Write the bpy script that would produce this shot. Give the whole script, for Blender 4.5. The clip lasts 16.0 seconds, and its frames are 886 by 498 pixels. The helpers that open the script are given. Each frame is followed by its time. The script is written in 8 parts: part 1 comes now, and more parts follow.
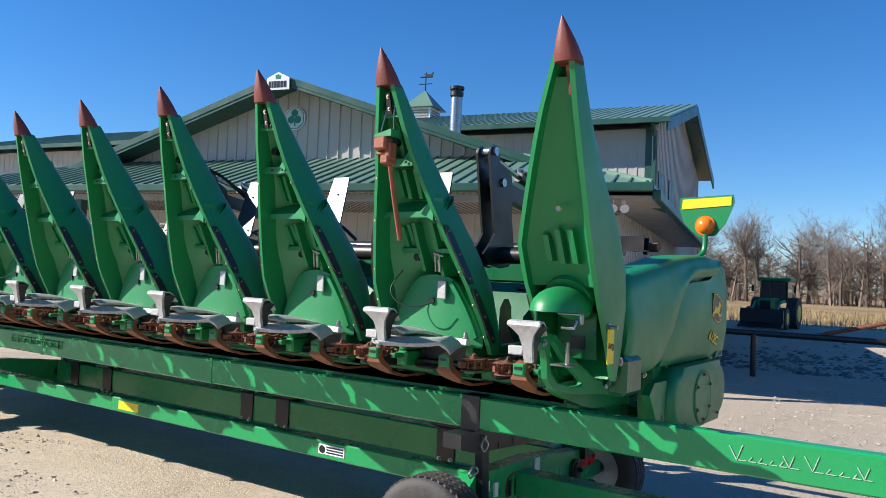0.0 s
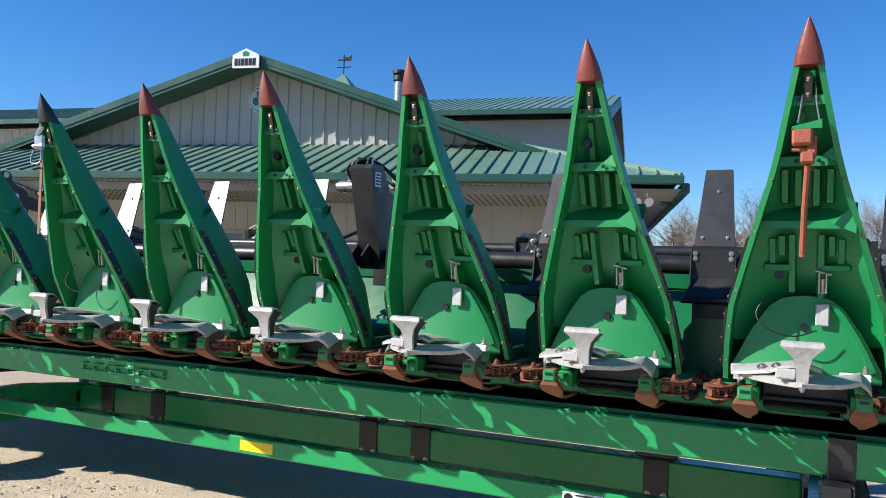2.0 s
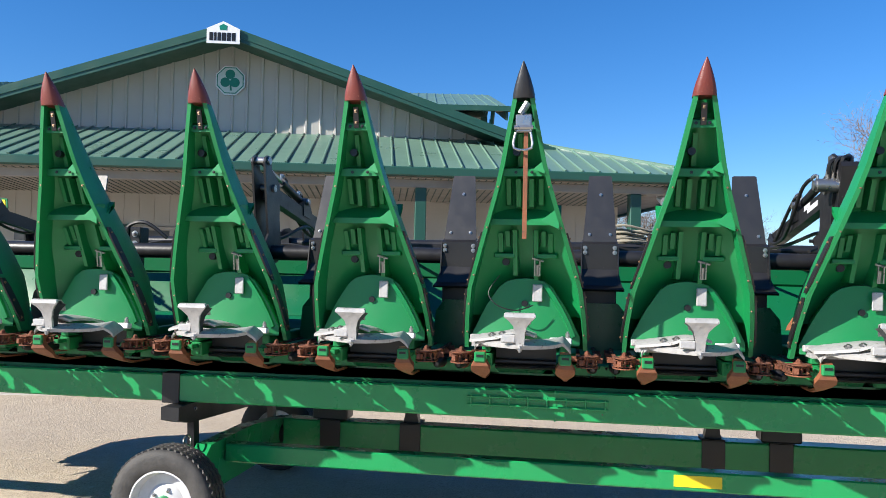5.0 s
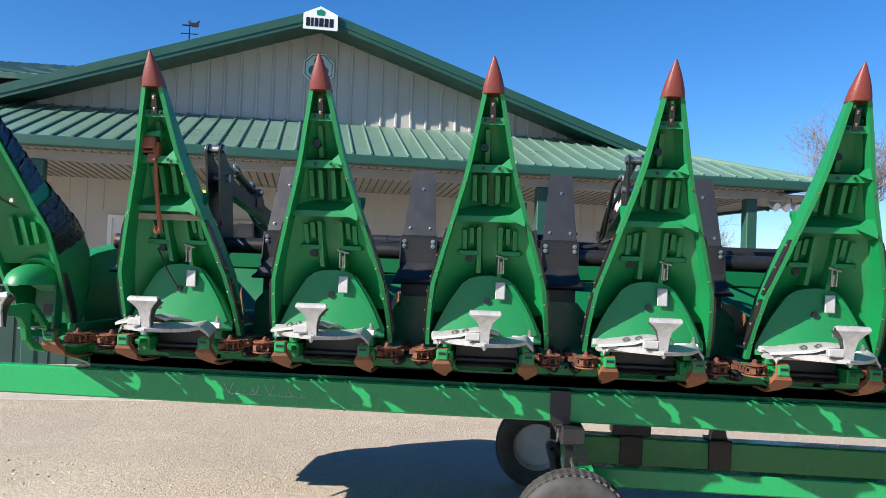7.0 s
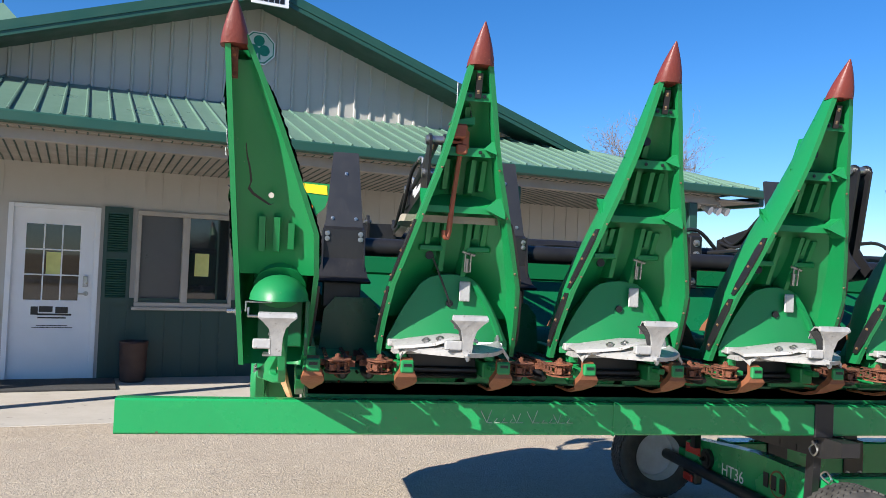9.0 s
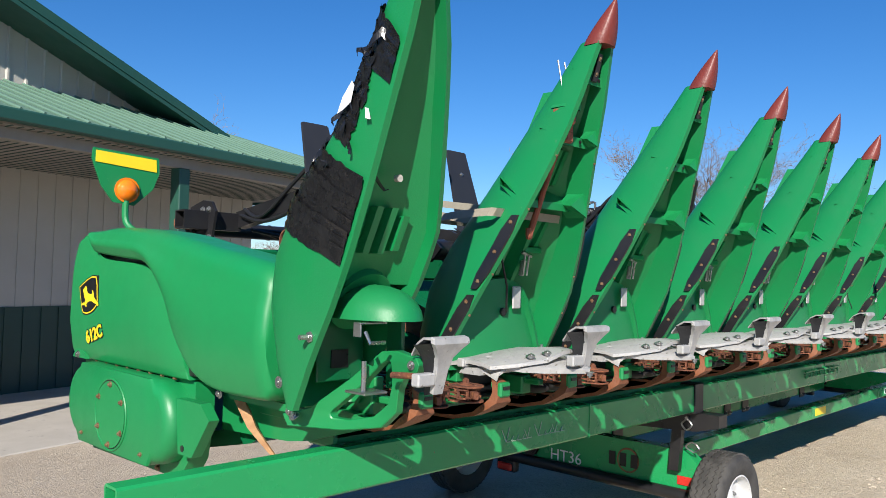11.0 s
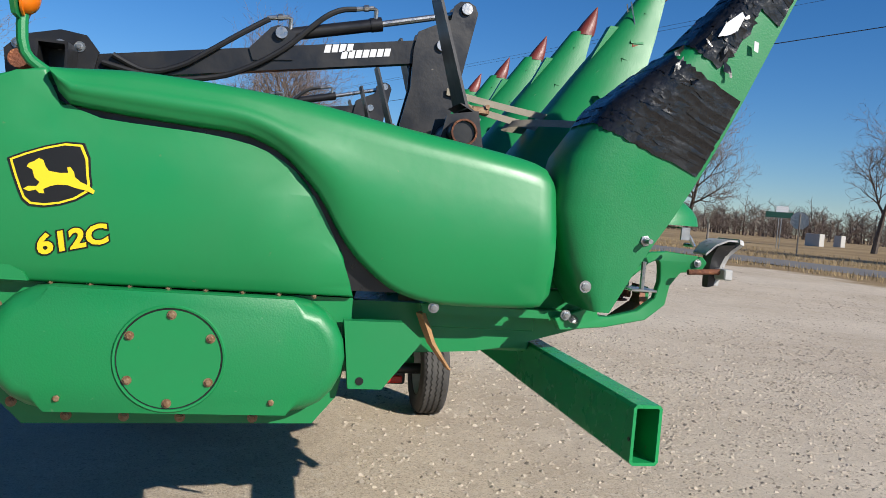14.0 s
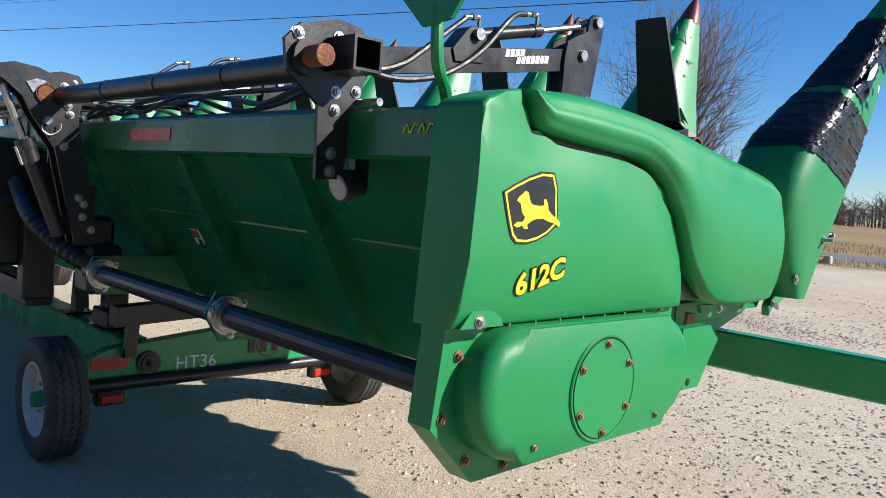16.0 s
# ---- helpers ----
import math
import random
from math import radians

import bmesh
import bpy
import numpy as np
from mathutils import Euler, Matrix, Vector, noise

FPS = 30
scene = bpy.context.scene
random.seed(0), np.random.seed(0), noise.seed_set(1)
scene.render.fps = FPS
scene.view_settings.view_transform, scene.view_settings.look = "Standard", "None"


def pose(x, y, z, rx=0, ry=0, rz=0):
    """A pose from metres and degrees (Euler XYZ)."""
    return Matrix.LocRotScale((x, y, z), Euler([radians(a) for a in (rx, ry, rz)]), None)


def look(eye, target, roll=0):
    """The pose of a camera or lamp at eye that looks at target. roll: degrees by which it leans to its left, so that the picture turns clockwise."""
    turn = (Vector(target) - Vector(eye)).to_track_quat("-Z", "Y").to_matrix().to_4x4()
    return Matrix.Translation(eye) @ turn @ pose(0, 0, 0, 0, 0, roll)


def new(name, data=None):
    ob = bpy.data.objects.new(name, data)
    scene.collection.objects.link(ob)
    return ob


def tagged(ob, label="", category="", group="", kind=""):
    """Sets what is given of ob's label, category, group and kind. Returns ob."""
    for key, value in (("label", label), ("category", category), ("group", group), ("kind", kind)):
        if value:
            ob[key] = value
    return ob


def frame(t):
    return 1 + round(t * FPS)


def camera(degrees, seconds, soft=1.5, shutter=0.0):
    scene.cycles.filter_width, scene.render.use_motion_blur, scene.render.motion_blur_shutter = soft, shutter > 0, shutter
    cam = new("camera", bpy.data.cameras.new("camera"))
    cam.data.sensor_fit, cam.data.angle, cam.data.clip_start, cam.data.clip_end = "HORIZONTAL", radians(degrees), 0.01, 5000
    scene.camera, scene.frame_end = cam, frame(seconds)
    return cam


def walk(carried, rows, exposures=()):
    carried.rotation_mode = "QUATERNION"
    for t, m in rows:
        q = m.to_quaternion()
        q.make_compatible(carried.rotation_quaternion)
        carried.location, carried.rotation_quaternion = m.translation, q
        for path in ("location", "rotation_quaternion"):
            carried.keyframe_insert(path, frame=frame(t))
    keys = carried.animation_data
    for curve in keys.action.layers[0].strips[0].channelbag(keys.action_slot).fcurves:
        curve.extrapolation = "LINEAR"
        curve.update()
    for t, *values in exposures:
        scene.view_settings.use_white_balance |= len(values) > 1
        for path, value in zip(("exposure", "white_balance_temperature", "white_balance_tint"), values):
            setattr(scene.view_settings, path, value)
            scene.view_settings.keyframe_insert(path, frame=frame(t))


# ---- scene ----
cam = camera(58.9, 16.0, 0.6)
PATH = [
    (0, (10.502, -2.567, 1.477), (9.354, -0.931, 1.548), 2.4),
    (0.5, (10.048, -2.677, 1.484), (9.014, -0.964, 1.496), 2.6),
    (1, (9.515, -2.759, 1.513), (8.551, -1.007, 1.513), 3.6),
    (1.5, (9.003, -2.882, 1.53), (8.112, -1.092, 1.558), 2.4),
    (2, (8.436, -2.931, 1.547), (7.565, -1.131, 1.596), 1.9),
    (2.5, (7.851, -3.054, 1.566), (7.013, -1.238, 1.614), -0.0),
    (3, (7.211, -3.108, 1.53), (6.443, -1.262, 1.577), 1.9),
    (5.5, (4.205, -3.469, 1.518), (3.986, -1.481, 1.553), 0.3),
    (6, (3.605, -3.463, 1.519), (3.461, -1.469, 1.519), 0.4),
    (6.5, (2.983, -3.468, 1.524), (2.826, -1.474, 1.538), 1.7),
    (7, (2.364, -3.393, 1.515), (2.204, -1.4, 1.564), 2.2),
    (7.5, (1.764, -3.327, 1.505), (1.627, -1.333, 1.579), 2.7),
    (8, (1.203, -3.202, 1.49), (1.188, -1.202, 1.534), 2.2),
    (8.5, (0.66, -3.037, 1.509), (0.805, -1.042, 1.544), 1.6),
    (9, (0.108, -2.869, 1.507), (0.478, -0.904, 1.559), 2.4),
    (11.3, (-1.633, -1.175, 1.492), (-0.05, 0.046, 1.548), 1.8),
    (11.5, (-1.727, -0.996, 1.5), (-0.059, 0.108, 1.551), 2.1),
    (12, (-1.99, -0.541, 1.467), (-0.153, 0.246, 1.531), 3.1),
    (12.5, (-2.153, -0.06, 1.437), (-0.208, 0.403, 1.495), 4.0),
    (13, (-2.249, 0.437, 1.418), (-0.254, 0.576, 1.474), 4.2),
    (13.5, (-2.305, 0.935, 1.364), (-0.311, 0.777, 1.344), 3.7),
    (14, (-2.285, 1.485, 1.361), (-0.335, 1.053, 1.252), 4.6),
    (14.5, (-2.228, 2.047, 1.346), (-0.346, 1.394, 1.171), 4.7),
    (15, (-2.03, 2.596, 1.368), (-0.257, 1.683, 1.214), 5.2),
    (15.5, (-1.728, 3.093, 1.368), (-0.13, 1.901, 1.213), 4.3),
    (16, (-1.272, 3.49, 1.383), (0.168, 2.11, 1.24), 4.0),
]
walk(cam, [(t, look(eye, target, roll)) for t, eye, target, roll in PATH],
     [(0.0, 0.86), (3.0, 0.94), (6.0, 0.97), (9.0, 0.94), (11.5, 0.50), (12.5, 0.42), (14.5, 0.29), (15.0, 0.33), (15.5, 0.57), (16.0, 0.74)])


# ---- world and sun ----
SUN_WAY = Vector((1.37, 0.96, -1.0)).normalized()
world = bpy.data.worlds.new("sky")
scene.world = world
world.use_nodes = True
wn = world.node_tree.nodes
sky = wn.new("ShaderNodeTexSky")
sky.sky_type = "NISHITA"
sky.sun_disc = False
sky.sun_elevation = radians(31)
sky.sun_rotation = radians(235)
sky.air_density, sky.dust_density, sky.ozone_density = 1.0, 0.0, 3.0
wn["Background"].inputs[1].default_value = 0.066
clear = wn.new("ShaderNodeHueSaturation")
clear.inputs["Saturation"].default_value = 1.17
tint = wn.new("ShaderNodeMix")
tint.data_type, tint.blend_type = "RGBA", "MULTIPLY"
tint.inputs["Factor"].default_value = 1.0
tint.inputs["B"].default_value = (0.80, 0.97, 1.25, 1)
world.node_tree.links.new(sky.outputs[0], tint.inputs["A"])
world.node_tree.links.new(tint.outputs["Result"], clear.inputs["Color"])
world.node_tree.links.new(clear.outputs[0], wn["Background"].inputs[0])
sun = new("sun", bpy.data.lights.new("sun", "SUN"))
sun.data.energy, sun.data.angle, sun.data.color = 5.0, radians(0.53), (1.0, 0.94, 0.85)
sun.matrix_world = look((0, 0, 40), Vector((0, 0, 40)) + SUN_WAY)


# ---- materials ----
def material(name, colour, rough=0.5, metal=0.0, second=None, scale=6.0, amount=0.5, bump=0.0, bump_scale=60.0,
             spots=None, spot_scale=30.0, spot_cut=0.62, spec=0.5, coat=0.0, jitter=0.0, rough_var=0.1):
    """Paint, metal or earth: two colours mixed by a coarse noise, spots or chips of a third, fine relief."""
    m = bpy.data.materials.new(name)
    m.use_nodes = True
    nt, n, ln = m.node_tree, m.node_tree.nodes, m.node_tree.links.new
    b = n["Principled BSDF"]
    b.inputs["Metallic"].default_value = metal
    b.inputs["Specular IOR Level"].default_value = spec
    b.inputs["Coat Weight"].default_value = coat
    b.inputs["Coat Roughness"].default_value = 0.15
    co = n.new("ShaderNodeTexCoord")
    big = n.new("ShaderNodeTexNoise")
    big.inputs["Scale"].default_value, big.inputs["Detail"].default_value, big.inputs["Roughness"].default_value = scale, 6, 0.62
    ln(co.outputs["Object"], big.inputs["Vector"])
    ramp = n.new("ShaderNodeMapRange")
    ramp.inputs["From Min"].default_value, ramp.inputs["From Max"].default_value = 0.35, 0.68
    ramp.inputs["To Max"].default_value = amount
    ln(big.outputs["Fac"], ramp.inputs["Value"])
    mix = n.new("ShaderNodeMix")
    mix.data_type = "RGBA"
    mix.inputs["A"].default_value = (*colour, 1)
    mix.inputs["B"].default_value = (*(second or [c * 0.7 for c in colour]), 1)
    ln(ramp.outputs[0], mix.inputs["Factor"])
    out = mix.outputs["Result"]
    if spots:
        fine = n.new("ShaderNodeTexNoise")
        fine.inputs["Scale"].default_value, fine.inputs["Detail"].default_value = spot_scale, 5
        ln(co.outputs["Object"], fine.inputs["Vector"])
        cut = n.new("ShaderNodeMapRange")
        cut.inputs["From Min"].default_value, cut.inputs["From Max"].default_value = spot_cut, spot_cut + 0.05
        ln(fine.outputs["Fac"], cut.inputs["Value"])
        over = n.new("ShaderNodeMix")
        over.data_type = "RGBA"
        over.inputs["B"].default_value = (*spots, 1)
        ln(cut.outputs[0], over.inputs["Factor"])
        ln(out, over.inputs["A"])
        out = over.outputs["Result"]
    if jitter:
        info = n.new("ShaderNodeObjectInfo")
        hsv = n.new("ShaderNodeHueSaturation")
        span = n.new("ShaderNodeMapRange")
        span.inputs["To Min"].default_value, span.inputs["To Max"].default_value = 1 - jitter, 1 + jitter
        ln(info.outputs["Random"], span.inputs["Value"])
        ln(span.outputs[0], hsv.inputs["Value"])
        ln(out, hsv.inputs["Color"])
        out = hsv.outputs[0]
    ln(out, b.inputs["Base Color"])
    rr = n.new("ShaderNodeMapRange")
    rr.inputs["From Min"].default_value, rr.inputs["From Max"].default_value = 0.3, 0.7
    rr.inputs["To Min"].default_value, rr.inputs["To Max"].default_value = max(rough - rough_var, 0.03), min(rough + rough_var, 1)
    ln(big.outputs["Fac"], rr.inputs["Value"])
    ln(rr.outputs[0], b.inputs["Roughness"])
    if bump:
        fb = n.new("ShaderNodeTexNoise")
        fb.inputs["Scale"].default_value, fb.inputs["Detail"].default_value = bump_scale, 4
        ln(co.outputs["Object"], fb.inputs["Vector"])
        bp = n.new("ShaderNodeBump")
        bp.inputs["Strength"].default_value, bp.inputs["Distance"].default_value = bump, 0.01
        ln(fb.outputs["Fac"], bp.inputs["Height"])
        ln(bp.outputs[0], b.inputs["Normal"])
    return m


GREEN = material("green paint", (0.008, 0.215, 0.063), 0.42, second=(0.012, 0.185, 0.055), scale=3, spots=(0.06, 0.2, 0.07), spot_scale=45, spot_cut=0.72, bump=0.03, bump_scale=25)
# body green; on auger, drive cases and gear housings it also stands for shade
DARKGREEN = material("dark green paint, also for shaded parts", (0.003, 0.115, 0.040), 0.30, second=(0.004, 0.095, 0.034), scale=2.5, spots=(0.05, 0.10, 0.05), spot_scale=30, spot_cut=0.72, bump=0.05, bump_scale=4)
POLY = material("green moulded plastic", (0.006, 0.205, 0.059), 0.42, second=(0.012, 0.185, 0.062), scale=4, amount=0.7, spots=(0.07, 0.24, 0.10), spot_scale=38, spot_cut=0.715, bump=0.08, bump_scale=180)
CART = material("cart green paint", (0.012, 0.285, 0.088), 0.28, second=(0.014, 0.22, 0.068), scale=2.5, spots=(0.10, 0.12, 0.07), spot_scale=30, spot_cut=0.70, bump=0.04)
REDTIP = material("red brown plastic", (0.165, 0.030, 0.021), 0.5, second=(0.12, 0.026, 0.019), scale=14, spots=(0.29, 0.10, 0.07), spot_scale=50, spot_cut=0.66, bump=0.15, bump_scale=90, jitter=0.15)
BLACKTIP = material("black plastic", (0.018, 0.019, 0.022), 0.45, scale=12, spots=(0.08, 0.08, 0.085), spot_scale=50, spot_cut=0.68, bump=0.1)
RUST = material("rusted steel", (0.20, 0.065, 0.028), 0.8, second=(0.085, 0.032, 0.020), scale=16, amount=1, spots=(0.30, 0.12, 0.05), spot_scale=60, spot_cut=0.6, bump=0.5, bump_scale=120, jitter=0.2)
ORANGE = material("worn orange steel", (0.23, 0.080, 0.032), 0.6, second=(0.16, 0.06, 0.03), scale=9, amount=0.9, spots=(0.10, 0.05, 0.03), spot_scale=40, spot_cut=0.62, bump=0.3, bump_scale=90, jitter=0.15)
ALU = material("cast aluminium", (0.46, 0.455, 0.445), 0.5, metal=0.25, second=(0.34, 0.34, 0.34), scale=22, amount=0.8, spots=(0.24, 0.23, 0.21), spot_scale=60, spot_cut=0.62, bump=0.25, bump_scale=60)
STEEL = material("zinc plated steel", (0.42, 0.42, 0.415), 0.32, metal=0.9, scale=30, bump=0.1)
BLACK = material("black powder coat", (0.012, 0.012, 0.014), 0.38, second=(0.020, 0.019, 0.019), scale=8, spots=(0.10, 0.09, 0.08), spot_scale=55, spot_cut=0.72, bump=0.06, bump_scale=60)
RUBBER = material("tyre rubber", (0.030, 0.029, 0.028), 0.75, second=(0.085, 0.08, 0.074), scale=10, amount=0.8, bump=0.2, bump_scale=80)
HOSE = material("black rubber hose", (0.013, 0.013, 0.014), 0.5, scale=30)
WHITE = material("white paint", (0.75, 0.76, 0.78), 0.4, second=(0.68, 0.69, 0.7), scale=3, amount=0.5)
WHEELRIM = material("white wheel paint", (0.62, 0.63, 0.64), 0.4, second=(0.42, 0.40, 0.38), scale=12, spots=(0.25, 0.16, 0.1), spot_scale=40, spot_cut=0.72)
YELLOW = material("yellow decal", (0.85, 0.62, 0.02), 0.4, second=(0.75, 0.52, 0.02), scale=8)
REDREF = material("red reflector", (0.55, 0.03, 0.02), 0.3, scale=20)
DECAL = material("black decal", (0.010, 0.010, 0.011), 0.35, scale=20)
SIDING = material("beige steel siding", (0.45, 0.43, 0.395), 0.5, second=(0.40, 0.38, 0.345), scale=2, bump=0.03)
ROOF = material("green steel roofing", (0.115, 0.205, 0.155), 0.34, second=(0.135, 0.23, 0.175), scale=1.5, amount=0.8, bump=0.03)
TRIM = material("dark green trim", (0.018, 0.075, 0.055), 0.4, second=(0.022, 0.085, 0.06), scale=3)
WAINS = material("dark green wainscot steel", (0.02, 0.055, 0.045), 0.5, second=(0.026, 0.065, 0.055), scale=2)
SOFFIT = material("tan soffit", (0.33, 0.30, 0.26), 0.6, scale=3)
CONC = material("concrete", (0.46, 0.425, 0.375), 0.85, second=(0.37, 0.335, 0.29), scale=2, amount=0.8, spots=(0.30, 0.27, 0.24), spot_scale=9, spot_cut=0.66, bump=0.3, bump_scale=90)
TAPE = material("black duct tape", (0.009, 0.009, 0.010), 0.27, second=(0.016, 0.016, 0.017), scale=20, bump=0.5, bump_scale=22, spec=0.5)
RUSTBOLT = material("rusty bolt head", (0.20, 0.10, 0.05), 0.5, metal=0.5, second=(0.36, 0.27, 0.17), scale=60, amount=0.8)
RUSTRED = material("rusty red paint", (0.30, 0.075, 0.04), 0.65, second=(0.20, 0.07, 0.035), scale=14, amount=0.9, bump=0.3, bump_scale=80)
STRAP = material("grey webbing", (0.30, 0.27, 0.21), 0.85, second=(0.22, 0.20, 0.16), scale=25, bump=0.3, bump_scale=200)
AMBER = material("amber lens", (0.85, 0.20, 0.01), 0.15, second=(0.75, 0.15, 0.01), scale=40, spec=0.7)


# ---- mesh helpers ----
def finish(name, bm, mat, parent=None, label="", smooth=None):
    me = bpy.data.meshes.new(name)
    bmesh.ops.recalc_face_normals(bm, faces=bm.faces)
    if smooth is not None:
        for f in bm.faces:
            f.smooth = True
        for e in bm.edges:
            if len(e.link_faces) == 2 and e.calc_face_angle(0) > radians(smooth):
                e.smooth = False
    bm.to_mesh(me)
    bm.free()
    for m in (mat if isinstance(mat, (list, tuple)) else [mat]):
        me.materials.append(m)
    ob = new(name, me)
    if parent:
        ob.parent = parent
    if label:
        ob["label"] = label
    return ob


def part(name, bm, mat, parent, label="", smooth=35):
    return finish(name, bm, mat, parent, label, smooth)


def parts(name, bm, mat, parent, label="", smooth=35, touch=True):
    """Each touching cluster of the mesh becomes a part of its own."""
    left, groups = set(bm.verts), []
    while left:
        todo, seen = [left.pop()], []
        while todo:
            v = todo.pop()
            seen.append(v)
            for e in v.link_edges:
                w = e.other_vert(v)
                if w in left:
                    left.discard(w)
                    todo.append(w)
        lo = [min(v.co[i] for v in seen) - 0.001 for i in range(3)]
        hi = [max(v.co[i] for v in seen) + 0.001 for i in range(3)]
        keep = []
        for g in groups:
            if touch and all(g[0][i] < hi[i] and lo[i] < g[1][i] for i in range(3)):
                lo, hi, seen = [min(a, b) for a, b in zip(lo, g[0])], [max(a, b) for a, b in zip(hi, g[1])], seen + g[2]
            else:
                keep.append(g)
        groups = keep + [(lo, hi, seen)]
    made = []
    for lo, hi, vs in groups:
        small, copy = bmesh.new(), {}
        for v in vs:
            copy[v] = small.verts.new(v.co)
        for f in {f for v in vs for f in v.link_faces}:
            small.faces.new([copy[v] for v in f.verts])
        made.append(finish(name, small, mat, parent, label, smooth))
    bm.free()
    return made


def again(ob, parent, m=None):
    """The same mesh once more, as an object of its own under parent; parts below it come along."""
    made = ob.copy()
    scene.collection.objects.link(made)
    made.parent = parent
    if m is not None:
        made.matrix_basis = m
    for c in ob.children:
        again(c, made, c.matrix_basis)
    return made


def thing(name, label, category, group="", at=(0, 0, 0), turn=0):
    e = new(name)
    e.empty_display_size = 0.2
    e.location = at
    e.rotation_euler = (0, 0, radians(turn))
    return tagged(e, label, category, group)


def bevel(bm, width, geom=None, segments=1):
    es = geom or [e for e in bm.edges if len(e.link_faces) == 2 and e.calc_face_angle(0) > radians(40)]
    bmesh.ops.bevel(bm, geom=es, offset=width, segments=segments, affect="EDGES", profile=0.6, clamp_overlap=True)


def box(bm, x0, x1, y0, y1, z0, z1, b=0.0):
    made = bmesh.ops.create_cube(bm, size=1)["verts"]
    bmesh.ops.transform(bm, verts=made, matrix=Matrix.LocRotScale(((x0 + x1) / 2, (y0 + y1) / 2, (z0 + z1) / 2), None, (x1 - x0, y1 - y0, z1 - z0)))
    if b:
        es = list({e for v in made for e in v.link_edges})
        bmesh.ops.bevel(bm, geom=es, offset=b, segments=1, affect="EDGES")
    return made


def boxed(*a, b=0.004):
    bm = bmesh.new()
    box(bm, *a, b=b)
    return bm


def loft(bm, rings, closed=True, caps=True):
    """A skin over rings of equally many points."""
    vs = [[bm.verts.new(p) for p in r] for r in rings]
    k = len(vs[0])
    for a, b in zip(vs, vs[1:]):
        for i in range(k if closed else k - 1):
            j = (i + 1) % k
            if a[i] is not b[i]:
                bm.faces.new((a[i], a[j], b[j], b[i]))
    if caps and closed:
        bm.faces.new(vs[0][::-1])
        bm.faces.new(vs[-1])
    return vs


def tube(bm, pts, r, n=8, caps=True):
    """A round bar along a line of points; r is a number or one radius a point."""
    pts = [Vector(p) for p in pts]
    rs = r if isinstance(r, (list, tuple)) else [r] * len(pts)
    side = None
    rings = []
    for i, p in enumerate(pts):
        d = (pts[min(i + 1, len(pts) - 1)] - pts[max(i - 1, 0)]).normalized()
        if side is None:
            side = d.orthogonal().normalized()
        side = (side - d * side.dot(d)).normalized()
        up = d.cross(side)
        rings.append([p + rs[i] * (math.cos(2 * math.pi * k / n) * side + math.sin(2 * math.pi * k / n) * up) for k in range(n)])
    loft(bm, rings, True, caps)


def smooth_line(pts, k=5):
    """Points along a soft curve through the given ones."""
    pts = [Vector(p) for p in pts]
    out = []
    for i in range(len(pts) - 1):
        p0, p1, p2, p3 = pts[max(i - 1, 0)], pts[i], pts[i + 1], pts[min(i + 2, len(pts) - 1)]
        for j in range(k):
            t = j / k
            out.append(0.5 * (2 * p1 + (p2 - p0) * t + (2 * p0 - 5 * p1 + 4 * p2 - p3) * t * t + (3 * p1 - p0 - 3 * p2 + p3) * t ** 3))
    return out + [pts[-1]]


def prism(bm, outline, a, b, axis="x"):
    """A plate of the given outline (two coordinates a point) between a and b along the axis."""
    def at(p, v):
        return {"x": (v, p[0], p[1]), "y": (p[0], v, p[1]), "z": (p[0], p[1], v)}[axis]
    loft(bm, [[at(p, a) for p in outline], [at(p, b) for p in outline]])


def bolt(bm, at, way, r=0.012, h=0.010, n=12):
    """A hexagon head with a washer under it and a stub of thread, in one skin."""
    at, way = Vector(at), Vector(way).normalized()
    side = way.orthogonal().normalized()
    up = way.cross(side)
    rings = []
    for d, rr, hexed in ((0, 1.5, 0), (0.3, 1.5, 0), (0.3, 1.0, 1), (1.15, 1.0, 1), (1.2, 0.85, 1), (1.2, 0.55, 0), (1.6, 0.55, 0)):
        rings.append([at + way * h * d + r * rr * (0.87 if hexed and k % 2 else 1.0) * (math.cos(2 * math.pi * k / n) * side + math.sin(2 * math.pi * k / n) * up) for k in range(n)])
    loft(bm, rings)


def circle2(cx, cy, r, n=16, a0=0.0):
    return [(cx + r * math.cos(a0 + 2 * math.pi * k / n), cy + r * math.sin(a0 + 2 * math.pi * k / n)) for k in range(n)]


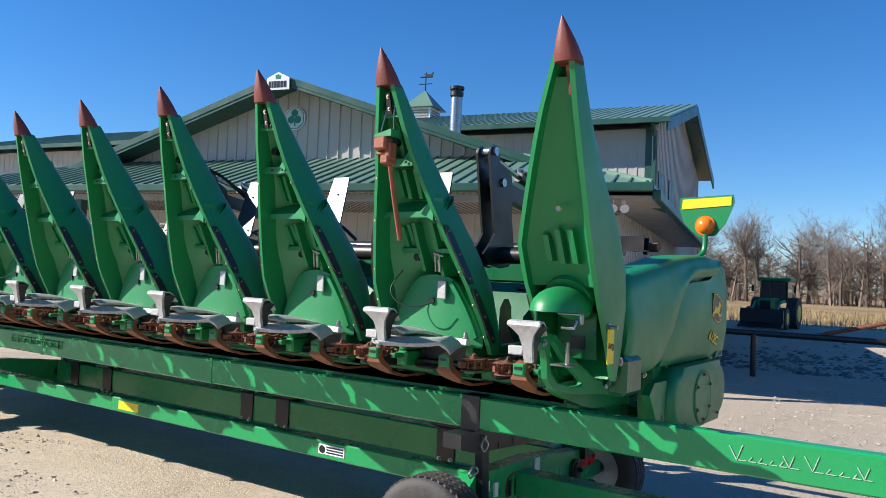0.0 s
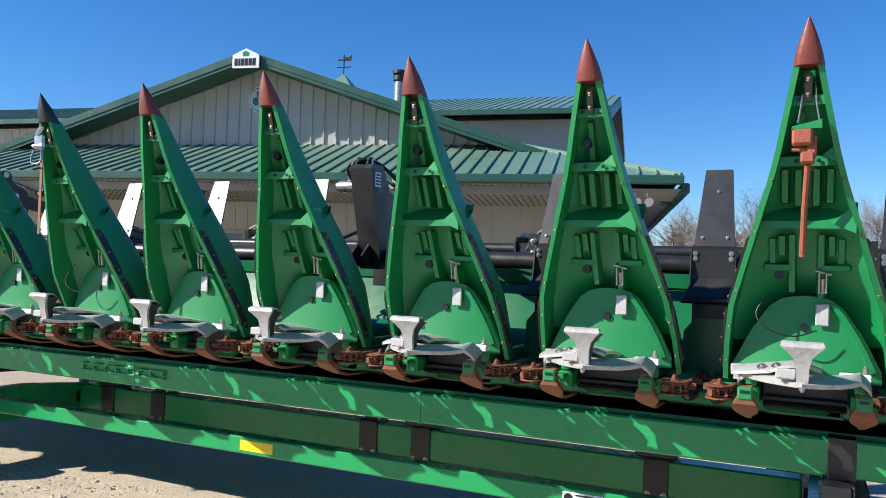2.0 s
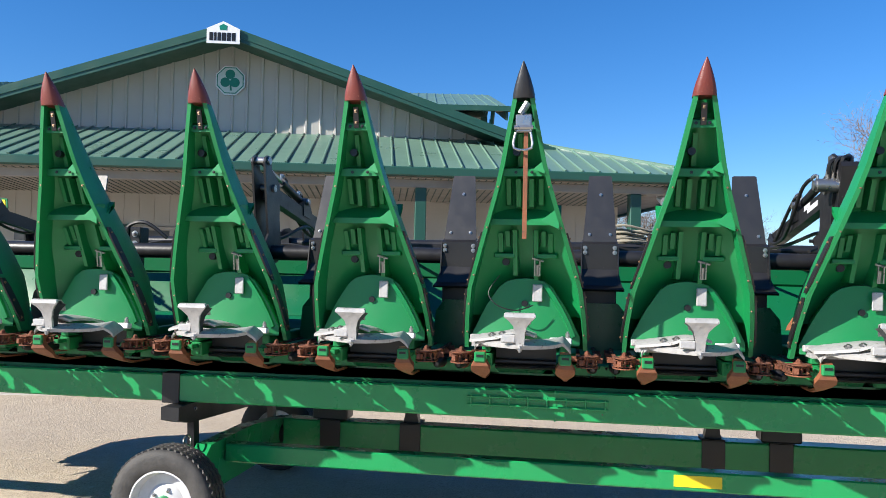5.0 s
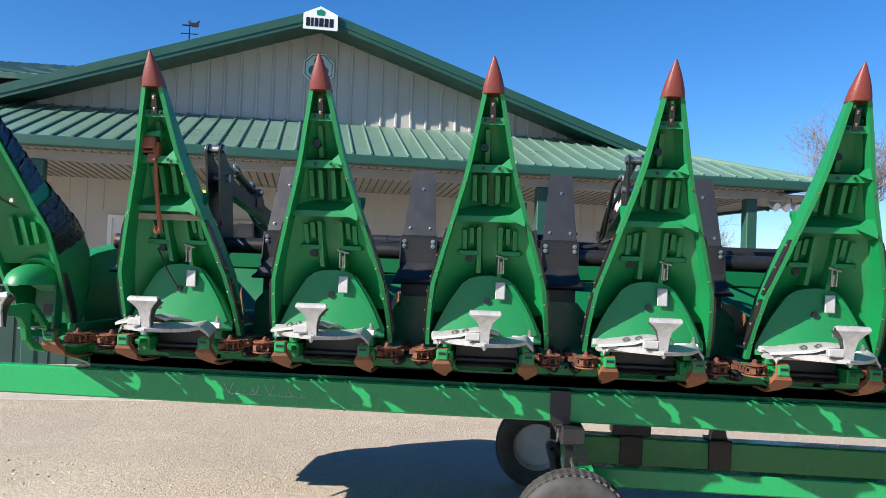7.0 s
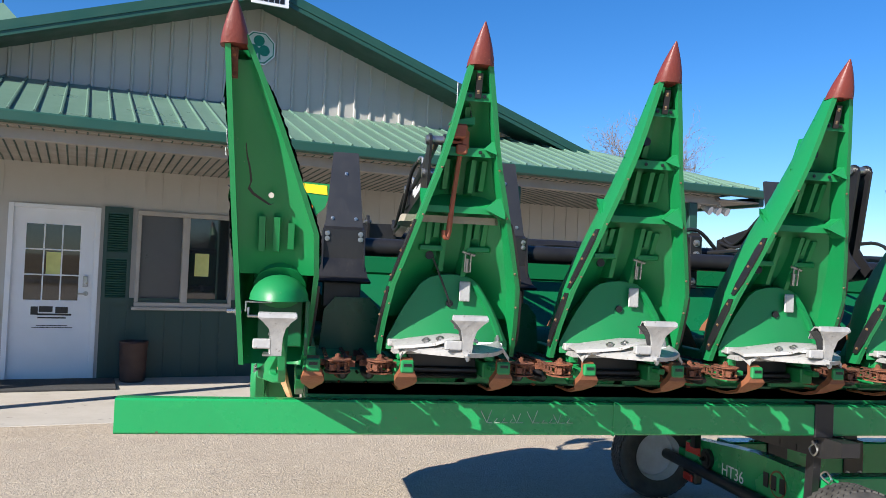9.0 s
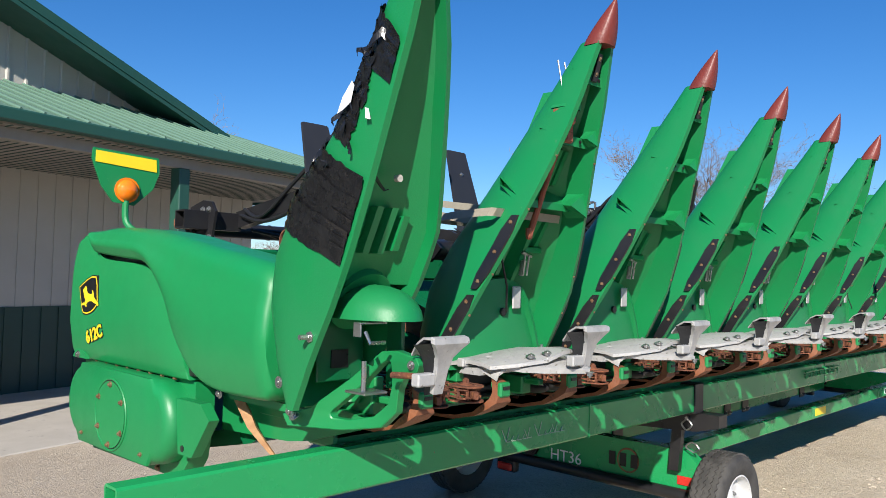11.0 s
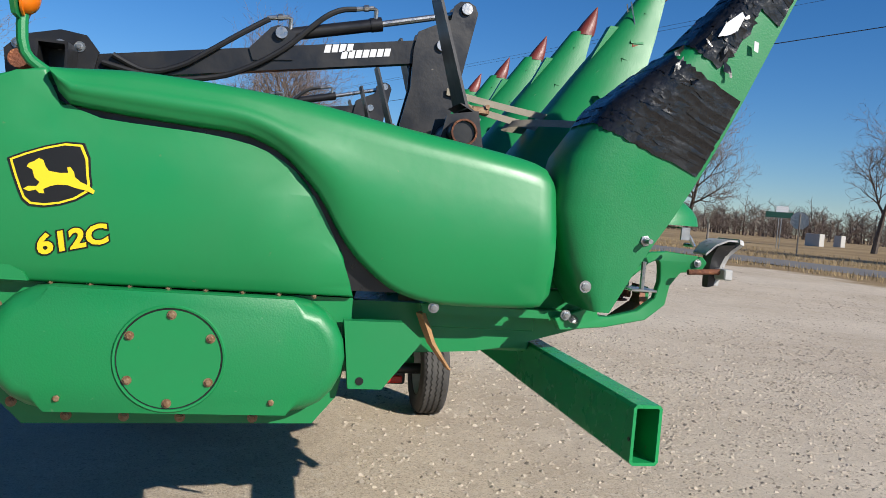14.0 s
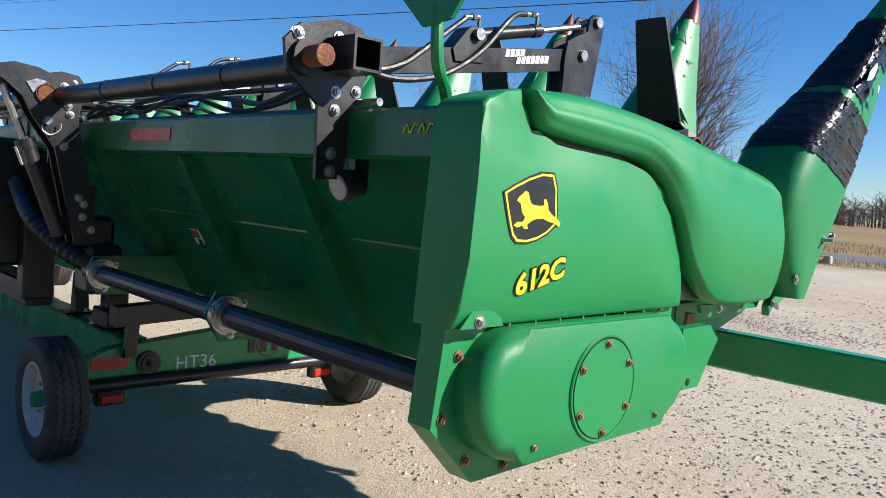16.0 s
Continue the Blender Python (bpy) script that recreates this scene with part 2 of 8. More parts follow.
# ---- ground ----
def ground_material():
    m = bpy.data.materials.new("gravel lot and dry fields")
    m.use_nodes = True
    n, ln = m.node_tree.nodes, m.node_tree.links.new
    b = n["Principled BSDF"]
    b.inputs["Roughness"].default_value = 0.95
    b.inputs["Specular IOR Level"].default_value = 0.15
    co = n.new("ShaderNodeTexCoord")

    def noise_at(scale, detail=6, rough=0.6):
        t = n.new("ShaderNodeTexNoise")
        t.inputs["Scale"].default_value, t.inputs["Detail"].default_value, t.inputs["Roughness"].default_value = scale, detail, rough
        ln(co.outputs["Object"], t.inputs["Vector"])
        return t.outputs["Fac"]

    def mixed(fac, a, b2):
        t = n.new("ShaderNodeMix")
        t.data_type = "RGBA"
        for key, v in (("A", a), ("B", b2)):
            if isinstance(v, tuple):
                t.inputs[key].default_value = (*v, 1)
            else:
                ln(v, t.inputs[key])
        ln(fac, t.inputs["Factor"])
        return t.outputs["Result"]

    def ranged(v, a, b2, lo=0.0, hi=1.0):
        t = n.new("ShaderNodeMapRange")
        for key, x in (("From Min", a), ("From Max", b2), ("To Min", lo), ("To Max", hi)):
            t.inputs[key].default_value = x
        ln(v, t.inputs["Value"])
        return t.outputs[0]

    def math_of(kind, a, b2):
        t = n.new("ShaderNodeMath")
        t.operation = kind
        for i, v in enumerate((a, b2)):
            if isinstance(v, (int, float)):
                t.inputs[i].default_value = v
            else:
                ln(v, t.inputs[i])
        return t.outputs[0]

    xyz = n.new("ShaderNodeSeparateXYZ")
    ln(co.outputs["Object"], xyz.inputs[0])
    # gravel: dusty fines, grey stones, damp packed tracks
    vor = n.new("ShaderNodeTexVoronoi")
    vor.inputs["Scale"].default_value = 55
    ln(co.outputs["Object"], vor.inputs["Vector"])
    vor2 = n.new("ShaderNodeTexVoronoi")
    vor2.inputs["Scale"].default_value = 150
    ln(co.outputs["Object"], vor2.inputs["Vector"])
    stone = ranged(vor.outputs["Color"], 0.15, 0.9)
    grit = ranged(vor2.outputs["Color"], 0.1, 0.95)
    fines = mixed(ranged(noise_at(0.55), 0.38, 0.66), (0.619, 0.516, 0.391), (0.482, 0.391, 0.284))
    fines = mixed(ranged(noise_at(3.0), 0.4, 0.7, 0, 0.5), fines, (0.662, 0.568, 0.443))
    g = mixed(math_of("MULTIPLY", ranged(vor.outputs["Distance"], 0.42, 0.25), math_of("MULTIPLY", stone, 0.5)), fines, (0.654, 0.602, 0.525))
    g = mixed(math_of("MULTIPLY", math_of("POWER", grit, 2.0), 0.72), g, (0.232, 0.191, 0.148))
    g = mixed(ranged(noise_at(9.0, 3, 0.7), 0.56, 0.74, 0, 0.55), g, (0.688, 0.628, 0.533))
    g = mixed(ranged(noise_at(0.16, 4, 0.55), 0.46, 0.62, 0, 0.35), g, (0.671, 0.602, 0.499))
    g = mixed(ranged(noise_at(1.7, 8, 0.78), 0.50, 0.70, 0, 0.40), g, (0.42, 0.355, 0.28))
    g = mixed(ranged(noise_at(5.2, 6, 0.75), 0.53, 0.66, 0, 0.28), g, (0.30, 0.25, 0.20))
    g = mixed(ranged(noise_at(34.0, 3, 0.7), 0.58, 0.68, 0, 0.75), g, (0.206, 0.168, 0.129))
    # packed darker drive in front of the shop
    drive = math_of("MULTIPLY", ranged(xyz.outputs["Y"], 0.9, 2.4), math_of("MULTIPLY", ranged(xyz.outputs["X"], 14.0, 9.0), ranged(noise_at(0.35), 0.25, 0.5)))
    g = mixed(math_of("MULTIPLY", drive, 0.62), g, (0.361, 0.305, 0.245))
    # dry fields beyond the road and behind the lot
    line = math_of("ADD", math_of("MULTIPLY", xyz.outputs["X"], -0.30), xyz.outputs["Y"])
    wob = math_of("MULTIPLY", math_of("SUBTRACT", noise_at(0.25), 0.5), 8.0)
    south = ranged(math_of("ADD", line, wob), -22.0, -23.5)
    north = ranged(math_of("ADD", xyz.outputs["Y"], wob), 36.0, 40.0)
    east = ranged(math_of("ADD", xyz.outputs["X"], wob), 78.0, 82.0)
    field = math_of("MAXIMUM", south, math_of("MAXIMUM", north, east))
    straw = mixed(ranged(noise_at(0.06), 0.4, 0.62), (0.33, 0.24, 0.13), (0.24, 0.165, 0.09))
    straw = mixed(ranged(noise_at(2.2, 8, 0.75), 0.45, 0.75, 0, 0.7), straw, (0.13, 0.10, 0.05))
    final = mixed(field, g, straw)
    ln(final, b.inputs["Base Color"])
    bp = n.new("ShaderNodeBump")
    bp.inputs["Strength"].default_value, bp.inputs["Distance"].default_value = 0.9, 0.012
    h = math_of("ADD", math_of("MULTIPLY", vor.outputs["Distance"], -0.25), math_of("ADD", math_of("MULTIPLY", vor2.outputs["Distance"], -0.15), math_of("ADD", noise_at(14, 8, 0.75), math_of("MULTIPLY", noise_at(70, 4, 0.7), 0.5))))
    ln(h, bp.inputs["Height"])
    ln(bp.outputs[0], b.inputs["Normal"])
    return m


def build_ground():
    bm = bmesh.new()
    edges = [-1500, -600, -250, -100, -50, -30] + [-20 + i for i in range(51)] + [40, 60, 100, 250, 600, 1500]
    rows = []
    for y in edges:
        row = []
        for x in edges:
            near = max(abs(x - 5), abs(y - 3))
            z = 0.0
            if near < 40:
                z = 0.035 * (noise.noise((x * 0.35, y * 0.35, 3)) ) * min(1, max(0, near - 4) / 8)
            if 2.5 < y < 9:
                z -= 0.05 * min(1, (y - 2.5) / 3)
            elif y >= 9:
                z -= 0.05
            row.append(bm.verts.new((x, y, z)))
        rows.append(row)
    for a, b in zip(rows, rows[1:]):
        for i in range(len(edges) - 1):
            bm.faces.new((a[i], a[i + 1], b[i + 1], b[i]))
    tagged(finish("ground", bm, ground_material(), smooth=60), "pale dusty gravel lot running out into dry straw fields", "ground", kind="structure")


build_ground()

# ---- the shop building ----
SHOP = thing("shop_building", "low beige steel shop with green gable roof and porch", "building", at=(-0.367, 7.447, 0), turn=14.0)
SLOPE = 0.335


def rake_z(u):
    return 5.088 - SLOPE * abs(u)


def shop_wall():
    bm = bmesh.new()
    # front wall round the door and the two windows, then the gable above it
    cuts = [(-6.2, -5.3, None), (-5.3, -4.45, (0.87, 2.1)), (-4.45, -2.86, None), (-2.86, -1.84, (-0.06, 2.1)), (-1.84, -1.41, None), (-1.41, -0.2, (0.87, 2.1)), (-0.2, 6.2, None)]
    for a, b, hole in cuts:
        if hole is None:
            box(bm, a, b, 0.6, 0.75, -0.06, 3.0)
        else:
            if hole[0] > 0:
                box(bm, a, b, 0.6, 0.75, -0.06, hole[0])
            box(bm, a, b, 0.6, 0.75, hole[1], 3.0)
    prism(bm, [(-6.2, 3.0), (6.2, 3.0), (6.2, rake_z(6.2) - 0.12), (0, rake_z(0) - 0.12), (-6.2, rake_z(6.2) - 0.12)], 0.6, 0.75, "y")
    box(bm, 6.05, 6.2, 0.75, 12, -0.06, 2.95)
    box(bm, -6.2, -6.05, 0.75, 12, -0.06, 2.95)
    box(bm, -6.2, 6.2, 11.85, 12, -0.06, 2.95)
    parts("wall", bm, SIDING, SHOP, "beige ribbed steel siding", touch=False)
    bm = bmesh.new()
    u = -6.15
    while u < 6.2:
        top = rake_z(u) - 0.14
        lows = 3.60
        if top > lows + 0.03:
            prism(bm, [(u - 0.024, 0.602), (u - 0.012, 0.574), (u + 0.012, 0.574), (u + 0.024, 0.602)], lows, top, "z")
        if not (-2.95 < u < -0.15 or -5.35 < u < -4.4):
            box(bm, u - 0.014, u + 0.014, 0.588, 0.602, 0.98, 2.75)
        elif not (-2.9 < u < -1.8):
            box(bm, u - 0.014, u + 0.014, 0.588, 0.602, 2.16, 2.75)
        u += 0.229
    v = 0.9
    while v < 12:
        box(bm, 6.2, 6.214, v - 0.014, v + 0.014, 1.0, 2.75)
        v += 0.229
    parts("siding_rib", bm, SIDING, SHOP)
    bm = bmesh.new()
    for a, b in ((-6.2, -2.9), (-1.80, 6.2)):
        box(bm, a, b, 0.585, 0.6, -0.05, 0.98)
        u = a + 0.1
        while u < b:
            box(bm, u - 0.014, u + 0.014, 0.572, 0.586, -0.05, 0.97)
            u += 0.229
    box(bm, 6.2, 6.215, 0.75, 12, -0.05, 0.98)
    part("wainscot", bm, WAINS, SHOP, "dark green steel wainscot")


def shop_roof():
    for s in (-1, 1):
        bm = bmesh.new()
        prof = [(0, rake_z(0)), (s * 6.95, rake_z(6.95)), (s * 6.95, rake_z(6.95) - 0.05), (0, rake_z(0) - 0.05)]
        prism(bm, prof, 0.0, 12.2, "y")
        part("roof", bm, ROOF, SHOP, "green standing-seam metal roof")
        bm = bmesh.new()
        for a, b in ((-0.03, 0.0),):
            prism(bm, [(0, rake_z(0) + 0.02), (s * 6.98, rake_z(6.98) + 0.02), (s * 6.98, rake_z(6.98) - 0.10), (0, rake_z(0) - 0.10)], a, b, "y")
            prism(bm, [(0, rake_z(0) - 0.10), (s * 6.98, rake_z(6.98) - 0.10), (s * 6.98, rake_z(6.98) - 0.16), (0, rake_z(0) - 0.16)], a + 0.012, b + 0.01, "y")
        part("rake_trim", bm, TRIM, SHOP)
        bm = bmesh.new()
        prism(bm, [(0, rake_z(0) - 0.12), (s * 6.9, rake_z(6.9) - 0.12), (s * 6.9, rake_z(6.9) - 0.14), (0, rake_z(0) - 0.14)], 0.0, 0.6, "y")
        part("rake_soffit", bm, TRIM, SHOP)
        bm = bmesh.new()
        v = 0.2
        while v < 12:
            tube(bm, [(0.02 * s, v, rake_z(0) + 0.01), (s * 6.95, v, rake_z(6.95) + 0.01)], 0.016, 4)
            v += 0.229
        parts("roof_seam", bm, ROOF, SHOP)
    # porch roof with a hip at each end
    zt, zb, vt, vb = 3.61, 2.86, 0.6, -1.6
    bm = bmesh.new()
    ht = 4.55
    top = [(-ht, vt, zt), (ht, vt, zt), (6.95, vb, zb), (-6.95, vb, zb)]
    loft(bm, [[(x, y, z - 0.05) for x, y, z in top], top])
    for s in (-1, 1):
        tri = [(s * ht, vt, zt), (s * 6.95, vt, zb - 0.0), (s * 6.95, vb, zb)]
        loft(bm, [[(x, y, z - 0.05) for x, y, z in tri], tri])
    part("porch_roof", bm, ROOF, SHOP, "green ribbed metal porch roof")
    u = -6.87
    first = None
    while u < 6.95:
        k = min(1.0, (6.95 - abs(u)) / (6.95 - ht))
        bm = bmesh.new()
        tube(bm, [(0, vb - 0.02, zb + 0.008), (0, vb + (vt - vb) * k, zb + (zt - zb) * k + 0.008)], 0.016, 6)
        if k >= 1 and first is not None:
            bm.free()
            again(first, SHOP, Matrix.Translation((u, 0, 0)))
        else:
            ob = part("porch_seam", bm, ROOF, SHOP)
            ob.location = (u, 0, 0)
            if k >= 1:
                first = ob
        u += 0.229
    for s in (-1, 1):
        bm = bmesh.new()
        tube(bm, [(s * ht, vt, zt + 0.01), (s * 6.95, vb, zb + 0.01)], 0.03, 6)
        part("hip_cap", bm, ROOF, SHOP)
    bm = bmesh.new()
    box(bm, -6.98, 6.98, vb - 0.11, vb, zb - 0.13, zb - 0.01, b=0.015)
    part("gutter", bm, TRIM, SHOP, "dark green gutter")
    for s in (-1, 1):
        bm = bmesh.new()
        a, b = sorted((s * 6.95, s * 7.06))
        box(bm, a, b, vb, 12.2, rake_z(6.95) - 0.14, rake_z(6.95) - 0.0, b=0.015)
        part("gutter", bm, TRIM, SHOP)
        bm = bmesh.new()
        a, b = sorted((s * 6.2, s * 6.95))
        box(bm, a, b, vb, 12, 2.66, 2.68)
        parts("soffit", bm, SOFFIT, SHOP)
    bm = bmesh.new()
    prism(bm, [(vb, 2.715), (0.6, 2.605), (0.6, 2.625), (vb, 2.735)], -6.2, 6.2, "x")
    part("soffit", bm, SOFFIT, SHOP, "tan vented soffit boards")
    bm = bmesh.new()
    u = -6.15
    while u < 6.2:
        prism(bm, [(vb, 2.709), (0.6, 2.599), (0.6, 2.606), (vb, 2.716)], u, u + 0.016, "x")
        u += 0.10
    part("soffit_batten", bm, WAINS, SHOP)
    bm = bmesh.new()
    box(bm, -6.3, 6.3, -1.50, -1.38, 2.60, 2.712, b=0.005)
    part("porch_beam", bm, SOFFIT, SHOP)
    for u in (-6.1, -3.15, 0.0, 2.9, 5.8):
        bm = bmesh.new()
        box(bm, u - 0.075, u + 0.075, -1.515, -1.365, 0.0, 2.60, b=0.01)
        box(bm, u - 0.09, u + 0.09, -1.53, -1.35, -0.05, 0.08, b=0.01)
        part("porch_post", bm, TRIM, SHOP, "dark green porch post")


def shop_details():
    # entrance door with nine lights
    bm = bmesh.new()
    for a in ((-2.86, -2.80, 0.57, 0.74, -0.05, 2.10), (-1.90, -1.84, 0.57, 0.74, -0.05, 2.10), (-2.80, -1.90, 0.57, 0.74, 2.05, 2.10)):
        box(bm, *a, b=0.004)
    door = part("door", bm, WHITE, SHOP, "white steel door with nine panes")
    bm = bmesh.new()
    x0, x1, g0, g1 = -2.80, -1.90, 0.93, 1.86
    for a in ((x0, x1, 0.62, 0.665, -0.03, g0), (x0, x1, 0.62, 0.665, g1, 2.05), (x0, -2.66, 0.62, 0.665, g0, g1), (-2.06, x1, 0.62, 0.665, g0, g1)):
        box(bm, *a)
    for i in (1, 2):
        box(bm, -2.66 + 0.2 * i - 0.008, -2.66 + 0.2 * i + 0.008, 0.612, 0.66, g0, g1)
        zz = g0 + (g1 - g0) * i / 3
        box(bm, -2.66, -2.06, 0.612, 0.66, zz - 0.008, zz + 0.008)
    part("leaf", bm, WHITE, door)
    part("pane", boxed(-2.66, -2.06, 0.64, 0.65, g0, g1, b=0), GLASS, door)
    bm = bmesh.new()
    box(bm, -2.01, -1.95, 0.59, 0.625, 1.10, 1.24, b=0.008)
    tube(bm, [(-1.97, 0.62, 1.02), (-1.97, 0.57, 1.02), (-2.06, 0.56, 1.02)], 0.011, 8)
    tube(bm, [(-1.97, 0.625, 1.02), (-1.97, 0.61, 1.02)], 0.03, 12)
    part("handle", bm, STEEL, door, "brushed steel lever and lock")
    part("notice", boxed(-2.43, -2.27, 0.630, 0.634, 1.24, 1.52, b=0), NOTICE, door, "yellow paper notice")
    bm = bmesh.new()
    for i, (a, b, z, h) in enumerate(((-2.57, -2.49, 0.80, 0.10), (-2.48, -2.33, 0.82, 0.07), (-2.30, -2.16, 0.81, 0.08), (-2.5, -2.12, 0.755, 0.022), (-2.49, -2.18, 0.715, 0.018), (-2.5, -2.16, 0.62, 0.008), (-2.55, -2.1, 0.595, 0.008))):
        box(bm, a, b, 0.615, 0.619, z - h / 2, z + h / 2)
    parts("lettering", bm, DECAL, door)
    # windows with shutters
    for a, b in ((-1.41, -0.2), (-5.3, -4.45)):
        bm = bmesh.new()
        for q in ((a, b, 2.04, 2.10), (a, b, 0.87, 0.93), (a, a + 0.05, 0.93, 2.04), (b - 0.05, b, 0.93, 2.04), ((a + b) / 2 - 0.05, (a + b) / 2 + 0.04, 0.93, 2.04)):
            box(bm, q[0], q[1], 0.56, 0.74, q[2], q[3], b=0.006)
        win = part("window", bm, FRAME, SHOP, "tan vinyl slider window")
        part("pane", boxed(a + 0.05, (a + b) / 2 - 0.05, 0.63, 0.64, 0.93, 2.04, b=0), SCREEN, win)
        part("pane", boxed((a + b) / 2 + 0.04, b - 0.05, 0.65, 0.66, 0.93, 2.04, b=0), GLASS, win)
        part("sill", boxed(a - 0.03, b + 0.03, 0.53, 0.6, 0.83, 0.87), FRAME, win)
        if a > -2:
            part("notice", boxed(-0.68, -0.50, 0.642, 0.646, 1.28, 1.58, b=0), NOTICE, win, "yellow paper notice")
    for u in (-1.80, -0.15, -4.40, -5.68):
        bm = bmesh.new()
        for q in ((u, u + 0.045, 0.9, 2.12), (u + 0.285, u + 0.33, 0.9, 2.12)):
            box(bm, q[0], q[1], 0.555, 0.585, q[2], q[3])
        for q in ((0.9, 0.98), (1.48, 1.55), (2.05, 2.12)):
            box(bm, u + 0.045, u + 0.285, 0.555, 0.585, *q)
        sh = part("shutter", bm, WAINS, SHOP, "dark green louvred shutter")
        bm = bmesh.new()
        box(bm, u + 0.045, u + 0.285, 0.578, 0.585, 0.98, 2.05)
        z = 1.0
        while z < 2.04:
            if not 1.46 < z < 1.56:
                bmesh.ops.transform(bm, verts=box(bm, u + 0.045, u + 0.285, -0.014, 0.014, -0.004, 0.004), matrix=Matrix.Translation((0, 0.570, z)) @ Matrix.Rotation(0.7, 4, "X"))
            z += 0.03
        parts("slat", bm, TRIM, sh)
    # gable sign and octagon
    bm = bmesh.new()
    prism(bm, [(-0.24, 4.80), (0.24, 4.80), (0.24, 5.02), (0, 5.13), (-0.24, 5.02)], -0.075, -0.05, "y")
    sg = part("gable_sign", bm, WHITE, SHOP, "white peaked maker's sign on the gable")
    bm = bmesh.new()
    x = -0.20
    for w in (0.055, 0.035, 0.05, 0.06, 0.055, 0.055):
        box(bm, x, x + w, -0.079, -0.074, 4.84, 4.96)
        x += w + 0.014
    parts("lettering", bm, DECAL, sg)
    bm = bmesh.new()
    prism(bm, [(-0.05, 5.0), (0.05, 5.0), (0.06, 5.06), (0, 5.09), (-0.06, 5.06)], -0.079, -0.074, "y")
    part("emblem", bm, TEAL, sg)
    bm = bmesh.new()
    prism(bm, circle2(0.0, 4.40, 0.24, 8, math.pi / 8), 0.555, 0.585, "y")
    oc = part("octagon_sign", bm, WHITE, SHOP, "octagonal sign with a green trefoil")
    bm = bmesh.new()
    prism(bm, circle2(0.0, 4.40, 0.222, 8, math.pi / 8), 0.551, 0.556, "y")
    part("field", bm, TEAL, oc)
    bm = bmesh.new()
    prism(bm, circle2(0.0, 4.40, 0.205, 8, math.pi / 8), 0.547, 0.552, "y")
    part("field", bm, PALE, oc)
    bm = bmesh.new()
    for k in range(3):
        a = math.pi / 2 + k * 2 * math.pi / 3
        prism(bm, circle2(0.085 * math.cos(a), 4.41 + 0.085 * math.sin(a), 0.075, 14), 0.543 - 0.001 * k, 0.548, "y")
    prism(bm, [(-0.012, 4.4), (0.012, 4.4), (0.03, 4.24), (0.0, 4.24)], 0.5425, 0.548, "y")
    part("trefoil", bm, TEAL, oc)
    # flue on the ridge
    bm = bmesh.new()
    tube(bm, [(0.4, 8.3, 4.8), (0.4, 8.3, 6.55)], 0.165, 20)
    fl = part("flue", bm, STEEL, SHOP, "bright steel flue with a dark cap")
    bm = bmesh.new()
    tube(bm, [(0.4, 8.3, 6.60), (0.4, 8.3, 6.72)], 0.19, 20)
    tube(bm, [(0.4, 8.3, 6.78), (0.4, 8.3, 6.86)], 0.21, 20)
    for k in range(6):
        a = k * math.pi / 3
        tube(bm, [(0.4 + 0.16 * math.cos(a), 8.3 + 0.16 * math.sin(a), 6.5), (0.4 + 0.16 * math.cos(a), 8.3 + 0.16 * math.sin(a), 6.8)], 0.012, 5)
    part("cap", bm, BLACK, fl)
    # floodlights under the porch corner
    for du in (0, 0.16, 0.32):
        bm = bmesh.new()
        tube(bm, [(6.2 + du, -1.25, 2.68), (6.2 + du, -1.25, 2.60)], 0.03, 8)
        tube(bm, [(6.2 + du, -1.25, 2.58), (6.24 + du, -1.38, 2.52)], [0.03, 0.065], 10)
        part("floodlight", bm, WHITE, SHOP)


GLASS = bpy.data.materials.new("window glass")
GLASS.use_nodes = True
gb = GLASS.node_tree.nodes["Principled BSDF"]
gb.inputs["Base Color"].default_value = (0.02, 0.024, 0.026, 1)
gb.inputs["Roughness"].default_value = 0.03
gb.inputs["Specular IOR Level"].default_value = 0.9
SCREEN = material("insect screen over glass", (0.10, 0.095, 0.09), 0.35, second=(0.075, 0.07, 0.068), scale=3)
FRAME = material("tan vinyl", (0.42, 0.38, 0.33), 0.45, scale=4)
NOTICE = material("yellow paper", (0.62, 0.62, 0.22), 0.8, scale=10)
TEAL = material("teal green enamel", (0.0, 0.20, 0.135), 0.4, scale=5)
PALE = material("pale green enamel", (0.55, 0.66, 0.62), 0.4, scale=5)
shop_wall()
shop_roof()
shop_details()

# the porch slab
bm = bmesh.new()
box(bm, -7.6, 7.2, -2.25, 0.6, -0.30, -0.035, b=0.01)
slab = finish("pavement", bm, CONC, smooth=30)
slab.matrix_world = SHOP.matrix_basis
slab.location, slab.rotation_euler = SHOP.location, SHOP.rotation_euler
tagged(slab, "pale concrete walk along the shop front", "pavement", kind="structure")


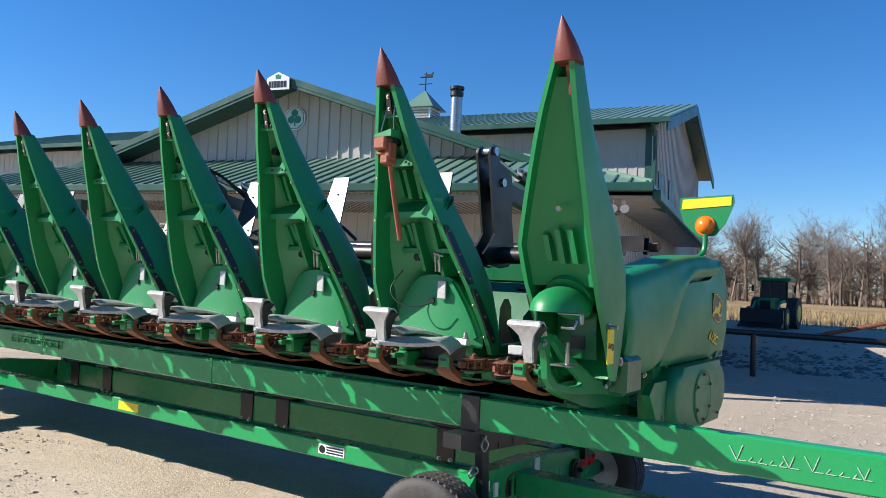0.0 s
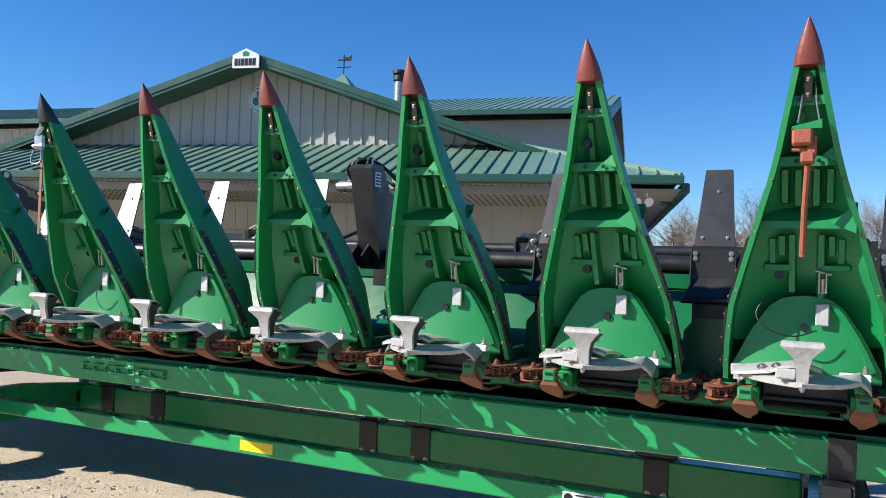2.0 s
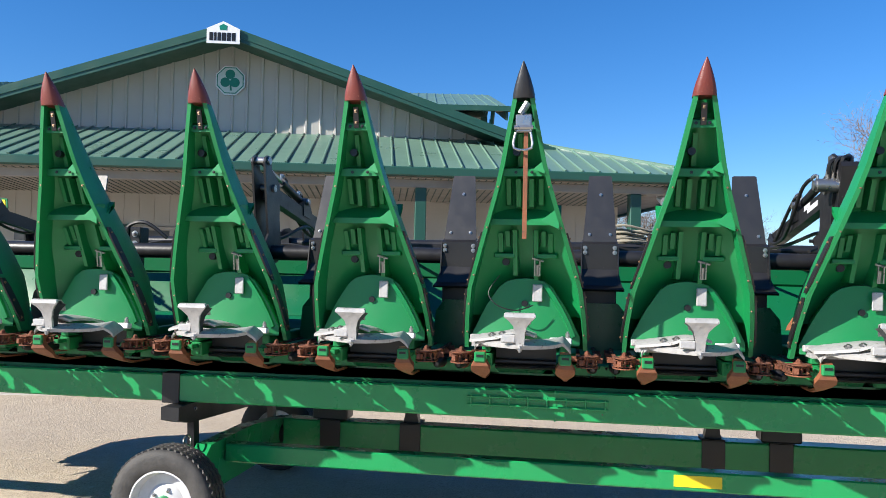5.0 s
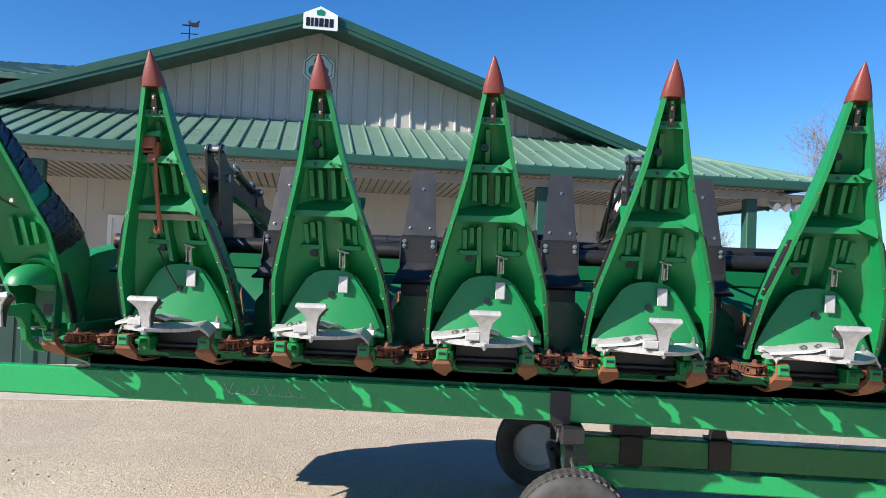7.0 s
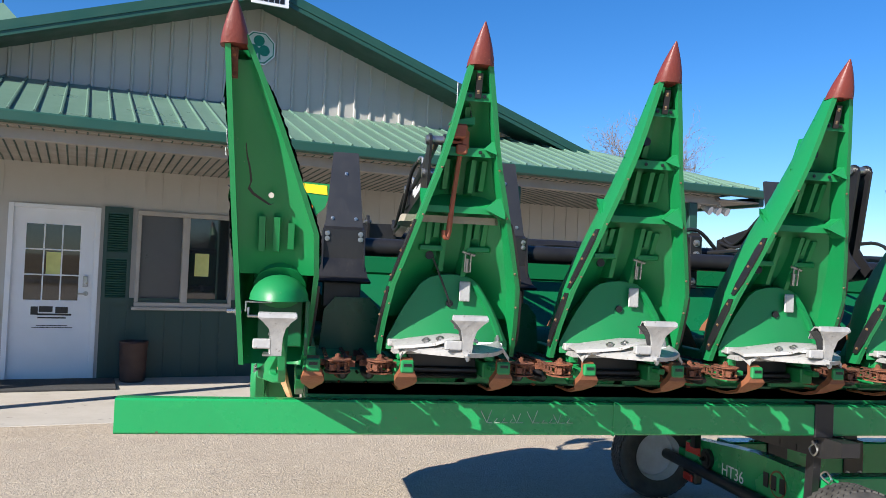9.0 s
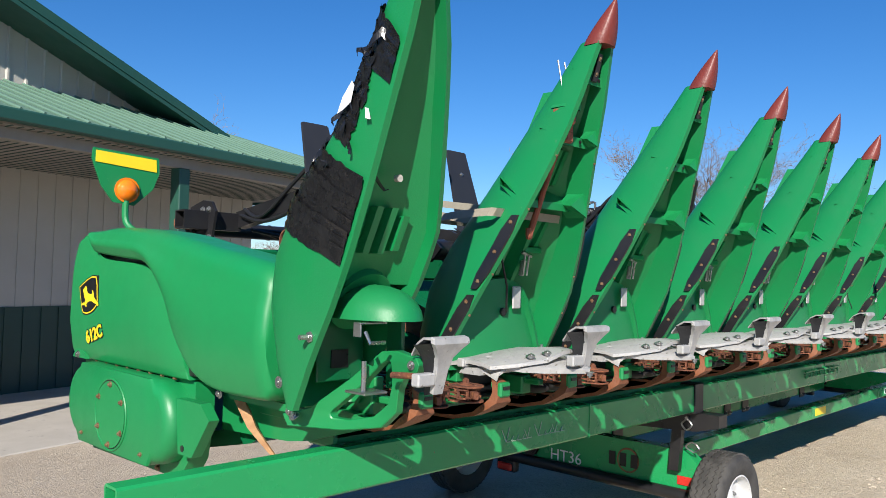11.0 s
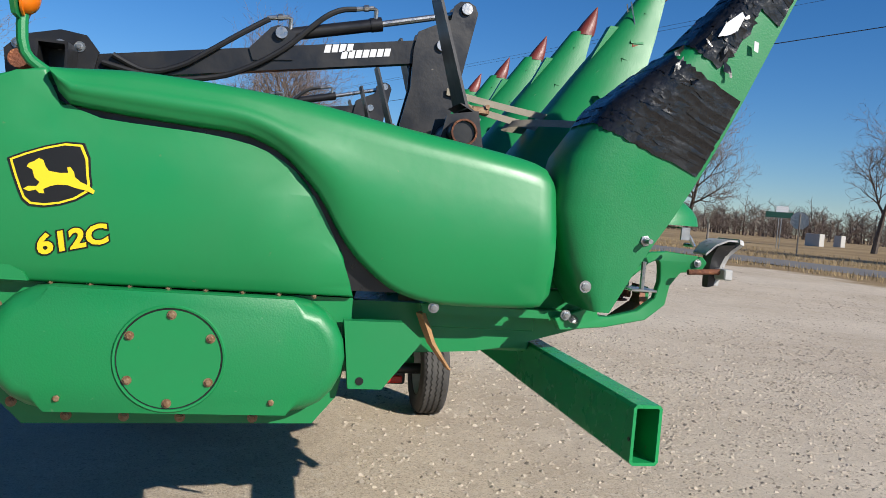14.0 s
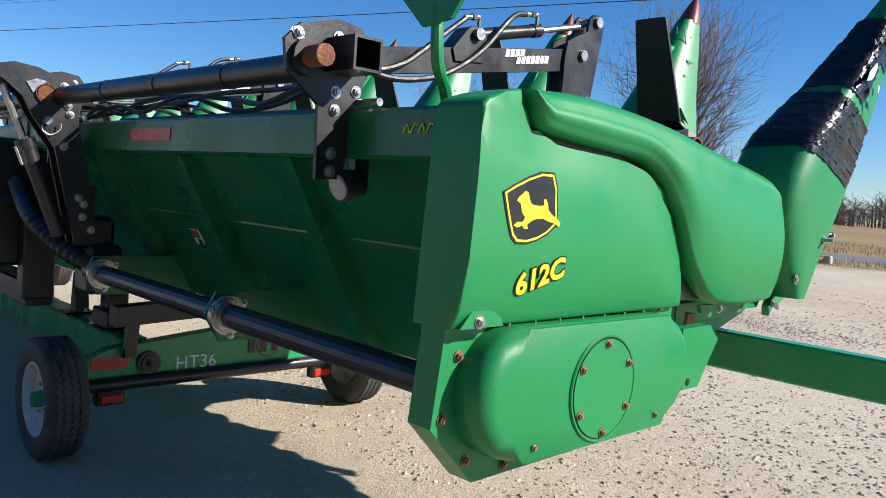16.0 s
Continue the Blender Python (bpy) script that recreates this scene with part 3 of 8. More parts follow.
def rear_barn():
    barn = thing("barn", "tall beige steel barn with a green metal roof", "building", at=(-0.75, 7.37, 0.36), turn=10.8)
    bm = bmesh.new()
    box(bm, -26, 5.2, 11.6, 24, -0.5, 5.75)
    prism(bm, [(11.6, 5.75), (24, 5.75), (17.8, 7.72)], -26, 5.2, "x")
    part("wall", bm, SIDING, barn)
    bm = bmesh.new()
    u = -25.8
    while u < 5.2:
        box(bm, u - 0.02, u + 0.02, 11.585, 11.6, 0, 5.75)
        u += 0.3
    v = 11.7
    while v < 24:
        box(bm, 5.2, 5.218, v - 0.02, v + 0.02, 0, 5.75 + 1.95 * (1 - abs(v - 17.8) / 6.2))
        v += 0.3
    parts("siding_rib", bm, SIDING, barn)
    for s in (0, 1):
        bm = bmesh.new()
        e = (10.9, 5.95) if s == 0 else (24.7, 5.95)
        prism(bm, [e, (17.8, 7.82), (17.8, 7.75), (e[0], e[1] - 0.07)], -26.4, 5.75, "x")
        part("roof", bm, ROOF, barn)
        bm = bmesh.new()
        u = -26.3
        while u < 5.75:
            tube(bm, [(u, e[0], e[1] + 0.01), (u, 17.8, 7.83)], 0.02, 4)
            u += 0.3
        parts("roof_seam", bm, ROOF, barn)
    bm = bmesh.new()
    box(bm, -26.5, 5.85, 10.78, 10.9, 5.78, 5.93)
    part("gutter", bm, TRIM, barn)
    bm = bmesh.new()
    for a, b in (((10.9, 5.88), (17.8, 7.75)), ((24.7, 5.88), (17.8, 7.75))):
        prism(bm, [a, b, (b[0], b[1] - 0.35), (a[0], a[1] - 0.35)], 5.73, 5.79, "x")
    box(bm, 5.05, 5.24, 11.56, 11.66, 0, 5.75)
    part("rake_trim", bm, TRIM, barn)
    bm = bmesh.new()
    tube(bm, smooth_line([(5.35, 10.95, 5.8), (5.35, 11.2, 5.5), (5.35, 11.5, 5.2), (5.35, 11.5, 0.2)], 3), 0.06, 6)
    part("downspout", bm, TRIM, barn)
    bm = bmesh.new()
    box(bm, 5.22, 5.24, 13.0, 14.1, 2.6, 4.7)
    box(bm, 5.22, 5.24, 15.2, 16.3, 2.6, 4.7)
    parts("window", bm, TRIM, barn)
    # cupola with weathervane
    bm = bmesh.new()
    box(bm, -5.8, -4.8, 17.3, 18.3, 7.2, 8.15)
    cp = part("cupola", bm, WHITE, barn, "white louvred cupola with a green pyramid roof")
    bm = bmesh.new()
    for k in range(6):
        box(bm, -5.7, -4.9, 17.27, 17.3, 7.5 + 0.1 * k, 7.55 + 0.1 * k)
        box(bm, -4.8, -4.77, 17.4, 18.2, 7.5 + 0.1 * k, 7.55 + 0.1 * k)
    part("louvre", bm, SOFFIT, cp)
    bm = bmesh.new()
    loft(bm, [[(-6.0, 17.1, 8.15), (-4.6, 17.1, 8.15), (-4.6, 18.5, 8.15), (-6.0, 18.5, 8.15)], [(-5.33, 17.77, 8.95), (-5.27, 17.77, 8.95), (-5.27, 17.83, 8.95), (-5.33, 17.83, 8.95)]])
    part("roof", bm, ROOF, cp)
    bm = bmesh.new()
    tube(bm, [(-5.3, 17.8, 8.9), (-5.3, 17.8, 9.75)], 0.025, 5)
    tube(bm, [(-5.6, 17.8, 9.25), (-5.0, 17.8, 9.25)], 0.02, 5)
    tube(bm, [(-5.55, 17.8, 9.55), (-5.0, 17.8, 9.55)], 0.03, 5)
    prism(bm, [(-5.2, 9.5), (-5.0, 9.5), (-4.95, 9.75), (-5.1, 9.65), (-5.4, 9.68)], 17.78, 17.82, "y")
    part("weathervane", bm, BLACK, cp)


rear_barn()


# ---- the corn header on its cart ----
ROW = 0.762
HEADER = thing("corn_header", "green twelve-row corn header with folded snouts on a cart", "corn header")


def lettering(name, text, size, mat, parent, m, shear=0.0, thick=0.0015, label="", bold=0.0):
    """Flat raised letters as a mesh; m puts their plane in place."""
    cu = bpy.data.curves.new(name, "FONT")
    cu.body, cu.size, cu.extrude, cu.shear, cu.align_x, cu.align_y = text, size, thick, shear, "CENTER", "CENTER"
    cu.resolution_u = 3
    cu.offset = bold
    tmp = bpy.data.objects.new(name, cu)
    scene.collection.objects.link(tmp)
    me = bpy.data.meshes.new_from_object(tmp, depsgraph=bpy.context.evaluated_depsgraph_get())
    scene.collection.objects.unlink(tmp)
    bpy.data.objects.remove(tmp)
    me.materials.clear()
    me.materials.append(mat)
    ob = new(name, me)
    ob.parent = parent
    ob.matrix_basis = m
    if label:
        ob["label"] = label
    return ob


def moved(bm, by):
    bmesh.ops.translate(bm, verts=bm.verts, vec=by)
    return bm


def table(zs, vs):
    return lambda z: float(np.interp(z, zs, vs))


mid_width = table([1.13, 1.25, 1.43, 1.69, 1.95, 2.30], [0.60, 0.59, 0.545, 0.385, 0.225, 0.085])
mid_front = table([1.10, 1.25, 1.43, 1.60, 1.80, 2.05, 2.30], [0.46, 0.385, 0.28, 0.205, 0.125, 0.035, -0.03])
mid_back = table([1.10, 1.30, 1.45, 1.60, 1.75, 1.95, 2.15, 2.30], [0.62, 0.655, 0.64, 0.565, 0.455, 0.315, 0.165, 0.06])
end_width = table([1.08, 1.25, 1.45, 1.62, 1.85, 2.05, 2.30], [0.27, 0.30, 0.325, 0.325, 0.25, 0.18, 0.075])
end_left = table([1.08, 2.30], [-0.100, -0.165])
end_front = table([1.08, 1.25, 1.40, 1.53, 1.71, 2.11, 2.30], [0.475, 0.385, 0.29, 0.22, 0.135, -0.035, -0.10])
end_back = table([1.08, 1.18, 1.39, 1.53, 1.70, 1.90, 2.10, 2.30], [0.53, 0.60, 0.66, 0.64, 0.53, 0.30, 0.13, 0.0])


def arch_ring(z, left, w, f, b, n=16, bulge=0.75, grow=0.0, deep=0.8):
    """Half a hoop from the right front edge round the back to the left one."""
    pts = []
    for k in range(n + 1):
        a = math.pi * k / n
        c, s = math.cos(a), math.sin(a)
        x = math.copysign(abs(c) ** bulge, c) * (w / 2 + grow) + left + w / 2
        pts.append((x, f + (s ** deep) * (b - f + grow), z))
    return pts


def shell_mesh(width, left, front, back, zs, t=0.011, bulge=0.66, deep=0.75):
    """A hollow half-cone hood, open in front, with turned-in flanges."""
    bm = bmesh.new()
    rings = []
    for z in zs:
        w, l, f, b = width(z), left(z), front(z), back(z)
        o = arch_ring(z, l, w, f, b, bulge=bulge, deep=deep)
        i = arch_ring(z, l + t, w - 2 * t, f, b - t, bulge=bulge, deep=deep)
        lip = min(0.020, w * 0.3)
        i[0], i[-1] = (l + w - lip, f - 0.003, z), (l + lip, f - 0.003, z)
        i[1], i[-2] = (l + w - lip, f + 0.011, z), (l + lip, f + 0.011, z)
        rings.append(o + i[::-1])
    loft(bm, rings)
    return bm


MID_Z = [1.14, 1.2, 1.28, 1.36, 1.44, 1.52, 1.6, 1.7, 1.8, 1.9, 2.0, 2.1, 2.2, 2.29]


def snout_ribs():
    """The moulded shelves and stiffeners inside the hood."""
    bm = bmesh.new()
    for z, back, depth, thick in ((1.735, 0.048, 0.085, 0.026), (1.950, 0.032, 0.065, 0.034), (2.150, 0.016, 0.045, 0.032)):
        w, f = mid_width(z) / 2 - 0.012, mid_front(z)
        xs = [-1, -0.8, -0.55, -0.25, 0, 0.25, 0.55, 0.8, 1]
        sag = [0] * 9
        rise = 0.075 if z < 1.8 else 0.02
        fr = [(x * w, f + back, z + s) for x, s in zip(xs, sag)]
        bk = [(x * w, f + back + depth * (1.5 - 0.5 * abs(x)), z + rise + s) for x, s in zip(xs, sag)]
        loft(bm, [fr, bk, [(x, y, q + thick) for x, y, q in bk], [(x, y, q + thick) for x, y, q in fr], fr], closed=False, caps=False)
    rings = []
    for z in (1.30, 1.38, 1.47, 1.56, 1.64, 1.74, 1.86, 1.95, 2.1, 2.22):
        w, f, b = mid_width(z) / 2, mid_front(z), mid_back(z)
        d = min(0.175 + 0.5 * max(0.0, 1.6 - z), (b - f) * 0.68)
        rings.append([(x * w, f + d * (1 - 0.55 * abs(x) ** 2.2), z) for x in (-0.93, -0.6, -0.3, 0, 0.3, 0.6, 0.93)])
    loft(bm, rings, closed=False, caps=False)
    for x, z0, z1, near in ((-0.118, 1.61, 1.70, 0.085), (-0.05, 1.50, 1.715, 0.082), (0.05, 1.48, 1.715, 0.082), (0.118, 1.61, 1.70, 0.085), (-0.085, 1.64, 1.71, 0.09), (0.085, 1.64, 1.71, 0.09), (-0.03, 1.82, 1.945, 0.058), (0.03, 1.82, 1.945, 0.058), (-0.075, 1.83, 1.945, 0.066), (0.075, 1.83, 1.945, 0.066), (-0.02, 2.0, 2.14, 0.045)):
        f0, f1 = mid_front(z0), mid_front(z1)
        loft(bm, [[(x - 0.010, f0 + near + 0.052, z0), (x + 0.010, f0 + near + 0.052, z0), (x + 0.020, f0 + 0.22, z0), (x - 0.020, f0 + 0.22, z0)],
                  [(x - 0.010, f1 + near + 0.036, z1), (x + 0.010, f1 + near + 0.036, z1), (x + 0.020, f1 + 0.19, z1), (x - 0.020, f1 + 0.19, z1)]])
    for x0, x1, z in ((-0.15, -0.05, 1.595), (0.05, 0.15, 1.595)):
        f = mid_front(z)
        box(bm, x0, x1, f + 0.125, f + 0.21, z - 0.012, z + 0.012, b=0.004)
    return bm


def snout_gusset(z=1.76, size=1.0):
    """The wedge that braces the middle shelf against the right wall."""
    bm = bmesh.new()
    w, f = mid_width(z) / 2, mid_front(z)
    a = [(w - 0.014, f + 0.002, z + 0.055 * size), (w - 0.014, f + 0.07 * size, z + 0.06 * size)]
    b = [(w - 0.012, f + 0.002, z - 0.045 * size), (w - 0.012 - 0.083 * size, f + 0.012, z - 0.008), (w - 0.012 - 0.063 * size, f + 0.085 * size, z + 0.0), (w - 0.012, f + 0.09 * size, z - 0.045 * size)]
    va, vb = [bm.verts.new(p) for p in a], [bm.verts.new(p) for p in b]
    for q in ((va[0], vb[1], vb[0]), (va[0], va[1], vb[2], vb[1]), (va[1], vb[3], vb[2]), (vb[0], vb[1], vb[2], vb[3]), (va[0], vb[0], vb[3], va[1])):
        bm.faces.new(q)
    bevel(bm, 0.006)
    return bm


def tip_mesh():
    """A pointed nose cap, four-sided and rounded, that slips over the end of the snout."""
    bm = bmesh.new()
    rings = []
    for t in [i / 9 for i in range(10)]:
        z = 2.275 + 0.155 * t
        w = 0.048 * (1 - t ** 1.45) + 0.0025
        y = 0.004 - 0.064 * t
        rings.append([(w * math.copysign(abs(math.cos(a)) ** 0.7, math.cos(a)), y + w * 0.95 * math.copysign(abs(math.sin(a)) ** 0.7, math.sin(a)), z) for a in [2 * math.pi * k / 16 for k in range(16)]])
    loft(bm, rings)
    return bm


def hood_plate():
    """The arched, slightly domed hood of the row unit on which the snout folds."""
    bm = bmesh.new()
    rings = []
    for j in range(8):
        s = j / 7
        ring = []
        for k in range(21):
            a = math.pi * k / 20
            c, sn = math.cos(a), math.sin(a)
            x = 0.262 * math.copysign(abs(c) ** 0.9, c)
            top = float(np.interp(abs(x), [0, 0.06, 0.10, 0.13, 0.2, 0.262], [1.487, 1.482, 1.468, 1.442, 1.335, 1.205]))
            z = 1.165 + (top - 1.165) * s
            hgt = (z - 1.196) / 0.29
            y = 0.385 + 0.012 * hgt + 0.03 * abs(x / 0.245) ** 2.0
            ring.append((x, y, z))
        rings.append(ring)
    loft(bm, rings, closed=False, caps=False)
    rim = rings[-1]
    loft(bm, [rim, [(x, y + 0.012, z + 0.004) for x, y, z in rim], [(x * 0.99, y + 0.05, z - 0.008) for x, y, z in rim], [(x * 0.97, y + 0.20, z - 0.05) for x, y, z in rim]], closed=False, caps=False)
    return bm


def strip_mesh(side, z0, z1, width=None, left=None, front=None):
    """A dark wear strip bolted along one edge of the snout."""
    width, left, front = width or mid_width, left or (lambda z: -mid_width(z) / 2), front or mid_front
    bm = bmesh.new()
    rings = []
    for k in range(6):
        z = z0 + (z1 - z0) * k / 5
        x = left(z) + (width(z) if side > 0 else 0)
        f = front(z)
        x0, x1 = sorted((x + side * 0.001, x + side * 0.010))
        if k in (0, 5):
            rings.append([(x0, f + 0.012, z), (x1, f + 0.012, z), (x1, f + 0.038, z), (x0, f + 0.038, z)])
        else:
            rings.append([(x0, f + 0.000, z), (x1, f + 0.000, z), (x1, f + 0.050, z), (x0, f + 0.050, z)])
    loft(bm, rings)
    return bm


def strip_bolts(side, z0, z1):
    bm = bmesh.new()
    for t in (0.1, 0.5, 0.9):
        z = z0 + (z1 - z0) * t
        bolt(bm, (side * (mid_width(z) / 2 + 0.010), mid_front(z) + 0.024, z), (side, 0, 0), 0.0052, 0.004)
    return bm


def edge_rivets():
    bm = bmesh.new()
    for side in (-1, 1):
        for z in (1.22, 1.36, 1.50, 1.72, 1.9):
            bolt(bm, (side * (mid_width(z) / 2 - 0.014), mid_front(z) - 0.003, z), (0, -1, 0.3), 0.0035, 0.003)
    for z in (2.185, 2.235):
        bolt(bm, (0, mid_front(z) + 0.014, z), (0, -1, 0.2), 0.0065, 0.005)
    return bm


def latch_mesh():
    bm = bmesh.new()
    tube(bm, [(0.075, 0.34, 1.50), (0.075, 0.33, 1.555)], 0.011, 8)
    tube(bm, [(0.063, 0.325, 1.50), (0.063, 0.315, 1.575), (0.087, 0.315, 1.575), (0.087, 0.325, 1.50)], 0.004, 6)
    tube(bm, [(0.05, 0.32, 1.585), (0.105, 0.32, 1.57)], 0.006, 6)
    return bm


def place_snouts():
    shell = part("snout", shell_mesh(mid_width, lambda z: -mid_width(z) / 2, mid_front, mid_back, MID_Z), POLY, HEADER, "green moulded snout, hollow underneath", 50)
    part("rib", snout_ribs(), POLY, shell, smooth=40)
    part("gusset", snout_gusset(), POLY, shell, smooth=20)
    part("gusset", snout_gusset(1.985, 0.62), POLY, shell, smooth=20)
    bm = bmesh.new()
    for x, z in ((-0.030, 2.168), (0.026, 2.168), (-0.036, 1.967), (0.036, 1.967)):
        bolt(bm, (x, mid_front(z) + (0.014 if z > 2 else 0.030), z), (0, -1, 0.0), 0.0050, 0.003)
    parts("screw", bm, BLACK, shell, "dark shelf screw")
    bm = bmesh.new()
    z = 2.205
    loft(bm, [[(-0.012, mid_front(z) + 0.010 - dz * 0.25, z + dz), (0.012, mid_front(z) + 0.010 - dz * 0.25, z + dz), (0.012, mid_front(z) + 0.018 - dz * 0.25, z + dz), (-0.012, mid_front(z) + 0.018 - dz * 0.25, z + dz)] for dz in (-0.045, 0.045)])
    part("tip_bolt_plate", bm, BLACK, shell, "dark steel strap")
    parts("rivet", edge_rivets(), RUSTBOLT, shell)
    for side in (-1, 1):
        for z0, z1 in ((1.19, 1.43), (1.45, 1.70)):
            st = part("wear_strip", strip_mesh(side, z0, z1), BLACK, shell, "black bolted wear strip")
            parts("bolt", strip_bolts(side, z0, z1), RUSTBOLT, shell)
    tip = part("tip", tip_mesh(), REDTIP, shell, "red-brown plastic nose cap", 45)
    bm = bmesh.new()
    for x, z in ((-0.034, 2.06), (-0.098, 1.565)):
        d = 0.066 if z > 2 else 0.160
        tube(bm, [(x, mid_front(z) + d, z), (x, mid_front(z) + d + 0.03, z)], 0.0175, 14)
    parts("hole", bm, DECAL, shell, "dark moulded hole")
    shell.location = (ROW, 0, 0)
    for k in range(2, 12):
        made = again(shell, HEADER, Matrix.Translation((ROW * k, 0, 0)))
        if k == 6:
            for c in made.children:
                if c.name.startswith("tip") and not c.name.startswith("tip_"):
                    c.data = c.data.copy()
                    c.data.materials[0] = BLACKTIP
                    c["label"] = "black plastic nose cap"
    hood = part("row_hood", hood_plate(), POLY, HEADER, "arched green row-unit hood", 60)
    part("latch_plate", boxed(0.034, 0.082, 0.372, 0.380, 1.375, 1.460), ALU, hood, "pale aluminium latch plate")
    part("latch", moved(latch_mesh(), (-0.018, 0.015, 0)), STEEL, hood)
    bm = bmesh.new()
    tube(bm, [(-0.004, 0.42, 1.365), (-0.004, 0.382, 1.365)], 0.015, 14)
    part("knob", bm, DECAL, hood)
    bm = bmesh.new()
    loft(bm, [[(x, y, z), (x + 0.016, y + 0.004, z + 0.008), (x + 0.020, y + 0.03, z + 0.006), (x - 0.006, y + 0.03, z - 0.01)] for x, y, z in ((0.086, 0.380, 1.452), (0.125, 0.380, 1.400), (0.165, 0.384, 1.335), (0.200, 0.390, 1.265), (0.225, 0.395, 1.205))])
    part("brace", bm, POLY, hood, "raised rib down the side of the hood")
    hood.location = (ROW, 0, 0)
    for k in range(2, 12):
        again(hood, HEADER, Matrix.Translation((ROW * k, 0, 0)))


place_snouts()


# ---- end snouts ----
END_Z = [1.08, 1.14, 1.22, 1.30, 1.38, 1.46, 1.54, 1.62, 1.7, 1.8, 1.9, 2.0, 2.1, 2.2, 2.29]


def end_tip(parent):
    bm = tip_mesh()
    bmesh.ops.translate(bm, verts=bm.verts, vec=(-0.13, -0.062, -0.02))
    return part("tip", bm, REDTIP, parent, "red-brown plastic nose cap", 45)


def end_inside():
    bm = bmesh.new()
    rings = []
    for z in (1.46, 1.56, 1.64, 1.74, 1.86, 1.95, 2.1, 2.22):
        w, l, f, b = end_width(z), end_left(z), end_front(z), end_back(z)
        d = min(0.09, (b - f) * 0.45)
        rings.append([(l + w * (0.5 + 0.47 * x), f + d * (1 - 0.6 * abs(x) ** 2.2), z) for x in (-1, -0.6, -0.3, 0, 0.3, 0.6, 1)])
    loft(bm, rings, closed=False, caps=False)
    for x, z0, z1 in ((-0.02, 1.55, 1.68), (0.035, 1.55, 1.68), (0.09, 1.56, 1.66)):
        f0, f1 = end_front(z0), end_front(z1)
        loft(bm, [[(x - 0.012, f0 + 0.05, z0), (x + 0.012, f0 + 0.05, z0), (x + 0.014, f0 + 0.16, z0), (x - 0.014, f0 + 0.16, z0)],
                  [(x - 0.012, f1 + 0.05, z1), (x + 0.012, f1 + 0.05, z1), (x + 0.014, f1 + 0.13, z1), (x - 0.014, f1 + 0.13, z1)]])
    return bm


def gear_dome():
    """The rounded cap over the end row's gearcase, like a helmet, with a barrel behind."""
    bm = bmesh.new()
    rings = []
    for j in range(7):
        t = math.pi / 2 * j / 6
        r, z = math.cos(t), math.sin(t)
        rings.append([(0.055 + 0.115 * r * math.cos(a), 0.30 + 0.17 * r * math.sin(a), 1.36 + 0.10 * z) for a in [2 * math.pi * k / 20 for k in range(20)]])
    loft(bm, rings)
    tube(bm, [(0.055, 0.36, 1.405), (0.055, 0.46, 1.475), (0.055, 0.54, 1.56)], [0.104, 0.108, 0.104], 22)
    return bm


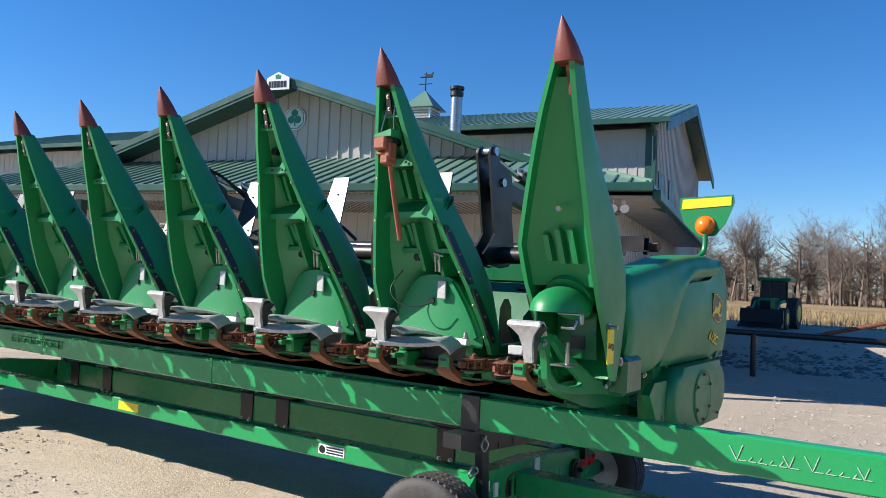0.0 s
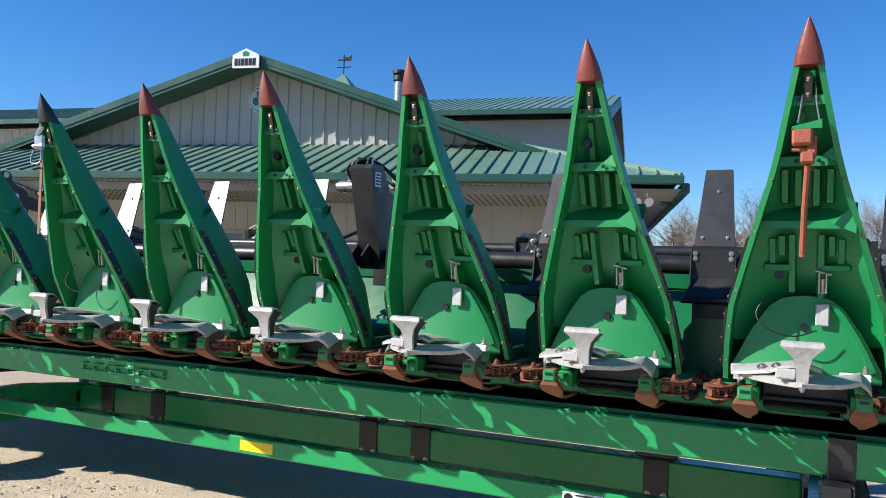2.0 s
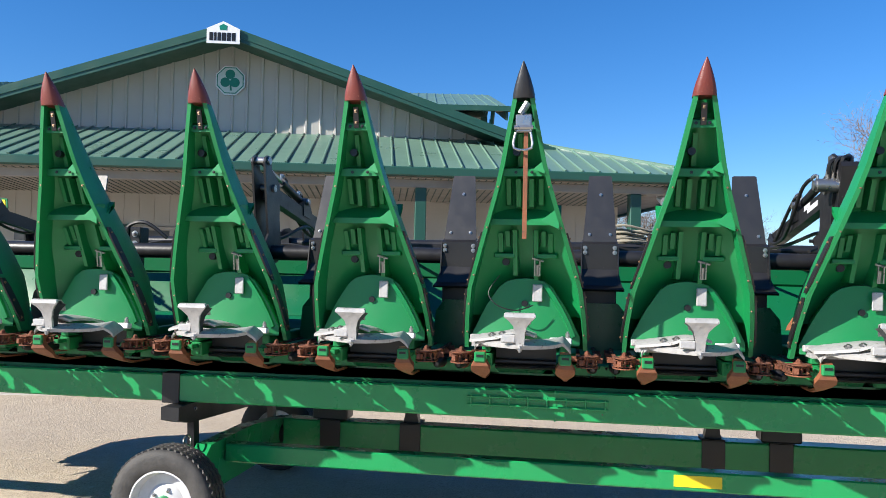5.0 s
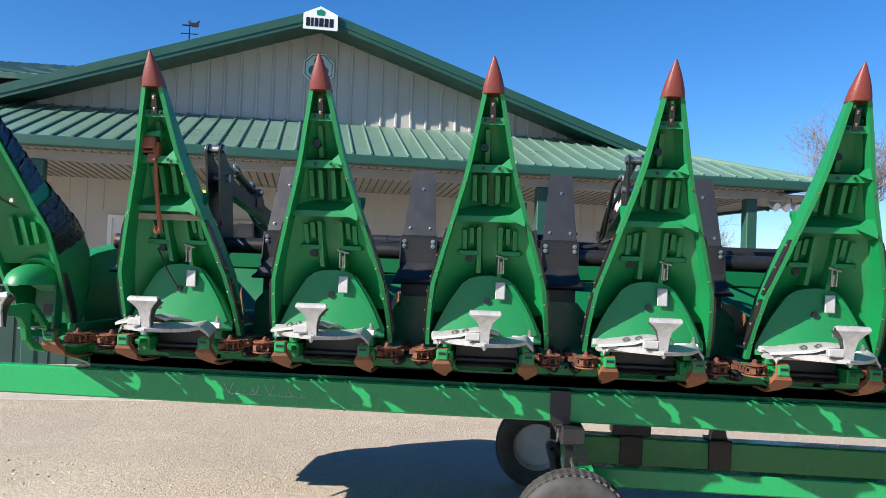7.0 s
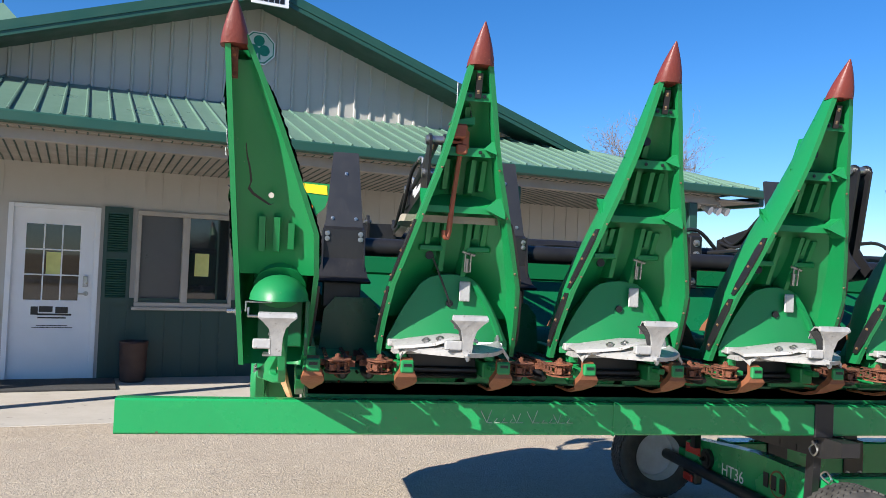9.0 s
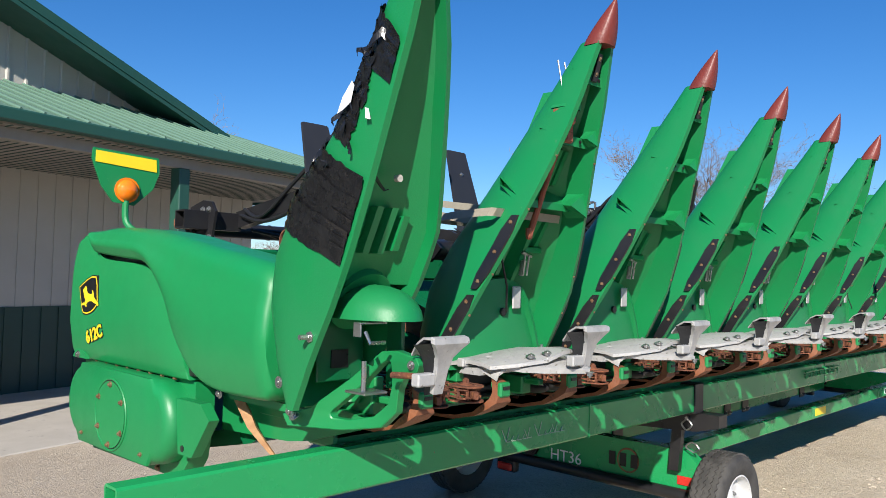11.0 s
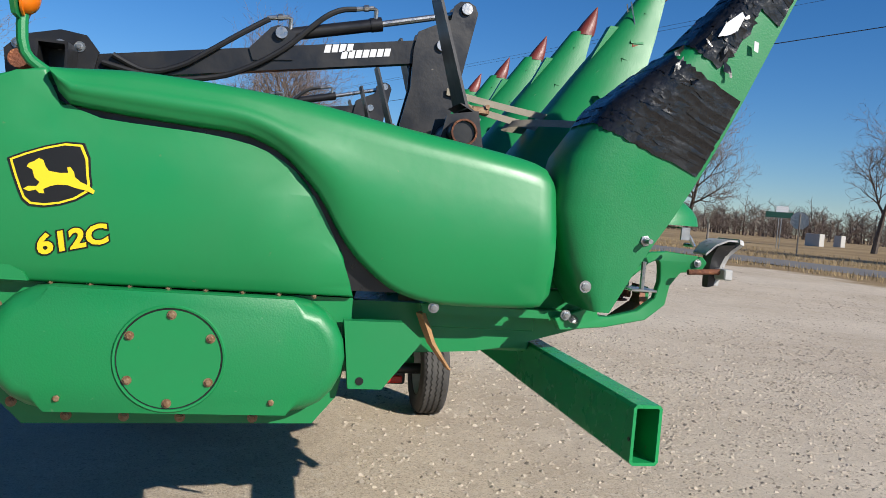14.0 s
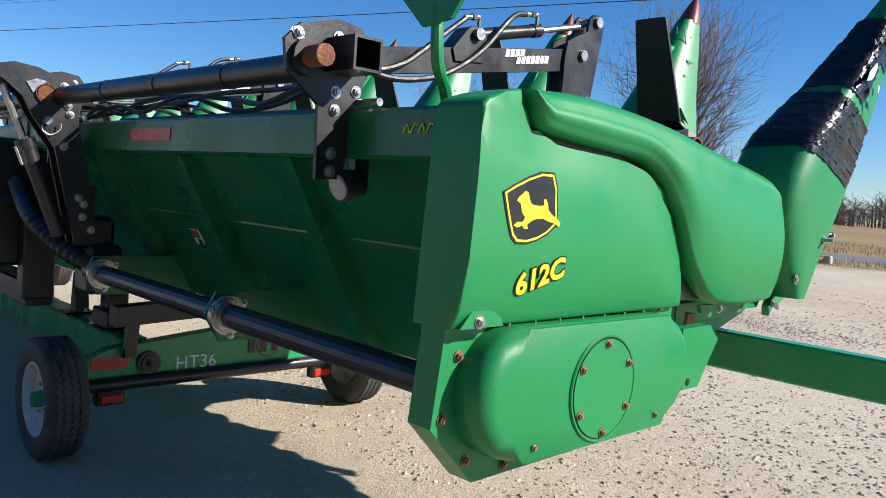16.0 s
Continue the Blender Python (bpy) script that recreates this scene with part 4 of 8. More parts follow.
def end_row(mirror):
    """Everything that stands in the end divider: snout, inner mouldings, gear dome, mount."""
    shell = part("end_snout", shell_mesh(end_width, end_left, end_front, end_back, END_Z, bulge=0.38, deep=0.5), POLY, HEADER, "green end snout with a flat outer face", 50)
    part("rib", end_inside(), POLY, shell, smooth=40)
    end_tip(shell)
    bm = bmesh.new()
    bolt(bm, (-0.095, 0.556, 1.155), (-1, 0, 0), 0.0125, 0.005)
    part("pivot_bolt", bm, STEEL, shell)
    bm = bmesh.new()
    tube(bm, [(-0.09, 0.385, 1.305), (-0.150, 0.385, 1.305)], 0.008, 8)
    bolt(bm, (-0.100, 0.385, 1.305), (-1, 0, 0), 0.017, 0.014)
    part("stud", bm, STEEL, shell, "bright steel stud and washer")
    bm = bmesh.new()
    z = 1.76
    tube(bm, [(0.01, end_front(z) + 0.06, z), (0.01, end_front(z) + 0.044, z)], 0.0105, 14)
    part("plug", bm, CONC, shell, "pale round plug")
    bm = bmesh.new()
    loft(bm, [[(-0.012 - 0.13, end_front(q) + 0.02, q), (0.012 - 0.13, end_front(q) + 0.02, q), (0.012 - 0.13, end_front(q) + 0.028, q), (-0.012 - 0.13, end_front(q) + 0.028, q)] for q in (2.15, 2.25)])
    part("tip_bolt_plate", bm, RUST, shell)
    st = part("wear_strip", strip_mesh(1, 1.16, 1.42, end_width, end_left, end_front), BLACK, shell, "black bolted wear strip")
    dome = part("gear_dome", gear_dome(), POLY, HEADER, "rounded green gearcase cap", 40)
    bm = bmesh.new()
    box(bm, -0.03, 0.150, 0.455, 0.465, 1.16, 1.355, b=0.003)
    box(bm, 0.160, 0.175, 0.29, 0.36, 1.14, 1.36, b=0.004)
    parts("gear_plate", bm, DARKGREEN, dome, "dark green gearcase plate")
    part("slot", boxed(0.02, 0.085, 0.450, 0.4545, 1.20, 1.255, b=0), DECAL, dome)
    bm = bmesh.new()
    box(bm, -0.07, 0.03, 0.215, 0.245, 1.350, 1.355, b=0.001)
    box(bm, -0.07, -0.064, 0.215, 0.245, 1.315, 1.350, b=0.001)
    tube(bm, [(-0.055, 0.21, 1.33), (-0.055, 0.19, 1.30), (0.0, 0.19, 1.30)], 0.006, 6)
    part("catch", bm, STEEL, dome)
    bm = bmesh.new()
    box(bm, 0.0, 0.09, 0.27, 0.36, 1.140, 1.148, b=0.002)
    tube(bm, [(0.03, 0.31, 1.145), (0.03, 0.31, 1.235)], 0.008, 8)
    part("post", bm, STEEL, dome)
    outer = [(0.62, 1.045), (0.52, 1.075), (0.40, 1.172), (0.275, 1.265), (0.21, 1.272), (0.10, 1.262), (0.085, 1.245), (0.10, 1.215), (0.165, 1.205), (0.195, 1.16), (0.205, 1.095), (0.27, 1.042), (0.42, 1.015), (0.60, 1.01)]
    hole = [(0.458, 1.062), (0.45, 1.074), (0.37, 1.146), (0.275, 1.228), (0.255, 1.238), (0.242, 1.239), (0.237, 1.236), (0.233, 1.225), (0.230, 1.20), (0.229, 1.17), (0.243, 1.115), (0.30, 1.072), (0.40, 1.048), (0.45, 1.050)]
    # divider casting with a slanted opening
    bm = bmesh.new()
    loft(bm, [[(x, *p) for p in ring] for x, ring in ((0.0, outer), (0.030, outer), (0.030, hole), (0.0, hole), (0.0, outer))], caps=False)
    bmesh.ops.remove_doubles(bm, verts=bm.verts, dist=1e-5)
    bevel(bm, 0.003)
    for v in bm.verts:
        v.co.x += float(np.interp(v.co.y, [0.08, 0.15, 0.22, 0.38, 0.52, 0.62], [0.030, 0.050, 0.066, 0.060, -0.005, -0.035]))
    cast = part("divider_casting", bm, GREEN, HEADER, "green cast divider arm with an open slot", 30)
    bm = bmesh.new()
    bolt(bm, (0.036, 0.118, 1.241), (-1, 0, 0), 0.009, 0.008)
    bolt(bm, (-0.03, 0.56, 1.045), (-0.6, 0, 0.8), 0.012, 0.008)
    parts("bolt", bm, STEEL, cast)
    made = [shell, dome, cast]
    if mirror:
        for ob in made:
            for o in (ob, *ob.children):
                o.data = o.data.copy()
                o.data.transform(Matrix.Translation((9.144, 0, 0)) @ Matrix.Diagonal((-1, 1, 1, 1)))
                o.data.flip_normals()
                for v in o.data.vertices:
                    v.co.x -= 0.020 * max(0.0, v.co.z - 1.1) / 1.3
    return made


left_end = end_row(False)
right_end = end_row(True)

# black tape wound over the broken end snout, in overlapping turns
def tape_band(z0, z1, lean, turns, seed, bare=0.0):
    """Overlapping turns of tape; below the height bare they are torn off short of the front edge."""
    rnd = random.Random(seed)
    obs, n = [], 48
    for t in range(turns):
        a, b = z0 + (z1 - z0) * t / turns - 0.008, z0 + (z1 - z0) * (t + 1) / turns + 0.012
        slant, lift = rnd.uniform(-0.006, 0.006), rnd.uniform(0.0, 0.0015)
        bm = bmesh.new()
        rings = []
        for j in range(5):
            zz = a + (b - a) * j / 4
            grow = 0.0025 + 0.0018 * (t % 3) + lift + (0.0, 0.0008, 0.0004, 0.0014, 0.0042)[j]
            out = []
            for i in range(n + 1):
                y = arch_ring(zz, end_left(zz), end_width(zz), end_front(zz), end_back(zz), n, bulge=0.38, deep=0.5)[i][1]
                frac = max(0.0, (y - end_front(zz)) / (end_back(zz) - end_front(zz)))
                q = zz + lean * frac + slant * math.sin(i * 0.21 + t) + rnd.uniform(-0.0018, 0.0018) * (2.0 if j in (0, 4) else 1)
                crease = 0.0016 * math.sin(i * 1.9 + 2.3 * j + 5 * t) + rnd.uniform(-0.0012, 0.0016)
                out.append(arch_ring(q, end_left(q), end_width(q), end_front(q) + 0.014, end_back(q), n, bulge=0.38, deep=0.5, grow=grow + crease)[i])
            rings.append(out)
        if a < bare:
            keep = n + 1 - rnd.choice((3, 3, 4))
            rings = [r[:keep] for r in rings]
            for r in rings:
                x, y, z = r[-1]
                r[-1] = (x, y - rnd.uniform(0.0, 0.022), z + rnd.uniform(-0.006, 0.006))
        loft(bm, rings, closed=False, caps=False)
        obs.append(bm)
    return obs


for bm in tape_band(1.515, 1.725, 0.135, 8, 3) + tape_band(1.80, 2.075, 0.11, 9, 8, bare=1.96):
    part("tape", bm, TAPE, left_end[0], "strip of wrinkled black tape", 60)
for z0, z1 in ((1.645, 1.685), (1.93, 1.97)):
    bm = bmesh.new()
    loft(bm, [arch_ring(q, end_left(q), end_width(q), end_front(q) + 0.010, end_back(q), 24, bulge=0.38, deep=0.5, grow=0.005)[:7] for q in (z0, (z0 + z1) / 2, z1)], closed=False, caps=False)
    part("tape", bm, TAPE, left_end[0], smooth=60)
rnd = random.Random(5)
for k in range(16):
    z = rnd.choice((1.80, 1.9, 1.95, 2.02, 2.10, 1.86)) + rnd.uniform(-0.03, 0.03)
    a = rnd.uniform(1.6, 3.0)
    w, l, f, b = end_width(z), end_left(z), end_front(z), end_back(z)
    x = l + w / 2 + (w / 2 + 0.006) * math.copysign(abs(math.cos(a)) ** 0.38, math.cos(a))
    y = f + (math.sin(a) ** 0.5) * (b - f)
    bm = bmesh.new()
    q = [Vector((x, y, z))]
    for s in range(3):
        q.append(q[-1] + Vector((rnd.uniform(-0.012, 0.0), rnd.uniform(-0.02, 0.03), rnd.uniform(-0.03, 0.015))))
    wd = rnd.uniform(0.006, 0.02)
    loft(bm, [[p + Vector((0, 0, wd * (1 - i / 4))), p - Vector((0.002, 0.002, wd * (1 - i / 4)))] for i, p in enumerate(q)], closed=False, caps=False)
    part("tape_end", bm, TAPE, left_end[0], smooth=60)
for film in (((0.237, 1.923), (0.215, 1.965), (0.17, 2.002), (0.160, 1.988), (0.177, 1.946), (0.205, 1.930)), ((0.118, 1.925), (0.103, 1.920), (0.100, 1.892), (0.116, 1.896))):
    bm = bmesh.new()
    face = [bm.verts.new((end_left(z) - 0.013 - 0.004 * math.sin(40 * z + 60 * y), y, z)) for y, z in film]
    back = [bm.verts.new(v.co + Vector((0.0012, 0, 0))) for v in face]
    bm.faces.new(face)
    bm.faces.new(back[::-1])
    for i in range(len(face)):
        bm.faces.new((face[i - 1], face[i], back[i], back[i - 1]))
    part("torn_film", bm, WHITE, left_end[0], "torn white plastic film", 60)
bm = bmesh.new()
rnd = random.Random(12)
line = [(-0.088, 1.945), (-0.083, 1.90), (-0.072, 1.855), (-0.066, 1.81), (-0.074, 1.785), (-0.058, 1.765), (-0.020, 1.742), (0.004, 1.728), (0.018, 1.732)]
crack = []
for i, (x, z) in enumerate(line):
    w = 0.0032 * math.sin(math.pi * (i + 0.4) / len(line)) + 0.0008
    y = end_front(z) + min(0.09, (end_back(z) - end_front(z)) * 0.45) * (1 - 0.6 * abs((x - end_left(z)) / end_width(z) * 2 - 1) ** 2.2) - 0.003
    crack.append([(x - w, y, z - w), (x + w, y, z + w), (x + w, y + 0.006, z + w), (x - w, y + 0.006, z - w)])
loft(bm, crack)
parts("crack", bm, DECAL, left_end[0], "dark crack in the moulding")


# ---- castings, row units, chains ----
T_RINGS = ((1.336, 0.064), (1.332, 0.068), (1.320, 0.069), (1.304, 0.050), (1.280, 0.030), (1.245, 0.021), (1.180, 0.018))


def t_post():
    """The pale front sheet of the post, rolled back a little at its top."""
    bm = bmesh.new()
    front = table([1.18, 1.245, 1.28, 1.32, 1.336], [0.030, 0.014, 0.004, -0.020, -0.018])
    rings = []
    for z, w in T_RINGS:
        f = front(z)
        rings.append([(-w, f, z), (w, f, z), (w, f + 0.014, z + 0.004), (-w, f + 0.014, z + 0.004)])
    loft(bm, rings)
    bevel(bm, 0.003)
    box(bm, -0.085, -0.020, 0.02, 0.05, 1.205, 1.240, b=0.004)
    # top sheet running back from the head
    loft(bm, [[(-w, y, z), (w, y, z), (w, y + 0.002, z + 0.006), (-w, y + 0.002, z + 0.006)] for w, y, z in ((0.062, -0.006, 1.330), (0.060, 0.030, 1.330), (0.050, 0.065, 1.312), (0.040, 0.095, 1.280))])
    return bm


def post_filler():
    """Black block that fills the post behind its front sheet."""
    bm = bmesh.new()
    rings = []
    for z, w in T_RINGS[2:]:
        f = 0.004 + 0.04 * max(0.0, 1.32 - z) / 0.14
        rings.append([(-w * 0.93, f, z), (w * 0.93, f, z), (w * 0.93, 0.066, z - 0.006), (-w * 0.93, 0.066, z - 0.006)])
    loft(bm, rings)
    bevel(bm, 0.004)
    return bm


def wavy_plate():
    """The front flange: its middle stands forward under the post, its ends sweep back."""
    bm = bmesh.new()
    xs = [-0.225, -0.215, -0.195, -0.165, -0.12, -0.06, 0.0, 0.06, 0.12, 0.155, 0.185, 0.205, 0.22]
    zt = [1.186, 1.204, 1.222, 1.212, 1.206, 1.202, 1.198, 1.200, 1.204, 1.210, 1.220, 1.202, 1.184]
    rings = []
    for x, z in zip(xs, zt):
        back = min(1.0, abs(x) / 0.21) ** 1.4
        y, z = 0.21 * back, z - 0.021 * back
        rings.append([(x, y + 0.015, z - 0.020), (x, y + 0.010, z - 0.004), (x, y + 0.03, z + 0.004), (x, y + 0.07, z + 0.014), (x, y + 0.105, z + 0.020), (x, y + 0.105, z + 0.010), (x, y + 0.07, z + 0.002), (x, y + 0.03, z - 0.014)])
    loft(bm, rings)
    return bm


def mount_roof():
    """The broad cast sheet that runs from the post back to its bolt ear."""
    bm = bmesh.new()
    rings = []
    for x, line in ((-0.250, ((0.235, 1.196), (0.27, 1.204), (0.33, 1.208), (0.44, 1.190))),
                    (-0.19, ((0.165, 1.208), (0.22, 1.219), (0.31, 1.222), (0.455, 1.198))),
                    (-0.11, ((0.105, 1.224), (0.18, 1.236), (0.29, 1.236), (0.465, 1.203))),
                    (-0.045, ((0.085, 1.250), (0.16, 1.257), (0.28, 1.247), (0.47, 1.206))),
                    (0.02, ((0.085, 1.252), (0.15, 1.256), (0.27, 1.243), (0.47, 1.205))),
                    (0.06, ((0.10, 1.236), (0.16, 1.240), (0.28, 1.232), (0.455, 1.200)))):
        top = [(x, y, z) for y, z in line]
        rings.append(top + [(x, y, z - 0.012) for y, z in reversed(line)])
    loft(bm, rings)
    return bm


def chain_mesh():
    """A loop of gathering chain: side bars, rollers and tall lugs."""
    bm = bmesh.new()
    path = []
    hw, y0, y1 = 0.040, 0.095, 0.62
    n = 12
    for i in range(n):
        path.append((-hw, y1 - (y1 - y0) * i / n, 0))
    for i in range(5):
        a = math.pi * i / 4
        path.append((-hw * math.cos(a), y0 - hw * math.sin(a), 0))
    for i in range(n):
        path.append((hw, y0 + (y1 - y0) * (i + 1) / n, 0))
    for i in range(len(path) - 1):
        p, q = Vector(path[i]), Vector(path[i + 1])
        m, d = (p + q) / 2, q - p
        ang = math.atan2(d.y, d.x)
        turn = Matrix.Translation((m.x, m.y, 1.130)) @ Matrix.Rotation(ang, 4, "Z")
        for dz in (-0.014, 0.014):
            bmesh.ops.transform(bm, verts=box(bm, -d.length * 0.62, d.length * 0.62, -0.008, 0.008, -0.0025, 0.0025), matrix=turn @ Matrix.Translation((0, 0, dz + (0.004 if i % 2 else 0))))
        tube(bm, [(p.x, p.y, 1.110), (p.x, p.y, 1.150)], 0.006, 6)
        if i % 4 == 1:
            bmesh.ops.transform(bm, verts=box(bm, -0.009, 0.009, -0.034, -0.005, -0.012, 0.012), matrix=turn)
    return bm


def skid_mesh():
    """A worn runner: a toe under the cap, bent back and down below the row unit."""
    bm = bmesh.new()
    rings = []
    for y, z, w, t in ((0.222, 1.140, 0.024, 0.03), (0.215, 1.098, 0.027, 0.03), (0.218, 1.075, 0.040, 0.03), (0.250, 1.052, 0.046, 0.022), (0.285, 1.036, 0.040, 0.016), (0.330, 1.016, 0.018, 0.012), (0.44, 0.990, 0.007, 0.010), (0.62, 0.985, 0.007, 0.010)):
        up = t if z < 1.07 else 0.010
        back = 0.010 if z < 1.06 else t
        rings.append([(-w, y, z), (w, y, z), (w, y + back, z + up), (-w, y + back, z + up)])
    loft(bm, rings)
    bevel(bm, 0.004)
    return bm


def row_parts():
    cast = part("snout_mount", wavy_plate(), ALU, HEADER, "pale cast aluminium mount under the snout", 50)
    post = part("mount_post", t_post(), ALU, cast, smooth=30)
    part("cushion", post_filler(), BLACKTIP, post, "black block behind the front sheet of the post", 30)
    part("mount_roof", mount_roof(), ALU, cast, "dusty pale cast cover sheet", 40)
    bm = bmesh.new()
    prism(bm, [(-0.055, 1.20), (-0.042, 1.240), (-0.030, 1.247), (-0.018, 1.240), (0.005, 1.20)], 0.470, 0.480, "y")
    bevel(bm, 0.002)
    tube(bm, [(-0.030, 0.4695, 1.228), (-0.030, 0.4685, 1.228)], 0.006, 8)
    part("bolt_ear", bm, ALU, cast, "pale lug with a bolt hole")
    bm = bmesh.new()
    prism(bm, [(0.285, 1.160), (0.285, 1.178), (0.297, 1.184), (0.36, 1.180), (0.378, 1.160)], -0.246, -0.02, "x")
    bevel(bm, 0.004)
    part("mount_shelf", bm, ALU, cast, "pale cast shelf behind the mount")
    part("mount_bar", boxed(-0.262, -0.15, 0.345, 0.375, 1.182, 1.212), ALU, cast, "flat aluminium bar")
    bm = bmesh.new()
    tube(bm, [(-0.23, 0.346, 1.197), (-0.23, 0.3435, 1.197)], 0.008, 10)
    part("hole", bm, DECAL, cast)
    part("shim", boxed(0.12, 0.225, 0.345, 0.385, 1.178, 1.206), WHITE, cast, "white plastic block")
    bm = bmesh.new()
    bolt(bm, (-0.135, 0.155, 1.226), (0, -0.3, 1), 0.013, 0.008)
    bolt(bm, (-0.085, 0.125, 1.236), (0, -0.3, 1), 0.013, 0.008)
    bolt(bm, (0.0, 0.012, 1.185), (0, 0, -1), 0.010, 0.012)
    bolt(bm, (0.205, 0.365, 1.206), (0, 0, 1), 0.011, 0.02)
    parts("bolt", bm, STEEL, cast)
    cast.location = (ROW, 0, 0)
    for k in range(2, 12):
        again(cast, HEADER, Matrix.Translation((ROW * k, 0, 0)))
    for k in (0, 12):
        ep = part("mount_post", t_post(), ALU, HEADER, "pale cast aluminium end post", 30)
        ep.location = (ROW * k + (0.058 if k == 0 else -0.058), 0.005, -0.010)
        part("cushion", post_filler(), BLACKTIP, ep, "black block behind the front sheet of the post", 30)
        bm = bmesh.new()
        tube(bm, [(-0.05, 0.038, 1.230), (-0.05, 0.060, 1.229), (-0.05, 0.16, 1.222)], [0.010, 0.009, 0.009], 10)
        part("rod", bm, RUST, ep, "rusty pin through the end post")
    # one row unit stands in each gap
    # added black pan and back wall: shade and dark parts of the hollow below the mount
    bm = bmesh.new()
    prism(bm, [(0.47, 1.046), (0.50, 1.034), (0.60, 1.030), (0.60, 1.044), (0.505, 1.046), (0.48, 1.056)], -0.150, 0.150, "x")
    box(bm, -0.150, 0.150, 0.52, 0.532, 1.04, 1.165)
    pan = part("deck_pan", bm, BLACK, HEADER, "black pan added for the shade and dark parts under the snout mount")
    bm = bmesh.new()
    tube(bm, [(-0.15, 0.50, 1.07), (0.15, 0.50, 1.07)], 0.014, 10)
    part("cross_bar", bm, BLACK, pan)
    pan.location = (ROW, 0, 0)
    for k in range(2, 12):
        again(pan, HEADER, Matrix.Translation((ROW * k, 0, 0)))
    unit = part("row_unit", boxed(-0.25, 0.25, 0.62, 1.0, 0.97, 1.06, b=0.01), GREEN, HEADER, "green row-unit frame", 30)
    parts("side_beam", unit_frame(), GREEN, unit)
    # drive case in the darker green, so that the shade there is in its colour
    part("cover", boxed(ROW / 2 - 0.16, ROW / 2 + 0.10, 0.60, 0.80, 1.0, 1.17, b=0.02), DARKGREEN, unit, "drive case behind the snout mount, its green darkened for shade")
    for s in (-1, 1):
        sk = part("skid", skid_mesh(), ORANGE, unit, "rust-worn orange skid", 30)
        sk.location = (s * 0.184, 0, 0)
        cp = part("skid_cap", cap_mesh(), GREEN, unit, "chipped green end cap", 30)
        cp.location = (s * 0.184, 0, 0)
        part("slot", boxed(s * 0.184 - 0.016, s * 0.184 + 0.016, 0.205, 0.209, 1.118, 1.129, b=0.0), DECAL, unit)
        for zz in (1.104, 1.152):
            bm = bmesh.new()
            prism(bm, [(0.052 * math.cos(a), 0.095 - 0.062 * math.sin(a)) for a in [math.pi * q / 8 for q in range(9)]] + [(-0.052, 0.13), (0.052, 0.13)], zz, zz + 0.005, "z")
            gd = part("chain_guide", bm, RUST, unit, "rusty chain guide plate")
            gd.location = (s * 0.085, 0.20, -0.024)
        bm = bmesh.new()
        tube(bm, [(s * 0.055, 0.42, 1.052), (s * 0.055, 0.45, 1.054), (s * 0.055, 0.56, 1.055)], [0.010, 0.024, 0.030], 12)
        part("roll_nose", bm, BLACK, unit, "dark stalk-roll nose")
        ch = part("gathering_chain", chain_mesh(), RUST, unit, "rusty gathering chain", 20)
        ch.location = (s * 0.085, 0.20, -0.024)
        bm = bmesh.new()
        tube(bm, [(0, 0.54, 1.04), (0, 0.9, 1.04)], [0.02, 0.045], 10)
        for q in range(4):
            a = q * math.pi / 2
            loft(bm, [[(0.04 * math.cos(a) - 0.004, 0.56, 1.04 + 0.04 * math.sin(a) - 0.004), (0.04 * math.cos(a) + 0.004, 0.56, 1.04 + 0.04 * math.sin(a) + 0.004)], [(0.065 * math.cos(a) - 0.004, 0.85, 1.06 + 0.065 * math.sin(a) - 0.004), (0.065 * math.cos(a) + 0.004, 0.85, 1.06 + 0.065 * math.sin(a) + 0.004)]], closed=False, caps=False)
        ro = part("stalk_roll", bm, RUST, unit, "dark rusty stalk roll")
        ro.location = (s * 0.06, 0, 0)
        bm = bmesh.new()
        tube(bm, [(s * 0.085, 0.30, 1.101), (s * 0.085, 0.30, 1.136)], 0.026, 12)
        bolt(bm, (s * 0.085, 0.30, 1.136), (0, 0, 1), 0.012, 0.012)
        part("sprocket", bm, RUST, unit)
    # gear housing in the darker green, which carries the gap's shade
    bm = bmesh.new()
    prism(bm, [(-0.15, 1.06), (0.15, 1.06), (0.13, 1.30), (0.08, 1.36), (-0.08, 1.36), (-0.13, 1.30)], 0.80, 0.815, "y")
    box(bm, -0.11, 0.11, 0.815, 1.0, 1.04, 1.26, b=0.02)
    part("gear_housing", bm, DARKGREEN, unit, "row-unit gear housing, dark green for the shade in the gap")
    unit.location = (ROW * 0.5, 0, 0)
    for k in range(1, 12):
        again(unit, HEADER, Matrix.Translation((ROW * (k + 0.5), 0, 0)))


def cap_mesh():
    bm = bmesh.new()
    box(bm, -0.027, 0.027, 0.208, 0.228, 1.092, 1.142, b=0.006)
    box(bm, -0.020, 0.020, 0.225, 0.26, 1.120, 1.142, b=0.004)
    return bm


def unit_frame():
    bm = bmesh.new()
    for s in (-1, 1):
        a, b = sorted((s * 0.16, s * 0.22))
        box(bm, a + 0.015, b - 0.015, 0.35, 0.42, 1.085, 1.108, b=0.004)
        box(bm, a, b, 0.42, 0.95, 1.045, 1.115, b=0.006)
        box(bm, a + 0.01, b - 0.01, 0.42, 0.95, 1.12, 1.165, b=0.004)
        box(bm, *sorted((s * 0.05, s * 0.16)), 0.50, 0.95, 1.105, 1.118, b=0.002)
    return bm


row_parts()

